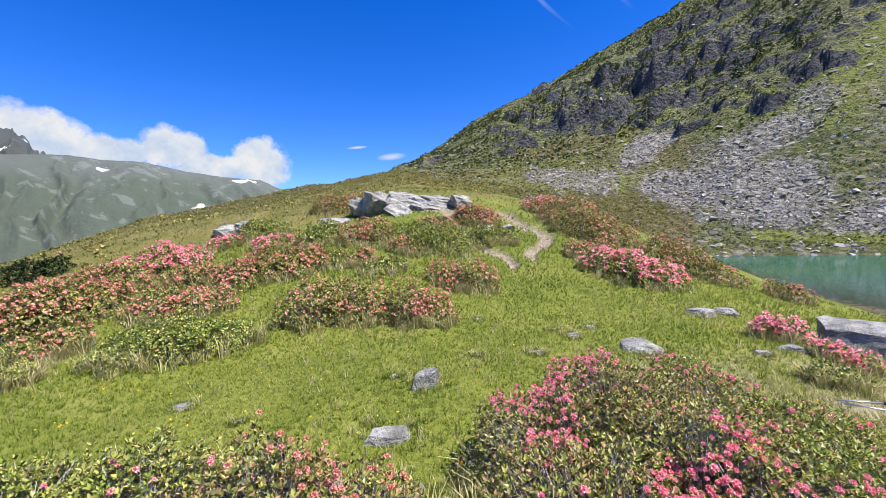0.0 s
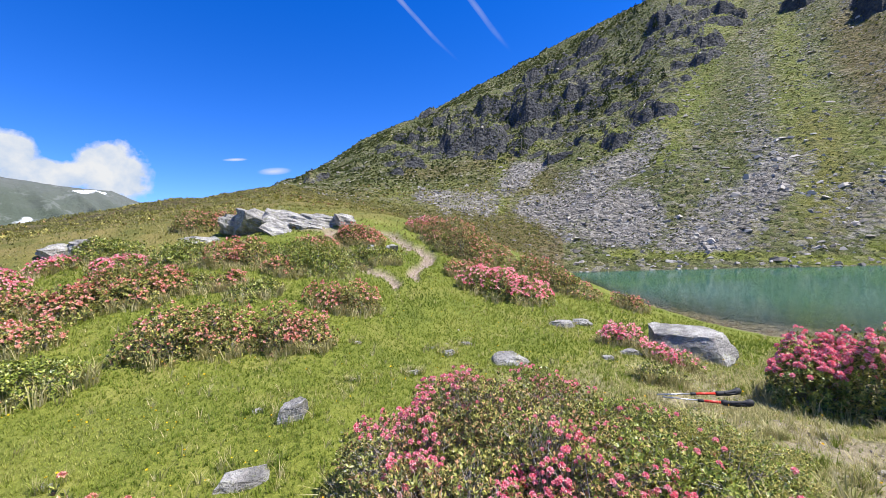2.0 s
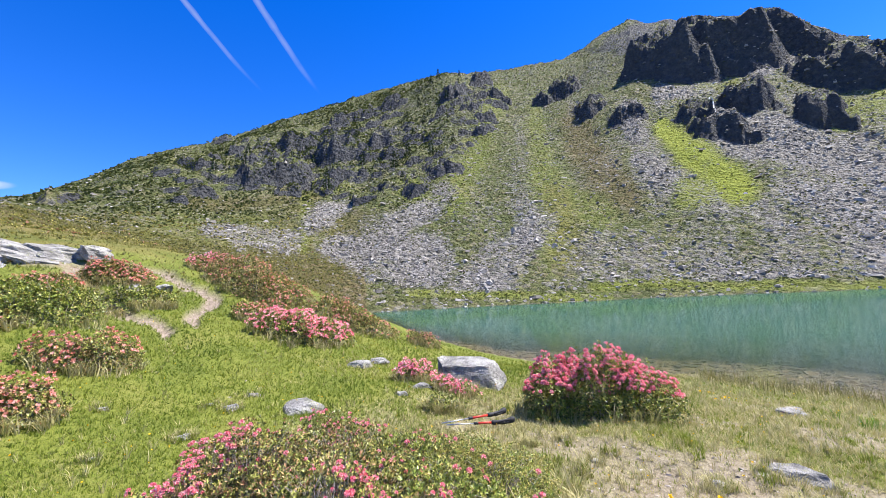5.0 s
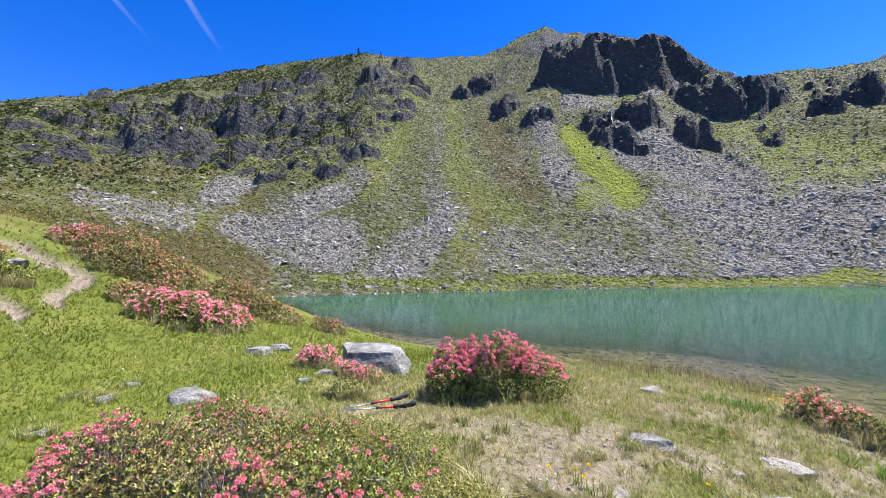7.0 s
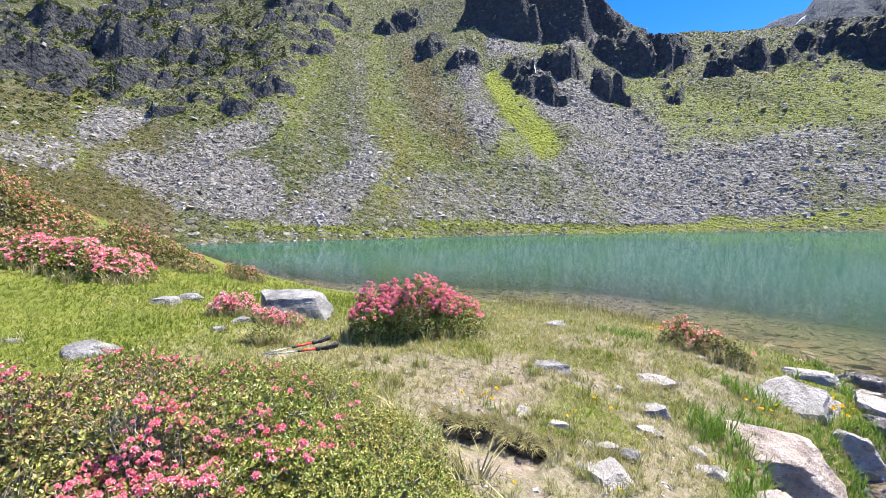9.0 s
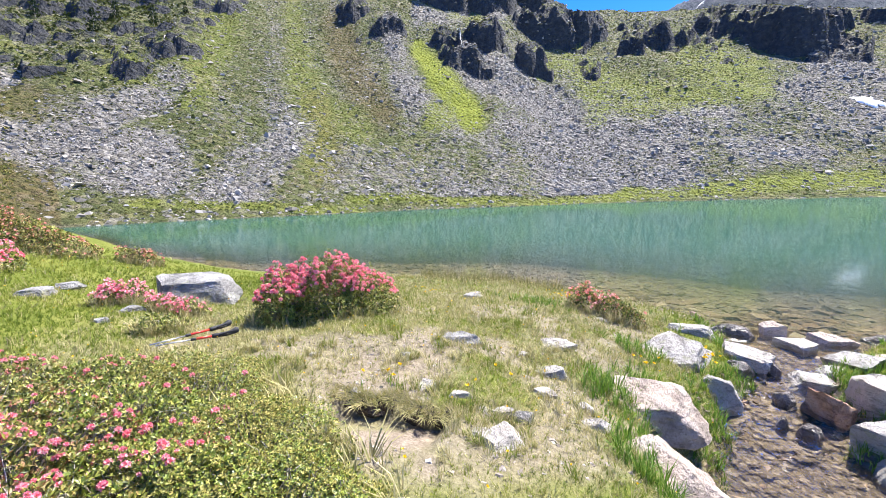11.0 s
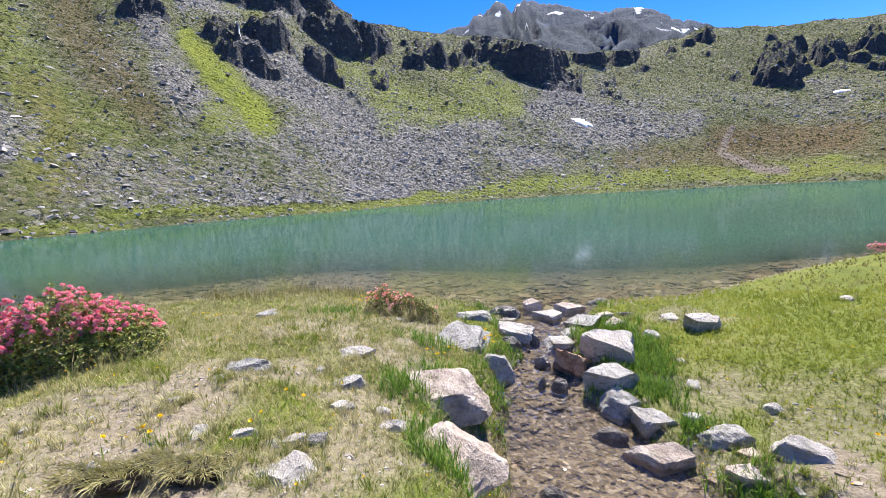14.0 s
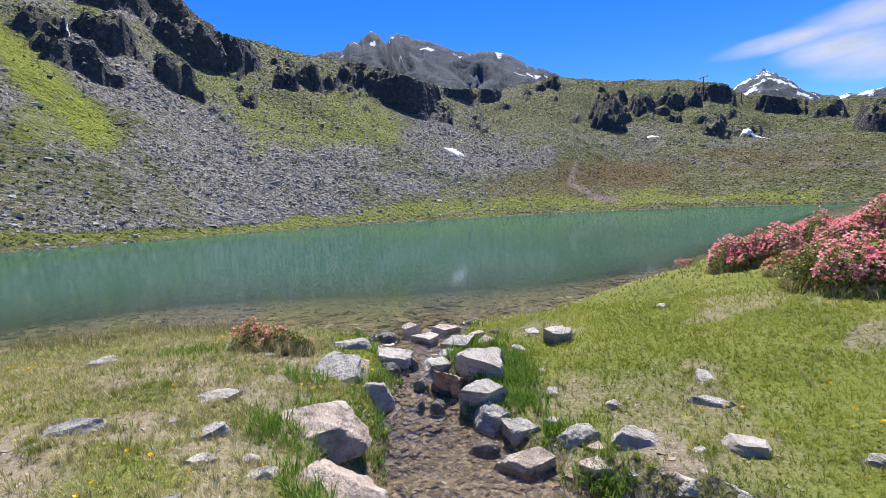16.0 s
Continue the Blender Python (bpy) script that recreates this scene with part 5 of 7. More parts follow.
def split_mound(x, y, rx, ry, h, hd, rng):
    """One wide bush as a row of overlapping mounds, so that its outline is uneven."""
    k = max(2, min(5, int(rx / 0.25)))
    c, s = math.cos(radians(-hd)), math.sin(radians(-hd))
    out = []
    for q in range(k):
        u = (q + 0.5) / k * 2 - 1 if k > 1 else 0
        o, e = u * rx * 0.68, rng.uniform(-0.3, 0.3) * ry
        hh = h * (1 - 0.35 * abs(u) + rng.uniform(-0.18, 0.1))
        out.append((x + o * c - e * s, y + o * s + e * c, rx / k * 1.55, ry * rng.uniform(0.75, 1.0), hh, hd + rng.uniform(-25, 25)))
    return out


_seed = 100
for rows, lab, lmat, pet, bl, sec, cl in ((RICH, BUSH_RICH, LEAF, PETAL, 0.32, LEAF_BRIGHT, 0.2), (FADED, BUSH_FADED, LEAF, PETAL_FADED, 0.13, LEAF_DRY, 0.3),
                                          (GREEN, BUSH_GREEN, LEAF_BRIGHT, None, 0.0, LEAF, 0.4), (OLIVE, BUSH_OLIVE, LEAF, PETAL_FADED, 0.06, LEAF_DRY, 0.35)):
    for x, y, rx, ry, h, hd in rows:
        _seed += 1
        dist = math.hypot(x, y)
        leaf = 0.032 if dist < 4 else 0.037 if dist < 7 else 0.048
        bush(lab, split_mound(x, y, rx, ry, h, hd, np.random.default_rng(_seed)), leaf, lmat, pet, bl, 0.03 if dist < 6 else 0.038, 0.3, seed=_seed, template=ROS4, cover=0.85, clump=cl, group="alpenrose bushes", second=sec, twigs=0.35)

# the round bush by the shore
bush("rounded alpenrose bush by the shore covered in bright pink flowers", [(4.55, 2.45, 0.42, 0.5, 0.58, 63), (4.98, 1.7, 0.45, 0.5, 0.52, 63), (4.75, 2.08, 0.6, 0.55, 0.68, 63)], 0.038, LEAF, PETAL, 0.5, 0.056, 0.5, True, 1.0, 0.6, seed=7, clump=0.15, second=LEAF_BRIGHT, group="alpenrose bushes")
# a small bush on the shore beside the outflow
bush("small alpenrose bush with coral flowers and yellow-green leaves", [(6.62, -1.12, 0.24, 0.2, 0.36, 95), (6.42, -1.42, 0.26, 0.2, 0.3, 99), (6.28, -1.68, 0.2, 0.16, 0.24, 99)], 0.042, LEAF_BRIGHT, PETAL_FADED, 0.16, 0.04, 0.35, False, 0.8, 0.6, seed=16, second=LEAF_DRY, group="alpenrose bushes", clump=0.3)
# the wide bush before the viewer
bush("wide alpenrose bush with scattered pink flowers and bare grey twigs", [(0.75, 2.1, 0.5, 0.45, 0.4, 20), (1.15, 2.4, 0.55, 0.5, 0.46, 20), (0.65, 1.5, 0.5, 0.5, 0.4, 20), (1.25, 1.75, 0.6, 0.55, 0.42, 30), (1.7, 2.3, 0.55, 0.45, 0.36, 40), (1.0, 1.15, 0.4, 0.4, 0.32, 40)],
     0.028, LEAF, PETAL, 0.14, 0.032, 0.35, True, 0.85, 4.5, seed=11, second=LEAF_DRY, clump=0.55)
bush("low alpenrose bush with a few pink flowers among green leaves", [(2.1, 2.25, 0.45, 0.4, 0.3, 45), (1.75, 1.65, 0.5, 0.5, 0.34, 45), (2.05, 2.95, 0.3, 0.25, 0.3, 40), (1.45, 1.1, 0.4, 0.4, 0.28, 50)],
     0.029, LEAF_BRIGHT, PETAL, 0.06, 0.036, 0.45, True, 0.85, 2.2, seed=12, second=LEAF, clump=0.5)
bush("dense low mat of small-leaved dwarf juniper", [(2.3, 1.65, 0.5, 0.4, 0.26, 55), (2.0, 1.0, 0.45, 0.4, 0.26, 60), (2.5, 2.1, 0.35, 0.3, 0.18, 50), (1.65, 0.6, 0.42, 0.4, 0.24, 70), (1.5, 0.95, 0.4, 0.4, 0.28, 60)],
     0.018, SHRUB, PETAL, 0.006, 0.045, 0.7, True, 0.7, 0.8, ROS4, seed=13, name="dwarf_juniper", second=LEAF_BRIGHT)
# two bushes at the viewer's other side
bush("alpenrose bush with coral buds and green leaves", [(-1.7, 1.9, 0.5, 0.35, 0.38, -40), (-1.25, 2.0, 0.4, 0.3, 0.33, -30), (-2.2, 1.7, 0.45, 0.35, 0.42, -48)],
     0.032, LEAF, PETAL, 0.04, 0.034, 0.5, True, 0.8, 2.4, seed=14, second=LEAF_BRIGHT)
bush("twiggy alpenrose bush with reddish buds", [(-0.6, 1.8, 0.33, 0.3, 0.42, -16), (-0.25, 1.65, 0.33, 0.3, 0.36, -6), (-0.4, 1.4, 0.35, 0.3, 0.36, -10)],
     0.032, LEAF_DRY, PETAL_FADED, 0.05, 0.034, 0.5, True, 0.7, 3.2, seed=15, second=LEAF)

# ---------------- stones ----------------
# x, y, width, depth, height, heading, kind, level of its foot
BROOK_STONES = [(4.08, -1.38, 0.94, 0.7, 0.2, 105, 'tilted', -0.5), (3.06, -1.18, 0.86, 0.66, 0.13, 104, 'tilted', -0.48), (4.89, -2.27, 0.42, 0.34, 0.33, 110, 'round', -0.79), (5.45, -1.9, 0.94, 0.9, 0.16, 106, 'leaning', -0.47), (6.41, -2.48, 0.69, 0.34, 0.1, 107, 'slab', -0.5), (5.8, -2.86, 0.56, 0.39, 0.2, 112, 'block', -0.67), (5.46, -2.67, 0.34, 0.24, 0.12, 112, 'wet', -0.63), (6.76, -3.15, 0.53, 0.32, 0.13, 112, 'wet', -0.61), (6.75, -3.65, 0.33, 0.2, 0.18, 115, 'warm', -0.61), (6.34, -3.66, 0.49, 0.34, 0.11, 117, 'block', -0.62), (6.48, -4.17, 0.53, 0.26, 0.11, 120, 'warm', -0.62), (6.64, -4.83, 0.48, 0.26, 0.1, 124, 'wet', -0.61), (5.76, -3.96, 0.51, 0.36, 0.12, 122, 'block', -0.6)]
BROOK_STONES += [(5.85, -4.41, 0.32, 0.19, 0.1, 125, 'warm', -0.59), (5.77, -4.69, 0.34, 0.21, 0.08, 127, 'wet', -0.57), (5.53, -4.36, 0.33, 0.23, 0.1, 126, 'warm', -0.6), (4.77, -3.72, 0.73, 0.44, 0.28, 125, 'block', -0.66), (5.54, -3.64, 0.3, 0.37, 0.07, 120, 'slab', -0.64), (5.37, -3.35, 0.47, 0.41, 0.12, 119, 'slab', -0.73), (4.8, -3.18, 0.4, 0.28, 0.31, 120, 'rust', -0.78), (4.2, -3.35, 0.54, 0.35, 0.22, 125, 'block', -0.74), (3.89, -3.24, 0.53, 0.37, 0.23, 127, 'round', -0.89), (3.6, -2.89, 0.36, 0.2, 0.07, 125, 'wet', -0.9), (3.19, -3.11, 0.6, 0.3, 0.12, 131, 'warm', -0.93), (3.53, -3.35, 0.44, 0.26, 0.18, 131, 'block', -0.9), (5.0, -2.92, 0.21, 0.17, 0.12, 116, 'wet', -0.76)]
BROOK_STONES += [(4.61, -2.71, 0.12, 0.14, 0.09, 116, 'wet', -0.8), (4.47, -2.86, 0.19, 0.15, 0.12, 119, 'wet', -0.82), (3.1, -2.04, 0.24, 0.12, 0.05, 118, 'wet', -0.93), (5.57, -3.09, 0.16, 0.13, 0.13, 116, 'wet', -0.69)]
BANK_STONES = [(4.83, -5.2, 0.46, 0.32, 0.21, 136, 'block', -0.52), (5.37, -5.14, 0.26, 0.34, 0.06, 132, 'slab', -0.55), (5.0, -4.54, 0.32, 0.23, 0.08, 130, 'slab', -0.61), (4.31, -4.37, 0.13, 0.17, 0.03, 133, 'slab', -0.67), (3.88, -4.14, 0.2, 0.26, 0.05, 135, 'slab', -0.74), (3.09, -3.71, 0.44, 0.31, 0.15, 138, 'round', -0.81), (3.39, -3.65, 0.17, 0.12, 0.11, 135, 'block', -0.81), (2.84, -3.69, 0.19, 0.12, 0.04, 141, 'warm', -0.78), (2.73, -3.53, 0.29, 0.18, 0.14, 141, 'warm', -0.9), (2.6, -3.94, 0.49, 0.31, 0.12, 146, 'slab', -0.69), (3.14, -4.31, 0.19, 0.14, 0.08, 143, 'round', -0.68), (4.56, -7.37, 0.19, 0.2, 0.05, 148, 'slab', -0.32), (2.72, -5.26, 0.26, 0.34, 0.06, 152, 'slab', -0.46)]
BANK_STONES += [(2.44, -4.88, 0.44, 0.16, 0.03, 153, 'slab', -0.53), (1.92, -4.42, 0.43, 0.38, 0.11, 156, 'slab', -0.58), (2.13, -4.12, 0.14, 0.18, 0.04, 152, 'slab', -0.61), (2.08, -3.83, 0.3, 0.36, 0.08, 150, 'slab', -0.8), (1.74, -3.95, 0.34, 0.32, 0.09, 156, 'slab', -0.7), (2.39, -3.64, 0.16, 0.11, 0.06, 145, 'block', -0.8), (1.17, -4.69, 0.26, 0.18, 0.07, 167, 'round', -0.42)]
TURF_STONES = [(4.28, 0.27, 0.34, 0.17, 0.07, 78, 'slab', -0.01), (4.68, -0.61, 0.43, 0.25, 0.09, 90, 'round', -0.15), (4.01, -0.52, 0.39, 0.24, 0.07, 89, 'slab', -0.18), (3.48, -0.47, 0.21, 0.12, 0.04, 88, 'slab', -0.11), (3.43, -0.78, 0.16, 0.11, 0.07, 94, 'round', -0.2), (3.6, 0.68, 0.11, 0.14, 0.03, 69, 'slab', 0.06), (3.06, 0.38, 0.15, 0.2, 0.04, 70, 'slab', 0.08), (3.96, 0.49, 0.11, 0.12, 0.03, 73, 'slab', 0.06), (3.03, 0.12, 0.22, 0.1, 0.03, 75, 'slab', 0.04), (2.95, -0.19, 0.15, 0.09, 0.08, 81, 'block', -0.03), (2.92, -0.32, 0.15, 0.09, 0.08, 84, 'block', -0.04), (2.61, -0.2, 0.28, 0.33, 0.07, 80, 'slab', -0.0), (2.65, -0.07, 0.2, 0.12, 0.05, 77, 'slab', -0.01)]
TURF_STONES += [(4.26, -0.29, 0.14, 0.12, 0.04, 86, 'slab', -0.12), (7.2, 0.61, 0.29, 0.17, 0.05, 80, 'slab', -0.28), (6.1, -1.24, 0.2, 0.12, 0.05, 96, 'slab', -0.3), (3.2, -0.81, 0.24, 0.11, 0.03, 94, 'slab', -0.19), (3.21, 1.94, 0.08, 0.09, 0.03, 56, 'slab', 0.19), (3.33, 1.43, 0.1, 0.08, 0.03, 64, 'slab', 0.14), (3.62, 0.67, 0.09, 0.12, 0.03, 77, 'slab', 0.07), (2.78, 0.8, 0.09, 0.07, 0.07, 70, 'round', 0.12), (2.94, -0.1, 0.21, 0.13, 0.05, 89, 'slab', -0.02), (3.05, 1.39, 0.1, 0.03, 0.03, 62, 'slab', 0.16), (3.62, 1.85, 0.11, 0.14, 0.03, 60, 'slab', 0.13)]
PATH_STONES = [(1.90, 4.77, 0.20, 0.14, 0.08, 19), (2.29, 5.16, 0.17, 0.12, 0.06, 22), (1.75, 5.01, 0.12, 0.08, 0.04, 17), (2.51, 4.44, 0.51, 0.36, 0.03, 27), (1.30, 4.25, 0.14, 0.10, 0.05, 14), (4.70, 5.92, 0.40, 0.28, 0.10, 37), (4.23, 5.80, 0.43, 0.30, 0.05, 35), (4.26, 4.34, 0.27, 0.19, 0.09, 43), (0.87, 5.25, 0.13, 0.09, 0.04, 7), (0.66, 4.05, 0.08, 0.06, 0.04, 7), (6.85, 0.53, 0.50, 0.35, 0.03, 85), (4.23, 0.33, 0.38, 0.26, 0.04, 84), (3.19, 1.94, 0.11, 0.08, 0.04, 56), (3.78, 4.22, 0.16, 0.11, 0.08, 40), (3.58, 0.70, 0.13, 0.09, 0.08, 77)]
MEADOW_STONES = [(0.12, 3.22, 0.25, 0.17, 0.24, -20, 'block', None), (-0.16, 2.61, 0.34, 0.19, 0.03, -4), (-1.71, 3.31, 0.18, 0.12, 0.03, -27), (-1.17, 2.93, 0.09, 0.06, 0.02, -22), (0.01, 2.10, 0.14, 0.10, 0.05, 0), (1.30, 4.25, 0.17, 0.12, 0.05, 17), (1.90, 4.79, 0.16, 0.11, 0.05, 22), (2.56, 4.45, 0.35, 0.25, 0.04, 30), (4.27, 5.83, 0.36, 0.25, 0.08, 36), (-0.14, 3.49, 0.12, 0.09, 0.04, -2)]
STONE_LOOKS = {"leaning": (STONE, "slab"), "tilted": (WARM_STONE, "slab"), "block": (STONE, "block"), "warm": (WARM_STONE, "block"), "rust": (RUST_STONE, "block"), "slab": (STONE, "slab"), "round": (STONE, "round"), "wet": (WET_STONE, "round")}
STONE_WORDS = {"leaning": "broad grey tilted slab", "tilted": "broad pinkish tilted slab", "warm": "pinkish broken stone", "rust": "rust-stained angular stone", "wet": "dark wet stone", "slab": "flat pale grey slab", "block": "angular grey block of stone", "round": "rounded grey stone"}
STONE_SITES = {"brook": "standing in the brook", "bank": "half sunk in the bank", "turf": "lying in short turf"}
_seed = 300
for rows, site in ((BROOK_STONES, "brook"), (BANK_STONES, "bank"), (TURF_STONES, "turf"), (PATH_STONES, "turf"), (MEADOW_STONES, "turf")):
    for x, y, w, d, h, hd, *more in rows:
        _seed += 1
        kind, level = more or ("slab", None)
        mat_, form = STONE_LOOKS[kind]
        lean = (random.uniform(6, 15), random.uniform(-7, 7)) if form == "block" else (random.uniform(0, 8), random.uniform(-4, 4))
        if kind in ("tilted", "leaning"):
            lean = (20, -4)
        if site == "turf":
            h *= 0.7
        if rows in (PATH_STONES, MEADOW_STONES):
            mat_, h = OUTCROP, h * 0.8
        boulder("stone", STONE_WORDS[kind] + " " + STONE_SITES[site], x, y, w, d, max(h, 0.16 * w), hd + random.uniform(-12, 12), _seed, mat_, 0.3, "stone", "stones", w > 0.2, lean, form, level)

# ---------------- large rocks ----------------
v, f = rock_shape(805, 3, 0.78, True, None, [((0.05, -0.16, 1), 0.4), ((0.0, -1, 0.2), 0.5), ((0, 1, 0.3), 0.6), ((-1, -0.2, 0.05), 0.7), ((0.9, -0.5, 0.35), 0.72), ((0.8, 0.6, 0.4), 0.7)])
block = new("boulder", mesh_of("boulder", v * np.array([1.12, 0.8, 0.72]), f, OUTCROP))
block.matrix_world = pose(5.4, 4.42, float(land_z(5.4, 4.42)) + 0.05, 0, 0, -49)
tagged(block, "large flat-topped grey boulder with lichen in the grass", "boulder")
STONE_SPOTS.append((5.4, 4.42, 1.0, 0.7))


def outcrop(label, slabs, group=""):
    """A rock outcrop of tilted plates (x, y, width, depth, thickness, heading, tilts, lift)."""
    x0, y0 = slabs[0][:2]
    root = thing("rock_outcrop", label, "rock", group, (x0, y0, float(land_z(x0, y0))))
    for k, (x, y, w, d, h, hd, rx, ry, lift) in enumerate(slabs):
        v, f = rock_shape(900 + k * 7 + int(w * 10), 15, 0.3, True, (0.02, -0.05))
        band_ = np.round((v[:, 2] + 0.35 * v[:, 0]) * 6) / 6 - 0.35 * v[:, 0]
        v[:, 2] = v[:, 2] * 0.45 + band_ * 0.55
        v[:, 0] += 0.025 * np.sin(band_ * 23 + k)
        v[:, 1] += 0.025 * np.cos(band_ * 31 + k)
        ob = part("slab", mesh_of("slab", v * np.array([w, d, h]), f, OUTCROP), root)
        ob.matrix_parent_inverse = Matrix.Translation(-root.location)
        ob.matrix_basis = pose(x, y, float(land_z(x, y)) + lift, rx, ry, -hd)
    return root


outcrop("pale layered rock outcrop on top of a grassy knoll",
        [(-0.55, 11.1, 1.4, 1.4, 1.0, -8, 10, 12, -0.05), (0.15, 10.95, 1.6, 1.3, 0.7, 2, 12, 12, -0.06), (0.95, 10.95, 1.3, 1.0, 0.4, 6, 10, 8, -0.04),
         (-0.15, 10.25, 0.7, 0.8, 0.45, 4, 22, 8, -0.04), (-1.1, 11.2, 0.7, 0.7, 0.8, -12, 8, -6, 0.06), (0.5, 10.5, 0.8, 0.5, 0.25, 10, 14, 8, -0.02)])
outcrop("small weathered rock rib among alpenrose bushes", [(-4.2, 10.4, 0.6, 0.5, 0.34, -22, 10, -15, 0.04), (-3.85, 10.5, 0.5, 0.4, 0.36, -22, 10, -10, 0.04)])
outcrop("flat pale rock slab level with the turf", [(-1.7, 10.3, 0.85, 0.6, 0.25, -8, 8, 4, 0.03)])
outcrop("dark rock shelf beside the footpath", [(1.45, 10.75, 0.6, 0.5, 0.4, 10, 6, 6, 0.08), (1.75, 9.2, 0.3, 0.25, 0.22, 20, 10, 0, 0.02), (2.3, 9.3, 0.3, 0.3, 0.2, 30, 8, 6, 0.02), (1.35, 9.0, 0.22, 0.2, 0.14, 0, 8, 6, 0.02)])


# ---------------- two trekking poles ----------------
def tube(points, radii, sides=10):
    P = [Vector(p) for p in points]
    v, f = [], []
    for i, p in enumerate(P):
        d = (P[min(i + 1, len(P) - 1)] - P[max(i - 1, 0)]).normalized()
        q = d.to_track_quat("Z", "Y").to_matrix()
        for k in range(sides):
            a = 2 * math.pi * k / sides
            v.append(tuple(p + q @ Vector((math.cos(a), math.sin(a), 0)) * radii[i]))
    for i in range(len(P) - 1):
        for k in range(sides):
            j = (k + 1) % sides
            f.append((i * sides + k, i * sides + j, (i + 1) * sides + j, (i + 1) * sides + k))
    n = len(v)
    v += [tuple(P[0]), tuple(P[-1])]
    caps = [(n, (k + 1) % sides, k) for k in range(sides)] + [(n + 1, (len(P) - 1) * sides + k, (len(P) - 1) * sides + (k + 1) % sides) for k in range(sides)]
    return np.array(v), [np.array(f), np.array(caps)]


RED = plain_material("red lacquer", (0.62, 0.05, 0.03), 0.3)
ALU = plain_material("brushed aluminium", (0.62, 0.63, 0.65), 0.35, 0.9)
BLACK = plain_material("black rubber", (0.02, 0.02, 0.022), 0.7)
WEB = plain_material("black webbing", (0.03, 0.03, 0.032), 0.9)


def trekking_pole(tip, butt, label):
    """tip and butt: the ends; the butt carries the grip."""
    tip, butt = Vector(tip), Vector(butt)
    L = (butt - tip).length
    d = (butt - tip).normalized()
    side = d.cross(Vector((0, 0, 1))).normalized()
    up = side.cross(d)
    root = thing("trekking_pole", label, "trekking pole", "trekking poles", tip)

    def at(s, o=0.0, h=0.0):
        return tuple(d * s + side * o + up * h)
    g = L - 0.2
    part("lower_shaft", mesh_of("lower_shaft", *tube([at(0), at(L * 0.45)], [0.006, 0.006]), ALU, True), root, "bare aluminium lower shaft")
    part("upper_shaft", mesh_of("upper_shaft", *tube([at(L * 0.42), at(g)], [0.011, 0.011]), RED, True), root, "red lacquered upper shaft")
    part("clamp", mesh_of("clamp", *tube([at(L * 0.4), at(L * 0.41), at(L * 0.46), at(L * 0.47)], [0.009, 0.013, 0.013, 0.009]), BLACK, True), root)
    part("grip", mesh_of("grip", *tube([at(g - 0.02), at(g), at(g + 0.05), at(g + 0.09), at(g + 0.13, 0, 0.004), at(g + 0.165, 0, 0.012), at(g + 0.19, 0, 0.022), at(g + 0.205, 0, 0.025)],
                                       [0.014, 0.022, 0.02, 0.023, 0.021, 0.027, 0.029, 0.016], 12), BLACK, True), root, "moulded black grip")
    loop = [at(g + 0.16 - 0.13 * math.sin(a) ** 2, 0.05 * math.sin(a), -0.004 + 0.03 * math.sin(a / 2)) for a in np.linspace(0.1, math.pi - 0.1, 14)]
    part("strap", mesh_of("strap", *tube(loop, [0.007] * 14, 6), WEB, True), root, "black wrist strap")
    return root


trekking_pole((3.06, 2.79, 0.25), (3.76, 2.57, 0.22), "red and silver trekking pole with black grip on the turf")
trekking_pole((3.03, 2.70, 0.26), (3.54, 2.31, 0.23), "red and silver trekking pole lying beside another")

# ---------------- grass ----------------
rng = np.random.default_rng(5)


def field(count, r0, r1, a0, a1, power):
    az = np.radians(rng.uniform(a0, a1, count))
    r = (rng.uniform(0, 1, count) * (r1 ** power - r0 ** power) + r0 ** power) ** (1 / power)
    return r * np.sin(az), r * np.cos(az)


def open_ground(x, y, shy=0.85):
    """Not under a bush, not in water."""
    ok = np.ones(len(x), bool)
    for mx, my, rx, ry, h, hd in ALL_MOUNDS:
        ok &= ((x - mx) ** 2 + (y - my) ** 2) > (shy * min(rx, ry)) ** 2
    az, r = polar(x, y)
    d, _ = brook_offset(x, y)
    wet = (y < -1.2) & (d < 0.98)
    lip = (np.abs(y - 0.52) < 0.4) & (np.abs(x - 2.55) < 0.3)
    return ok & ~wet & ~lip & (r < lake_near(az) - 0.05)


def grass(name, label, x, y, size, template, material, seed):
    g = np.random.default_rng(seed)
    z = land_z(x, y)
    P = np.stack([x, y, z - 0.005], 1)
    N = np.stack([g.normal(0, 0.18, len(x)), g.normal(0, 0.18, len(x)), np.ones(len(x))], 1)
    v, f = scatter(*template, P, N, size * g.uniform(0.6, 1.3, len(x)), g)
    return tagged(new(name, mesh_of(name, v, f, material)), label, "grass", kind="stuff")


TUFT, TUFT_DRY, TUFT_FAR = blade_tuft(7, 0.5, 1, 0.035), blade_tuft(7, 0.8, 2, 0.026), blade_tuft(5, 0.5, 3, 0.1, False)
LONG = blade_tuft(9, 0.55, 4, 0.03)


def dryness(x, y):
    """High on the worn bank between the bushes and the brook, low on the meadow."""
    bank = smooth(1.6, 3.0, x) * smooth(4.6, 2.6, y) * smooth(-2.6, -1.6, y)
    verge = 0.04 * smooth(-0.6, 0.2, fbm(x, y, 1.7, 3, 71) * 2)
    return np.clip(bank * 0.55 + verge + (0.15 + 0.3 * bank) * fbm(x, y, 1.2, 3, 72), 0, 1)


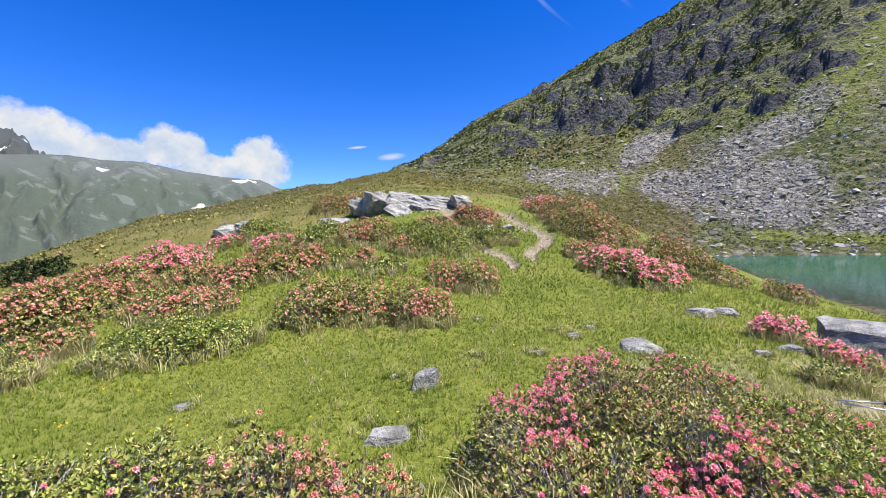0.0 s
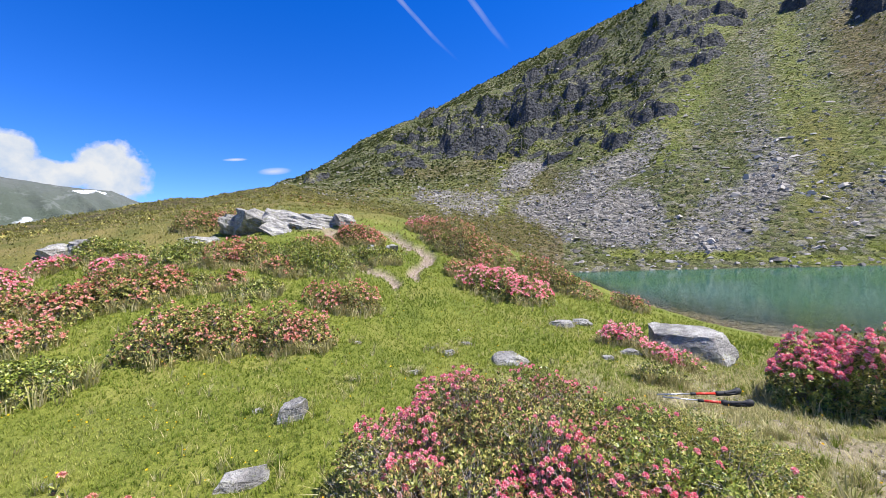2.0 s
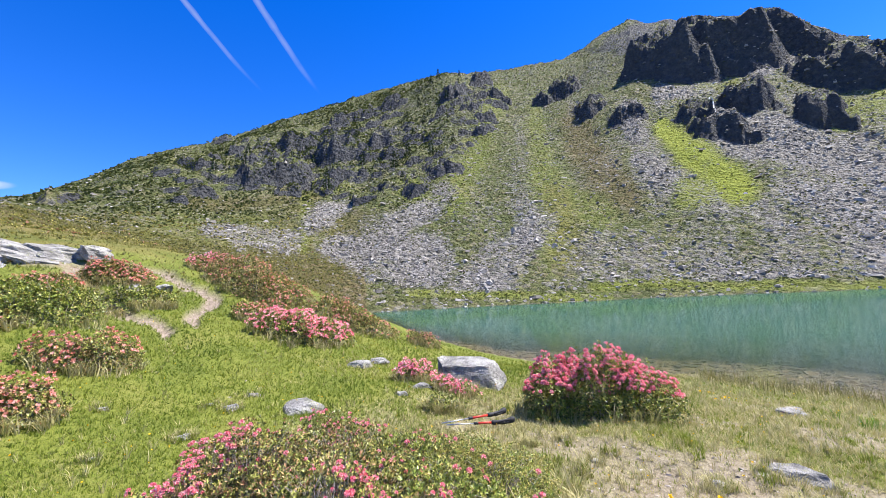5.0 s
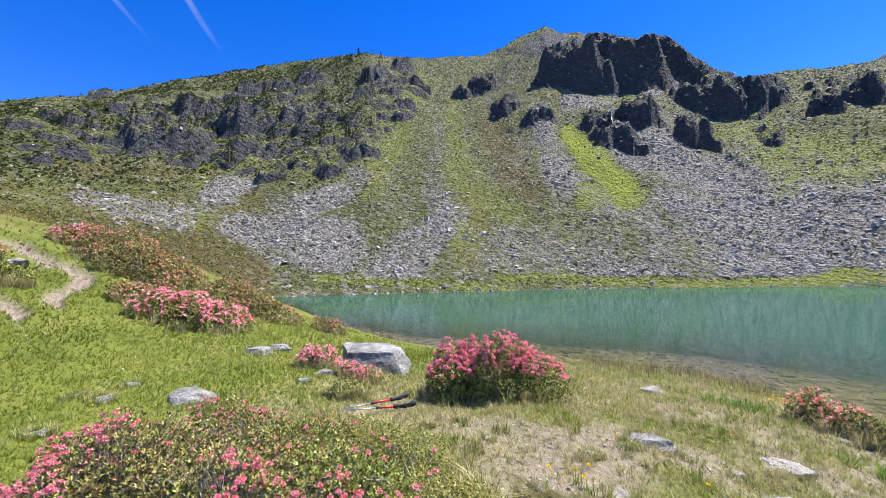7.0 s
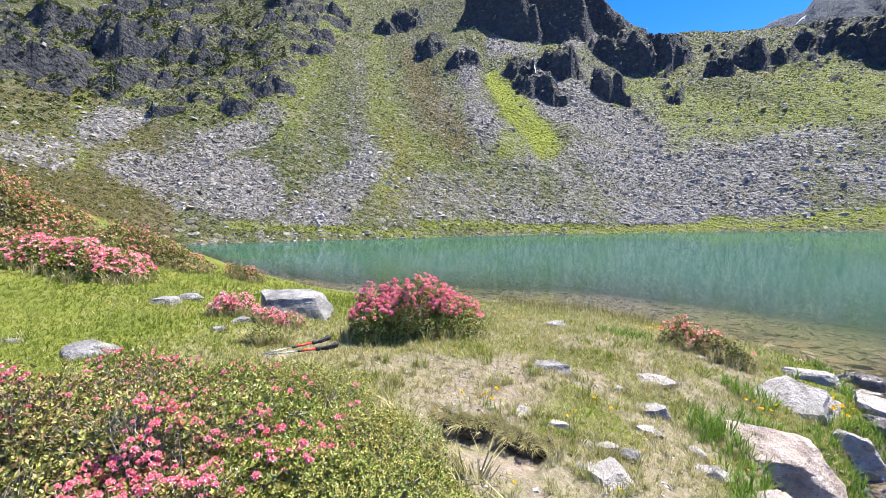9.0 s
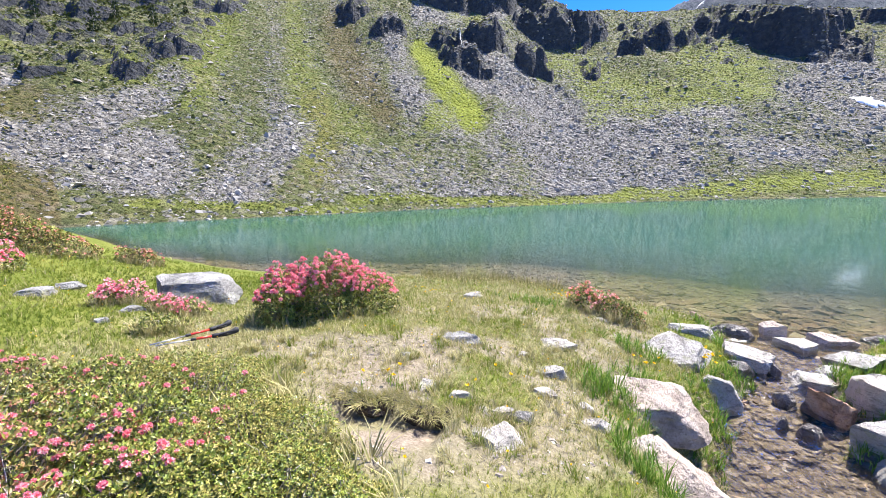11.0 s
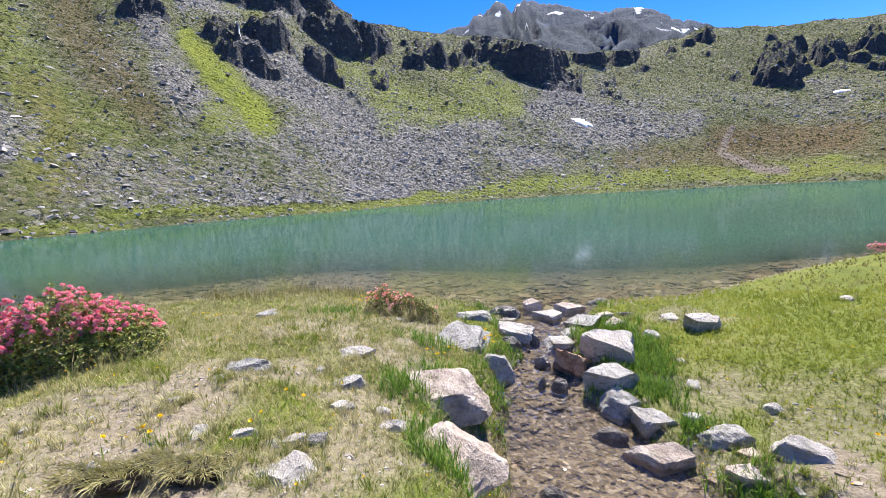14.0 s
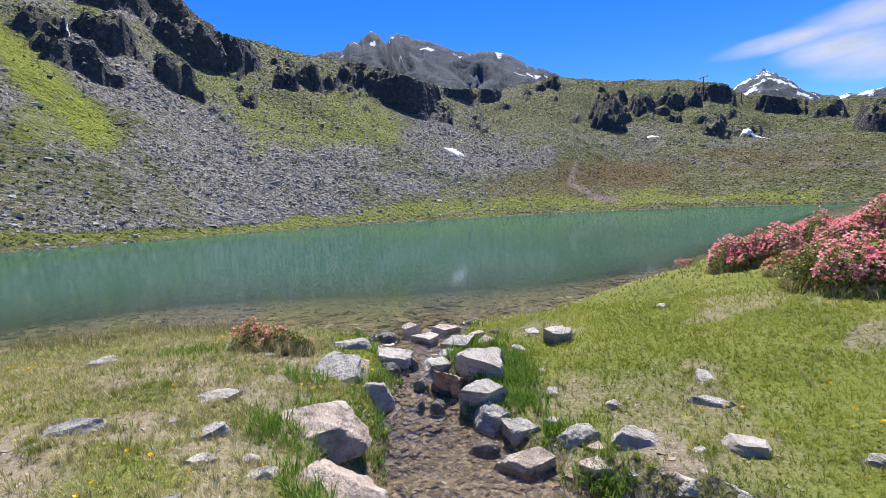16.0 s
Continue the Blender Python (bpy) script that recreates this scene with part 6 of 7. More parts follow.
x, y = field(52000, 1.3, 10.5, -47, 168, 1.0)
ok = open_ground(x, y)
x, y = x[ok], y[ok]
soil = cover_at(x, y, land_z(x, y, False))[4]
dry = dryness(x, y)
pickd = rng.uniform(0, 1, len(x))
keep = pickd > soil * 0.9
x, y, dry = x[keep], y[keep], dry[keep]
d, _ = brook_offset(x, y)
bank, patch = worn_bank(x, y)
lush = (x > 1.2) & (y < -0.9) & (d < 2.4) & (d * rng.uniform(0.7, 1.3, len(x)) < 2.0) & (fbm(x, y, 0.8, 3, 93) > -0.12) & ~((y < np.interp(x, BROOK_X, BROOK_Y)) & (x < 3.3))
isdry = ~lush & (rng.uniform(0, 1, len(x)) < dry) & ~((bank > 0.3) & (patch > 0.1))
green = ~lush & ~isdry
r = np.hypot(x, y)
shore = green & (y < -4.1)
green = green & ~shore
near_by = green & (r < 4.2)
green = green & ~near_by
grass("meadow_grass", "short green meadow grass", x[near_by], y[near_by], 0.026 + 0.003 * r[near_by], TUFT, GRASS, 1)
grass("meadow_grass_beyond", "short green meadow grass on the knoll", x[green], y[green], 0.03 + 0.003 * r[green], blade_tuft(7, 0.5, 21, 0.045, False), GRASS, 18)
grass("bank_turf", "short yellow-green turf beyond the brook", x[shore], y[shore], 0.024 + 0.0022 * r[shore], TUFT, BANK_TURF, 16)
grass("dry_grass", "dry straw-coloured grass tufts on the worn bank", x[isdry], y[isdry], 0.058 + 0.004 * r[isdry], TUFT_DRY, STRAW, 2)
grass("bank_grass", "lush green grass along the brook", x[lush], y[lush], 0.11 + 0 * r[lush], LONG, LUSH, 3)
# short turf between the tufts
x, y = field(105000, 1.5, 9.5, -47, 168, 1.15)
ok = open_ground(x, y)
x, y = x[ok], y[ok]
soil = cover_at(x, y, land_z(x, y, False))[4]
keep = rng.uniform(0, 1, len(x)) > soil
x, y = x[keep], y[keep]
w = rng.uniform(0, 1, len(x)) < dryness(x, y) * 0.8
b = ~w & (y < -4.1)
g_ = ~w & ~b
grass("short_turf", "short green turf", x[g_], y[g_], 0.022 + 0.0038 * np.hypot(x[g_], y[g_]), blade_tuft(5, 0.6, 8, 0.07, False), GRASS, 4)
grass("short_bank_turf", "short yellow-green turf beyond the brook", x[b], y[b], 0.028 + 0.003 * np.hypot(x[b], y[b]), blade_tuft(6, 0.7, 8, 0.08, False), BANK_TURF, 17)
grass("short_dry_turf", "short withered turf", x[w], y[w], 0.022 + 0.0036 * np.hypot(x[w], y[w]), blade_tuft(5, 0.8, 9, 0.06, False), STRAW, 5)
x, y = rng.uniform(1.4, 8.2, 40000), rng.uniform(-2.4, 4.6, 40000)
ok = open_ground(x, y)
x, y = x[ok], y[ok]
bank, patch = worn_bank(x, y)
soil = cover_at(x, y, land_z(x, y, False))[4]
keep = rng.uniform(0, 1, len(x)) < bank * np.where(patch < -0.06, 0.35, 0.95) * (1 - 0.6 * soil)
x, y = x[keep], y[keep]
grass("withered_turf", "short withered turf on the trodden bank", x, y, 0.032 + 0.003 * np.hypot(x, y), blade_tuft(8, 0.9, 12, 0.05, False), STRAW, 9)
# lush tufts that hug the stones of the brook
lx, ly = [], []
for px, py, spread, k in ((5.45, -4.3, 0.16, 90), (4.75, -4.15, 0.2, 170), (4.4, -4.0, 0.16, 130), (3.95, -3.75, 0.13, 80), (3.95, -1.0, 0.13, 70), (3.25, -1.35, 0.12, 80), (2.45, -1.6, 0.16, 110), (3.3, -3.6, 0.1, 60), (2.55, -3.45, 0.12, 80), (4.3, -1.35, 0.12, 60), (5.2, -1.5, 0.16, 70), (6.6, -0.4, 0.2, 70)):
    lx.append(px + rng.normal(0, spread, k))
    ly.append(py + rng.normal(0, spread, k))
x, y = np.concatenate(lx), np.concatenate(ly)
ok = open_ground(x, y, 0.6)
grass("lush_tufts", "thick bright green grass tufts beside the brook stones", x[ok], y[ok], 0.12 + 0 * x[ok], LONG, LUSH, 23)
# taller tufts on the trodden bank
cx, cy = rng.uniform(1.6, 7.5, 330), rng.uniform(-2.2, 3.6, 330)
k = rng.integers(0, 330, 2600)
x, y = cx[k] + rng.normal(0, 0.05, 2600), cy[k] + rng.normal(0, 0.05, 2600)
bank, patch = worn_bank(x, y)
ok = open_ground(x, y) & (bank > 0.3)
x, y, k = x[ok], y[ok], k[ok]
w = k % 5 < 3
grass("bank_tufts", "tall green grass tufts on the trodden bank", x[~w], y[~w], 0.075 + 0 * x[~w], LONG, GRASS, 19)
grass("bank_straw_tufts", "tall straw-coloured grass tufts on the trodden bank", x[w], y[w], 0.075 + 0 * x[w], TUFT_DRY, STRAW, 20)
# tufts at the feet of the bushes
mo = np.array([m[:6] for m in ALL_MOUNDS])
k = rng.integers(0, len(mo), 9500)
th = rng.uniform(0, 2 * np.pi, 9500)
q = rng.uniform(0.75, 1.2, 9500)
x = mo[k, 0] + np.cos(th) * q * np.minimum(mo[k, 2], mo[k, 3] * 1.2)
y = mo[k, 1] + np.sin(th) * q * np.minimum(mo[k, 2], mo[k, 3] * 1.2)
ok = open_ground(x, y, 0.7)
grass("straw_tufts", "withered grass round the feet of the bushes", x[ok], y[ok], 0.15 + 0 * x[ok], TUFT_DRY, STRAW, 6)
# tufts against the stones
st = np.array([q for q in STONE_SPOTS if math.hypot(q[0], q[1]) < 9])
k = np.repeat(np.arange(len(st)), 34)
th = rng.uniform(0, 2 * np.pi, len(k))
q = rng.uniform(0.46, 0.75, len(k))
x, y = st[k, 0] + np.cos(th) * q * st[k, 2], st[k, 1] + np.sin(th) * q * (st[k, 2] + st[k, 3]) / 2
ok = open_ground(x, y, 0.6)
x, y = x[ok], y[ok]
w = rng.uniform(0, 1, len(x)) < 0.3 + dryness(x, y)
grass("stone_side_grass", "short grass growing against the stones", x[~w], y[~w], 0.065 + 0 * x[~w], TUFT, GRASS, 14)
grass("stone_side_dry_grass", "withered grass growing against the stones", x[w], y[w], 0.07 + 0 * x[w], TUFT_DRY, STRAW, 15)
# the hill and the flats farther off
x, y = field(34000, 9.5, 60, -47, 36, 0.9)
x2, y2 = field(7000, 9.5, 30, 138, 170, 1.0)
x, y = np.concatenate([x, x2]), np.concatenate([y, y2])
ok = open_ground(x, y)
x, y = x[ok], y[ok]
r = np.hypot(x, y)
half = rng.uniform(0, 1, len(x)) < 0.35
grass("hill_grass", "rough grass on the hillside", x[~half], y[~half], 0.02 + 0.0045 * r[~half], TUFT_FAR, OLIVE_GRASS, 7)
grass("hill_dry_grass", "dry rough grass on the hillside", x[half], y[half], 0.02 + 0.004 * r[half], TUFT_FAR, OLIVE_GRASS, 8)

# heath clumps over the hillside
CLUMP = rosette(8, 0.6, 31)
x, y = field(11000, 9, 75, -47, 37, 0.9)
ok = open_ground(x, y)
x, y = x[ok], y[ok]
z = land_z(x, y)
keep = fbm(x, y, 4, 3, 88) + 0.15 * rng.normal(size=len(x)) > 0.0
x, y, z = x[keep], y[keep], z[keep]
N = np.stack([rng.normal(0, 0.3, len(x)), rng.normal(0, 0.3, len(x)), np.ones(len(x))], 1)
sz = (0.05 + 0.0032 * np.hypot(x, y)) * rng.uniform(0.5, 1.3, len(x))
red = rng.uniform(0, 1, len(x)) < 0.25
for nm, lab, mk, mt in (("hill_heath", "low green heath on the hillside", ~red, SHRUB), ("hill_heath_reddish", "low reddish heath on the hillside", red, LEAF_DRY)):
    v, f = scatter(*CLUMP, np.stack([x, y, z], 1)[mk], N[mk], sz[mk], rng)
    tagged(new(nm, mesh_of(nm, v, f, mt)), lab, "heath", kind="stuff")

# small yellow flowers in the meadow
x, y = field(900, 1.8, 9, -46, 168, 1.2)
ok = open_ground(x, y)
x, y = x[ok], y[ok]
DAISY = rosette(6, 0.75, 41)
P = np.stack([x, y, land_z(x, y) + 0.07 + 0.03 * rng.uniform(size=len(x))], 1)
v, f = scatter(*DAISY, P, np.stack([rng.normal(0, 0.3, len(x)), rng.normal(0, 0.3, len(x)), np.ones(len(x))], 1), 0.013 * rng.uniform(0.6, 1.3, len(x)), rng)
tagged(new("yellow_flowers", mesh_of("yellow_flowers", v, f, YELLOW)), "small yellow flowers scattered in the meadow", "flowers", kind="stuff")

# larger yellow flowers in clumps by the water
for px, py, k, spread in ((7.05, -0.85, 16, 0.14), (5.35, -2.3, 14, 0.1), (4.75, -1.55, 7, 0.12), (6.9, 1.35, 7, 0.12), (3.3, -0.1, 4, 0.12), (2.9, 0.55, 4, 0.15), (1.0, -5.2, 9, 0.5), (2.3, -4.6, 4, 0.15)):
    x, y = px + rng.normal(0, spread, k), py + rng.normal(0, spread, k)
    P = np.stack([x, y, land_z(x, y) + 0.1 + 0.04 * rng.uniform(size=k)], 1)
    v, f = scatter(*DAISY, P, np.stack([rng.normal(0, 0.3, k), rng.normal(0, 0.3, k), np.ones(k)], 1), 0.028 * rng.uniform(0.7, 1.2, k), rng)
    clump = thing("yellow_flower_clump", "clump of yellow flowers on thin stalks in the grass", "flowers", "yellow flower clumps", (px, py, float(land_z(px, py))))
    root_off = np.array([px, py, float(land_z(px, py))])
    tagged(part("petals", mesh_of("petals", v - root_off, f, YELLOW), clump), kind="stuff")
    v, f = scatter(*blade_tuft(2, 0.1, 61, 0.025), np.stack([x, y, land_z(x, y)], 1), np.tile([0, 0, 1.0], (k, 1)), np.full(k, 0.11), rng)
    tagged(part("stalks", mesh_of("stalks", v - root_off, f, LUSH), clump), kind="stuff")

# tall seeding stalks along the shore
az = np.radians(rng.uniform(66, 96, 420))
rs = lake_near(np.degrees(az)) - 0.12 - rng.gamma(1.3, 0.22, 420)
x, y = rs * np.sin(az), rs * np.cos(az)
keep = fbm(x, y, 0.7, 3, 98) > -0.02
grass("shore_stalks", "tall thin grass stalks along the lake shore", x[keep], y[keep], 0.22 + 0 * x[keep], blade_tuft(6, 0.35, 62, 0.013), LONG_GRASS, 22)

# clods of turf that hang over the small hollow
for k, (px, py) in enumerate(((2.80, 0.16), (2.76, 0.34), (2.81, 0.5), (2.75, 0.66), (2.79, 0.85))):
    v, f = broken_rock(700 + k, "round", False)
    clod = thing("turf_clod", "overhanging clod of turf with withered grass", "turf", "turf clods", (px, py, float(land_z(px + 0.1, py))))
    part("earth", mesh_of("earth", v * np.array([0.2, 0.22, 0.13]) - np.array([0, 0, 0.05]), f, EARTH), clod, "dark root-bound earth")
    q = rng.uniform(-0.1, 0.1, (46, 2))
    P = np.concatenate([q - np.array([0.03, 0]), np.full((46, 1), 0.0)], 1)
    v, f = scatter(*TUFT_DRY, P, np.stack([np.full(46, -0.9), rng.normal(0, 0.4, 46), np.full(46, 0.6)], 1), 0.085 * rng.uniform(0.6, 1.2, 46), rng)
    tagged(part("withered_grass", mesh_of("withered_grass", v, f, STRAW), clod), kind="stuff")

# ---------------- pebbles, shore slabs, scree ----------------
def strew(name, label, x, y, z, sizes, material, seed, flat=1.0, category="stones"):
    g = np.random.default_rng(seed)
    vs, fs, n = [], [], 0
    kind = g.integers(0, 4, len(x))
    for k in range(4):
        mk = kind == k
        if not mk.any():
            continue
        tv, tf = lump_template(50 + k + seed)
        N = np.stack([g.normal(0, 0.3 / flat, mk.sum()), g.normal(0, 0.3 / flat, mk.sum()), np.ones(mk.sum())], 1)
        s3 = sizes[mk][:, None] * np.stack([g.uniform(0.7, 1.4, mk.sum()), g.uniform(0.7, 1.3, mk.sum()), g.uniform(0.5, 1.1, mk.sum()) / flat], 1)
        v, f = scatter(tv, tf, np.stack([x[mk], y[mk], z[mk]], 1), N, s3, g)
        vs.append(v), fs.append(f + n)
        n += len(v)
    return tagged(new(name, mesh_of(name, np.concatenate(vs), np.concatenate(fs), material)), label, category, kind="stuff")


BEDSTONE = island_material("brown wet shore stones", [(0.0, (0.06, 0.043, 0.028)), (0.5, (0.19, 0.14, 0.092)), (0.85, (0.29, 0.2, 0.125)), (1.0, (0.4, 0.34, 0.26))], 0.5, 0, 0.4)
SHORE_SLAB = island_material("dark brown slabs", [(0.0, (0.05, 0.032, 0.02)), (0.5, (0.135, 0.09, 0.058)), (0.85, (0.22, 0.14, 0.085)), (1.0, (0.32, 0.25, 0.18))], 0.5, 0, 0.4)
PEBBLE = island_material("pale pebbles", [(0.0, (0.15, 0.125, 0.1)), (0.5, (0.3, 0.255, 0.21)), (1.0, (0.5, 0.45, 0.39))], 0.85, 0, 0.2)
az = np.radians(rng.uniform(40, 156, 6500))
rs = lake_near(np.degrees(az)) + rng.gamma(1.5, 1.9, 6500) - 0.1
x, y = rs * np.sin(az), rs * np.cos(az)
strew("shore_slabs", "flat brown stones under the clear water at the lake's edge", x, y, np.minimum(land_z(x, y), LAKE - 0.05) - 0.01, 0.07 + 0.28 * rng.uniform(0, 1, 6500) ** 2.5, SHORE_SLAB, 1, 2.4)
x = rng.uniform(1.3, 6.6, 7500)
cy, cw = np.interp(x, BROOK_X, BROOK_Y), np.interp(x, BROOK_X, BROOK_W)
y = cy + cw * rng.uniform(-1.15, 1.15, 7500)
z = land_z(x, y) - 0.015
strew("brook_pebbles", "small brown stones on the bed of the brook", x, y, z, 0.012 + 0.075 * rng.uniform(0, 1, 7500) ** 4, BEDSTONE, 2, 1.8)
x, y = field(12000, 1.6, 7, 20, 168, 1.0)
soil = cover_at(x, y, land_z(x, y, False))[4]
ok = open_ground(x, y) & (rng.uniform(0, 1, 12000) < soil + 0.03)
x, y = x[ok], y[ok]
strew("gravel", "pale gravel on the bare worn ground", x, y, land_z(x, y) - 0.002, 0.008 + 0.045 * rng.uniform(0, 1, len(x)) ** 5, PEBBLE, 3, 1.5)

x = rng.uniform(1.9, 5.8, 420)
cy, cw = np.interp(x, BROOK_X, BROOK_Y), np.interp(x, BROOK_X, BROOK_W)
side = np.where(rng.uniform(size=420) < 0.5, -1, 1)
y = cy + cw * side * rng.uniform(0.75, 1.7, 420)
strew("brook_rubble", "small brown stones along the edges of the brook", x, y, land_z(x, y) - 0.006, 0.02 + 0.07 * rng.uniform(0, 1, 420) ** 2.5, BEDSTONE, 7, 1.5)

# scree on the slopes
n = 280000
az = rng.uniform(-2, 166, n)
foot, top = np.interp(az, AZ_F, FOOT), np.interp(az, AZ_R, CREST_R)
rr = foot + 1.0 + (top - foot - 1) * rng.uniform(0, 1, n) ** 1.25
x, y = rr * np.sin(np.radians(az)), rr * np.cos(np.radians(az))
z, cov = slope_z(x, y)
acc = rng.uniform(0, 1, n) < np.clip(cov[1] ** 1.3 + 0.35 * fbm(x, y, 7, 4, 61) * (cov[1] > 0.1), 0, 1) * 0.52 * (1 - cov[0]) + 0.03
x, y, z, rr = x[acc], y[acc], z[acc], rr[acc]
size = (0.12 + 0.0018 * rr) * np.exp(rng.normal(0, 0.55, len(x)))
strew("scree", "grey scree stones covering the slopes", x, y, z, np.clip(size, 0.1, 1.1), SCREE, 4, 1.25, "scree")
# stones along the far shore
az = rng.uniform(38, 160, 420)
rr = np.interp(az, AZ_F, FOOT) + rng.normal(0.6, 0.8, 420)
x, y = rr * np.sin(np.radians(az)), rr * np.cos(np.radians(az))
strew("far_shore_stones", "grey stones along the far shore", x, y, np.maximum(land_z(x, y), LAKE), 0.12 + 0.5 * rng.uniform(0, 1, 420) ** 4, SCREE, 5, 1.2)

# dwarf shrubs on the slopes
n = 120000
az = rng.uniform(-3, 166, n)
foot, top = np.interp(az, AZ_F, FOOT), np.interp(az, AZ_R, CREST_R)
rr = foot + 1.5 + (top - foot) * rng.uniform(0, 1, n) ** 1.2
x, y = rr * np.sin(np.radians(az)), rr * np.cos(np.radians(az))
z, cov = slope_z(x, y)
acc = rng.uniform(0, 1, n) < np.clip(0.8 + 1.2 * fbm(x, y, 9, 4, 63) - 0.6 * cov[1] - 0.5 * cov[2] - 0.4 * cov[0], 0.02, 0.9) * 0.5 * (1 - 0.45 * smooth(100, 125, az))
x, y, z, rr = x[acc], y[acc], z[acc], rr[acc]
N = np.stack([rng.normal(0, 0.3, len(x)), rng.normal(0, 0.3, len(x)), np.ones(len(x))], 1)
sz = (0.09 + 0.0015 * rr) * rng.uniform(0.4, 1.5, len(x))
v, f = scatter(*rosette(4, 0.95, 33), np.stack([x, y, z], 1), N, sz, rng)
tagged(new("slope_shrubs", mesh_of("slope_shrubs", v, f, SLOPE_SHRUB)), "dwarf shrubs dotted over the slopes", "shrubs", kind="stuff")


# darker bushes on the hillside under and between the crags
n = 90000
az = rng.uniform(-3, 58, n)
foot, top = np.interp(az, AZ_F, FOOT), np.interp(az, AZ_R, CREST_R)
rr = foot + 8 + (top - foot - 8) * rng.uniform(0, 1, n)
x, y = rr * np.sin(np.radians(az)), rr * np.cos(np.radians(az))
z, cov = slope_z(x, y)
el = np.degrees(np.arctan2(z - EYE, rr))
acc = rng.uniform(0, 1, n) < np.clip(0.3 + 1.3 * fbm(x, y, 14, 4, 67), 0, 1) * smooth(8.0, 12.5, el) * smooth(50, 44, az) * (1 - cov[1]) * 0.62
x, y, z, rr = x[acc], y[acc], z[acc], rr[acc]
N = np.stack([rng.normal(0, 0.3, len(x)), rng.normal(0, 0.3, len(x)), np.ones(len(x))], 1)
v, f = scatter(*rosette(5, 0.9, 35), np.stack([x, y, z], 1), N, (0.18 + 0.0024 * rr) * rng.uniform(0.4, 1.4, len(x)), rng)
HILL_SHRUB = island_material("dark hill shrub leaves", [(0.0, (0.045, 0.06, 0.018)), (0.6, (0.085, 0.105, 0.03)), (1.0, (0.14, 0.155, 0.045))], 0.7, 0.2, 0.2)
tagged(new("hill_shrubs", mesh_of("hill_shrubs", v, f, HILL_SHRUB)), "dark low bushes between the crags", "shrubs", kind="stuff")


# ---------------- small conifers on the crags ----------------
def conifer():
    g = np.random.default_rng(77)
    root = thing("conifer_tree", "small dark stone pine on a crag", "tree", "stone pines")
    tv, tf = tube([(0, 0, -0.3), (0.03, 0, 2.0), (0, 0.02, 4.6)], [0.14, 0.09, 0.02], 6)
    part("trunk", mesh_of("trunk", tv, tf, TWIG), root)
    k = 150
    u = g.uniform(0.06, 1, k)
    th = g.uniform(0, 2 * np.pi, k)
    rad = (1 - u) ** 0.8 * 1.15 * g.uniform(0.35, 1.1, k) + 0.06
    P = np.stack([rad * np.cos(th), rad * np.sin(th), u * 4.9 - 0.15 * rad], 1)
    N = np.stack([np.cos(th), np.sin(th), np.full(k, 0.35)], 1)
    v, f = scatter(*rosette(6, 0.4, 34), P, N, 0.5 * g.uniform(0.6, 1.2, k) * (1.15 - 0.6 * u), g)
    part("crown", mesh_of("crown", v, f, NEEDLE), root)
    return root


first = conifer()
g = np.random.default_rng(19)
spots = []
while len(spots) < 40:
    a, rr = g.uniform(8, 56), g.uniform(95, 190)
    px, py = rr * math.sin(radians(a)), rr * math.cos(radians(a))
    zz, cov = slope_z(np.array([px]), np.array([py]))
    if cov[0][0] > 0.1 and a < 52:
        spots.append((px, py, float(zz[0]), g.uniform(0.25, 0.85), g.uniform(0, 360)))
for k, (px, py, zz, sc, tw) in enumerate(spots):
    m = pose(px, py, zz, 0, 0, tw) @ Matrix.Scale(sc, 4)
    if k == 0:
        first.matrix_basis = m
    else:
        c = copy_thing(first, pose(px, py, zz, 0, 0, tw))
        c.scale = (sc, sc, sc)

# a dark pine shrub on the hill
pine = bush("dark dwarf pine shrub on the hillside", [(-6.75, 8.0, 0.42, 0.32, 0.32, -40), (-6.4, 8.25, 0.3, 0.26, 0.26, -40)], 0.06, NEEDLE, None, 0, seed=55, twigs=0.05, name="dwarf_pine", template=ROS5)


# ---------------- snow, far path, lift pylons ----------------
def snow_material():
    m, t, b = nodes_of("old snow")
    link(t, mix(t, noise_of(t, 1.5, 5), (0.86, 0.88, 0.9), (0.7, 0.72, 0.74)), b, "Base Color")
    b.inputs["Roughness"].default_value = 0.6
    b.inputs["Subsurface Weight"].default_value = 0.0
    link(t, bump(t, noise_of(t, 2.0, 4), 0.4, 0.2), b, "Normal")
    return m


SNOW = snow_material()


def snow_patch(label, a, rr, w, d, seed):
    """A thin sheet of old snow that follows the slope, ragged at its edge."""
    g = np.random.default_rng(seed)
    th = np.linspace(0, 2 * np.pi, 28, endpoint=False)
    edge = 1 + 0.3 * np.sin(2 * th + seed) + 0.2 * g.normal(size=28)
    cx, cy = rr * math.sin(radians(a)), rr * math.cos(radians(a))
    ux, uy = math.cos(radians(a)), -math.sin(radians(a))
    V = []
    for s, lift in ((0.0, 0.45), (0.5, 0.4), (0.85, 0.3), (1.0, -0.25)):
        lx, ly = np.cos(th) * w * s * edge, np.sin(th) * d * s * edge
        X, Y = cx + lx * ux + ly * uy, cy + lx * uy - ly * ux
        V.append(np.stack([X, Y, slope_z(X, Y)[0] + lift], 1))
    V = np.concatenate(V)
    i, j = np.meshgrid(np.arange(3), np.arange(28), indexing="ij")
    q = np.stack([i * 28 + j, (i + 1) * 28 + j, (i + 1) * 28 + (j + 1) % 28, i * 28 + (j + 1) % 28], 2).reshape(-1, 4)
    o = np.array([cx, cy, 0])
    ob = new("snow_patch", mesh_of("snow_patch", V - o, q, SNOW, True))
    ob.location = o
    return tagged(ob, label, "snow", "snow patches")


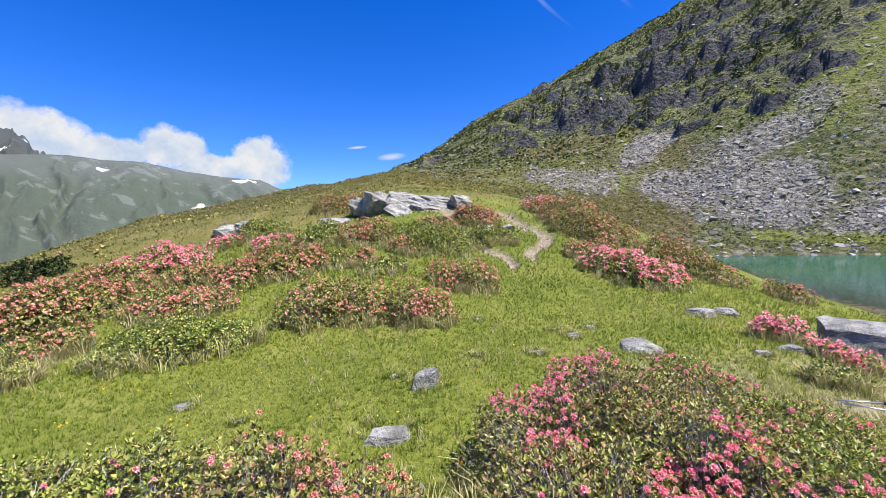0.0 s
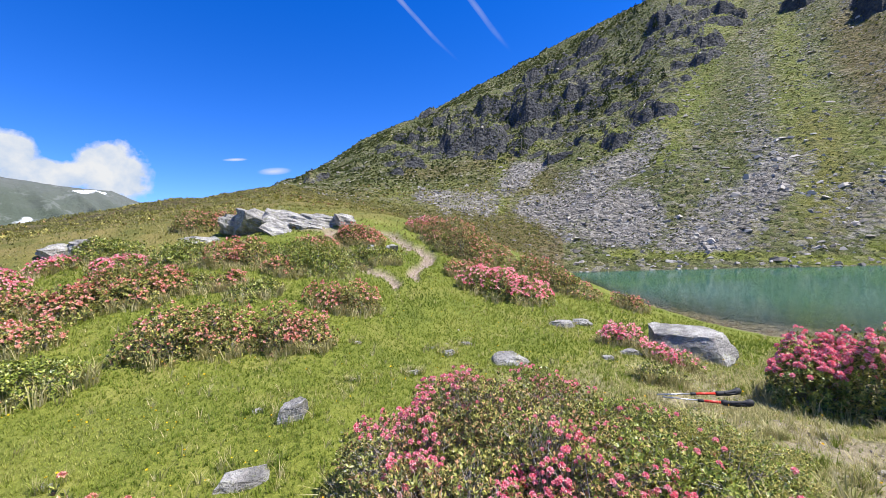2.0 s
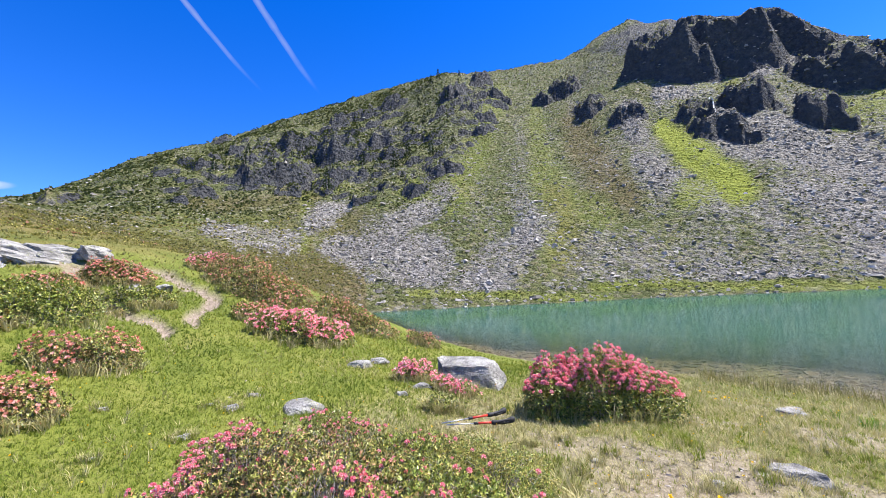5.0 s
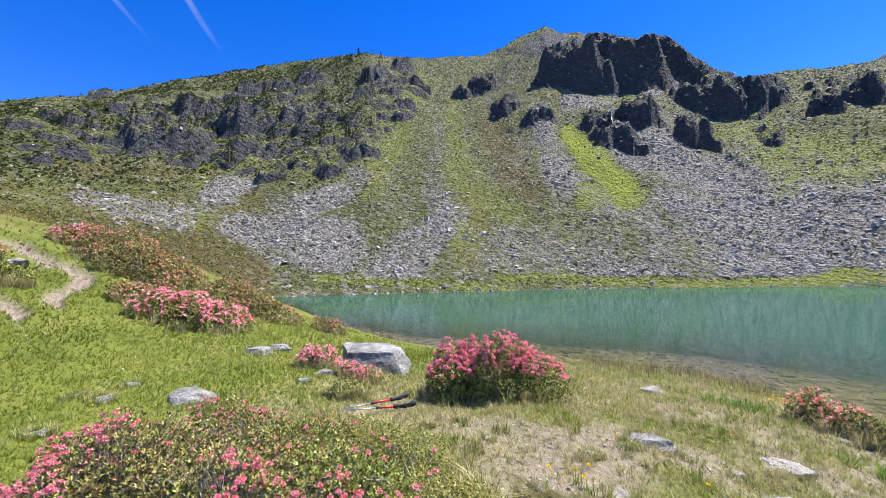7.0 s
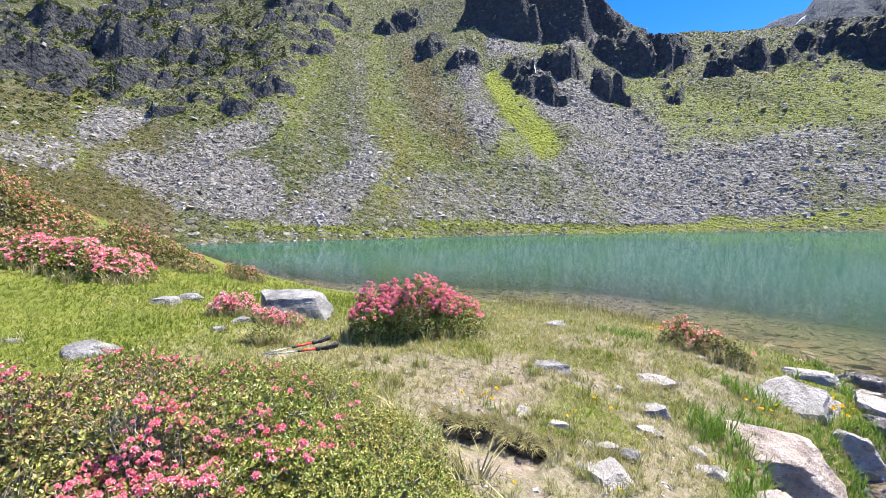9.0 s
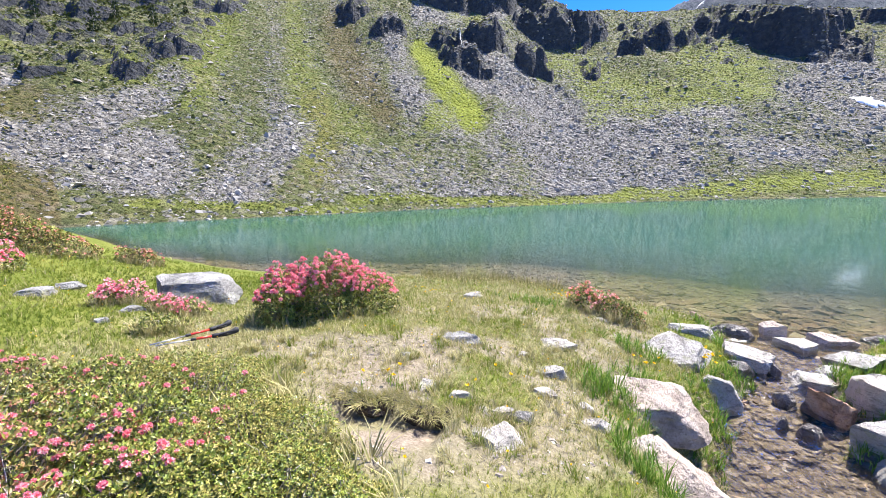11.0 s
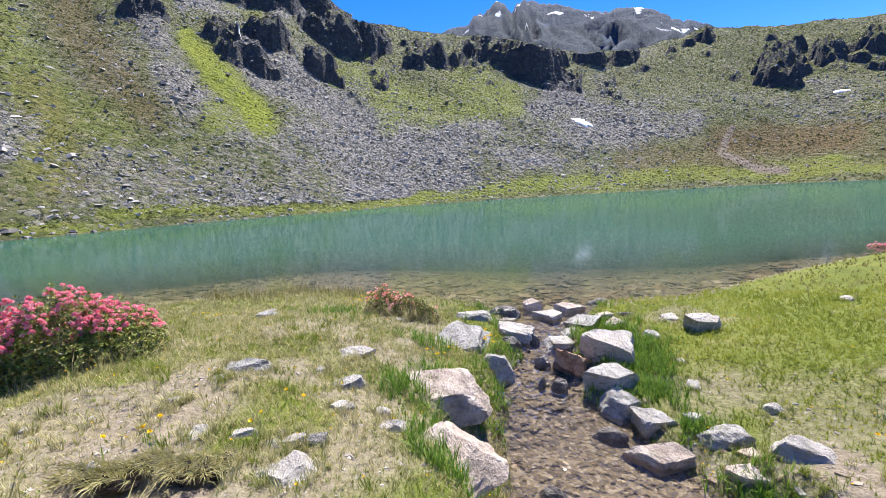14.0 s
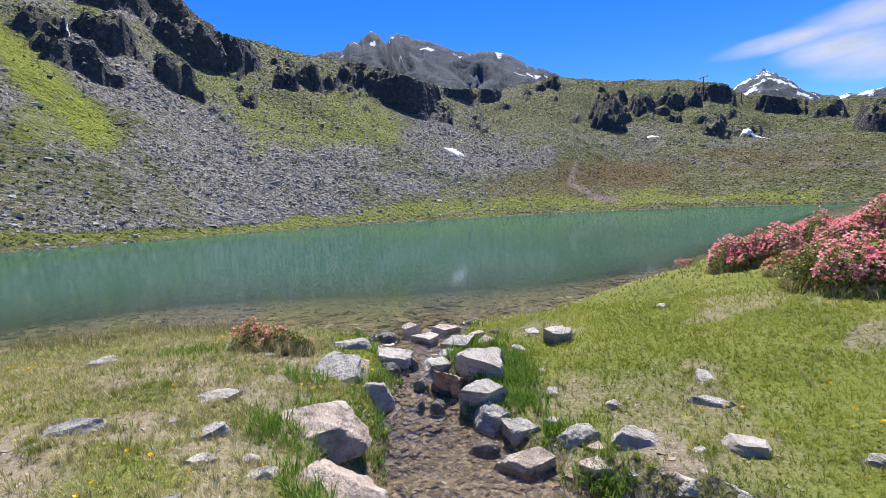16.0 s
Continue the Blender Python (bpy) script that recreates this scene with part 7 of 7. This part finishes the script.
def slope_range(a, el):
    """Distance at which the slope is seen at an elevation, along a bearing."""
    s = np.arange(float(np.interp(a, AZ_F, FOOT)) + 2, float(np.interp(a, AZ_R, CREST_R)), 1.0)
    z, _ = slope_z(s * math.sin(radians(a)), s * math.cos(radians(a)))
    e = np.degrees(np.arctan2(z - EYE, s))
    hit = np.nonzero(e >= el)[0]
    return float(s[hit[0]]) if len(hit) else float(s[-1])


snow_patch("small patch of old snow on grey scree", 121.95, slope_range(121.95, 7.2), 2.2, 2.2, 1)
snow_patch("long patch of old snow on a grassy slope", 156.1, slope_range(156.1, 6.1), 3.6, 1.6, 2)
snow_patch("narrow patch of old snow below a crag", 146.2, slope_range(146.2, 7.2), 1.7, 1.0, 3)

STEEL = plain_material("dull grey steel", (0.2, 0.21, 0.22), 0.6, 0.5)
for a in (151.35, 154.9):
    rr = 262.0
    px, py = rr * math.sin(radians(a)), rr * math.cos(radians(a))
    zz = float(slope_z(np.array([px]), np.array([py]))[0][0])
    pyl = thing("lift_pylon", "grey steel ski lift pylon on the skyline", "pylon", "lift pylons", (px, py, zz))
    part("mast", mesh_of("mast", *tube([(0, 0, -1), (0, 0, 5.2)], [0.3, 0.2], 8), STEEL), pyl)
    part("crossarm", mesh_of("crossarm", *tube([(-2.2, 0.5, 5.2), (2.2, -0.5, 5.2)], [0.16, 0.16], 6), STEEL), pyl)
    for s in (-1, 1):
        part("sheave", mesh_of("sheave", *tube([(s * 2.1 - 0.5, s * -0.5, 4.9), (s * 2.1 + 0.5, s * -0.5, 4.9)], [0.2, 0.2], 6), STEEL), pyl)


# ---------------- a thin waterfall between the crags ----------------
def waterfall():
    m, t, b = nodes_of("white falling water")
    link(t, mix(t, noise_of(t, 3.0, 4), (0.6, 0.63, 0.65), (0.35, 0.37, 0.39)), b, "Base Color")
    b.inputs["Roughness"].default_value = 0.5
    a = np.linspace(80.2, 81.0, 12)
    el = np.linspace(19.4, 16.9, 12)
    V = []
    for k in range(12):
        rr = slope_range(a[k], el[k])
        for s in (-1, 1):
            q = a[k] + s * (0.06 + 0.03 * math.sin(k * 1.7))
            x, y = rr * math.sin(radians(q)), rr * math.cos(radians(q))
            V.append((x, y, float(slope_z(np.array([x]), np.array([y]))[0][0]) + 0.25))
    f = [(2 * k, 2 * k + 1, 2 * k + 3, 2 * k + 2) for k in range(11)]
    return tagged(new("waterfall", mesh_of("waterfall", np.array(V), np.array(f), m, True)), "thin white waterfall between dark crags", "waterfall", kind="structure")


waterfall()
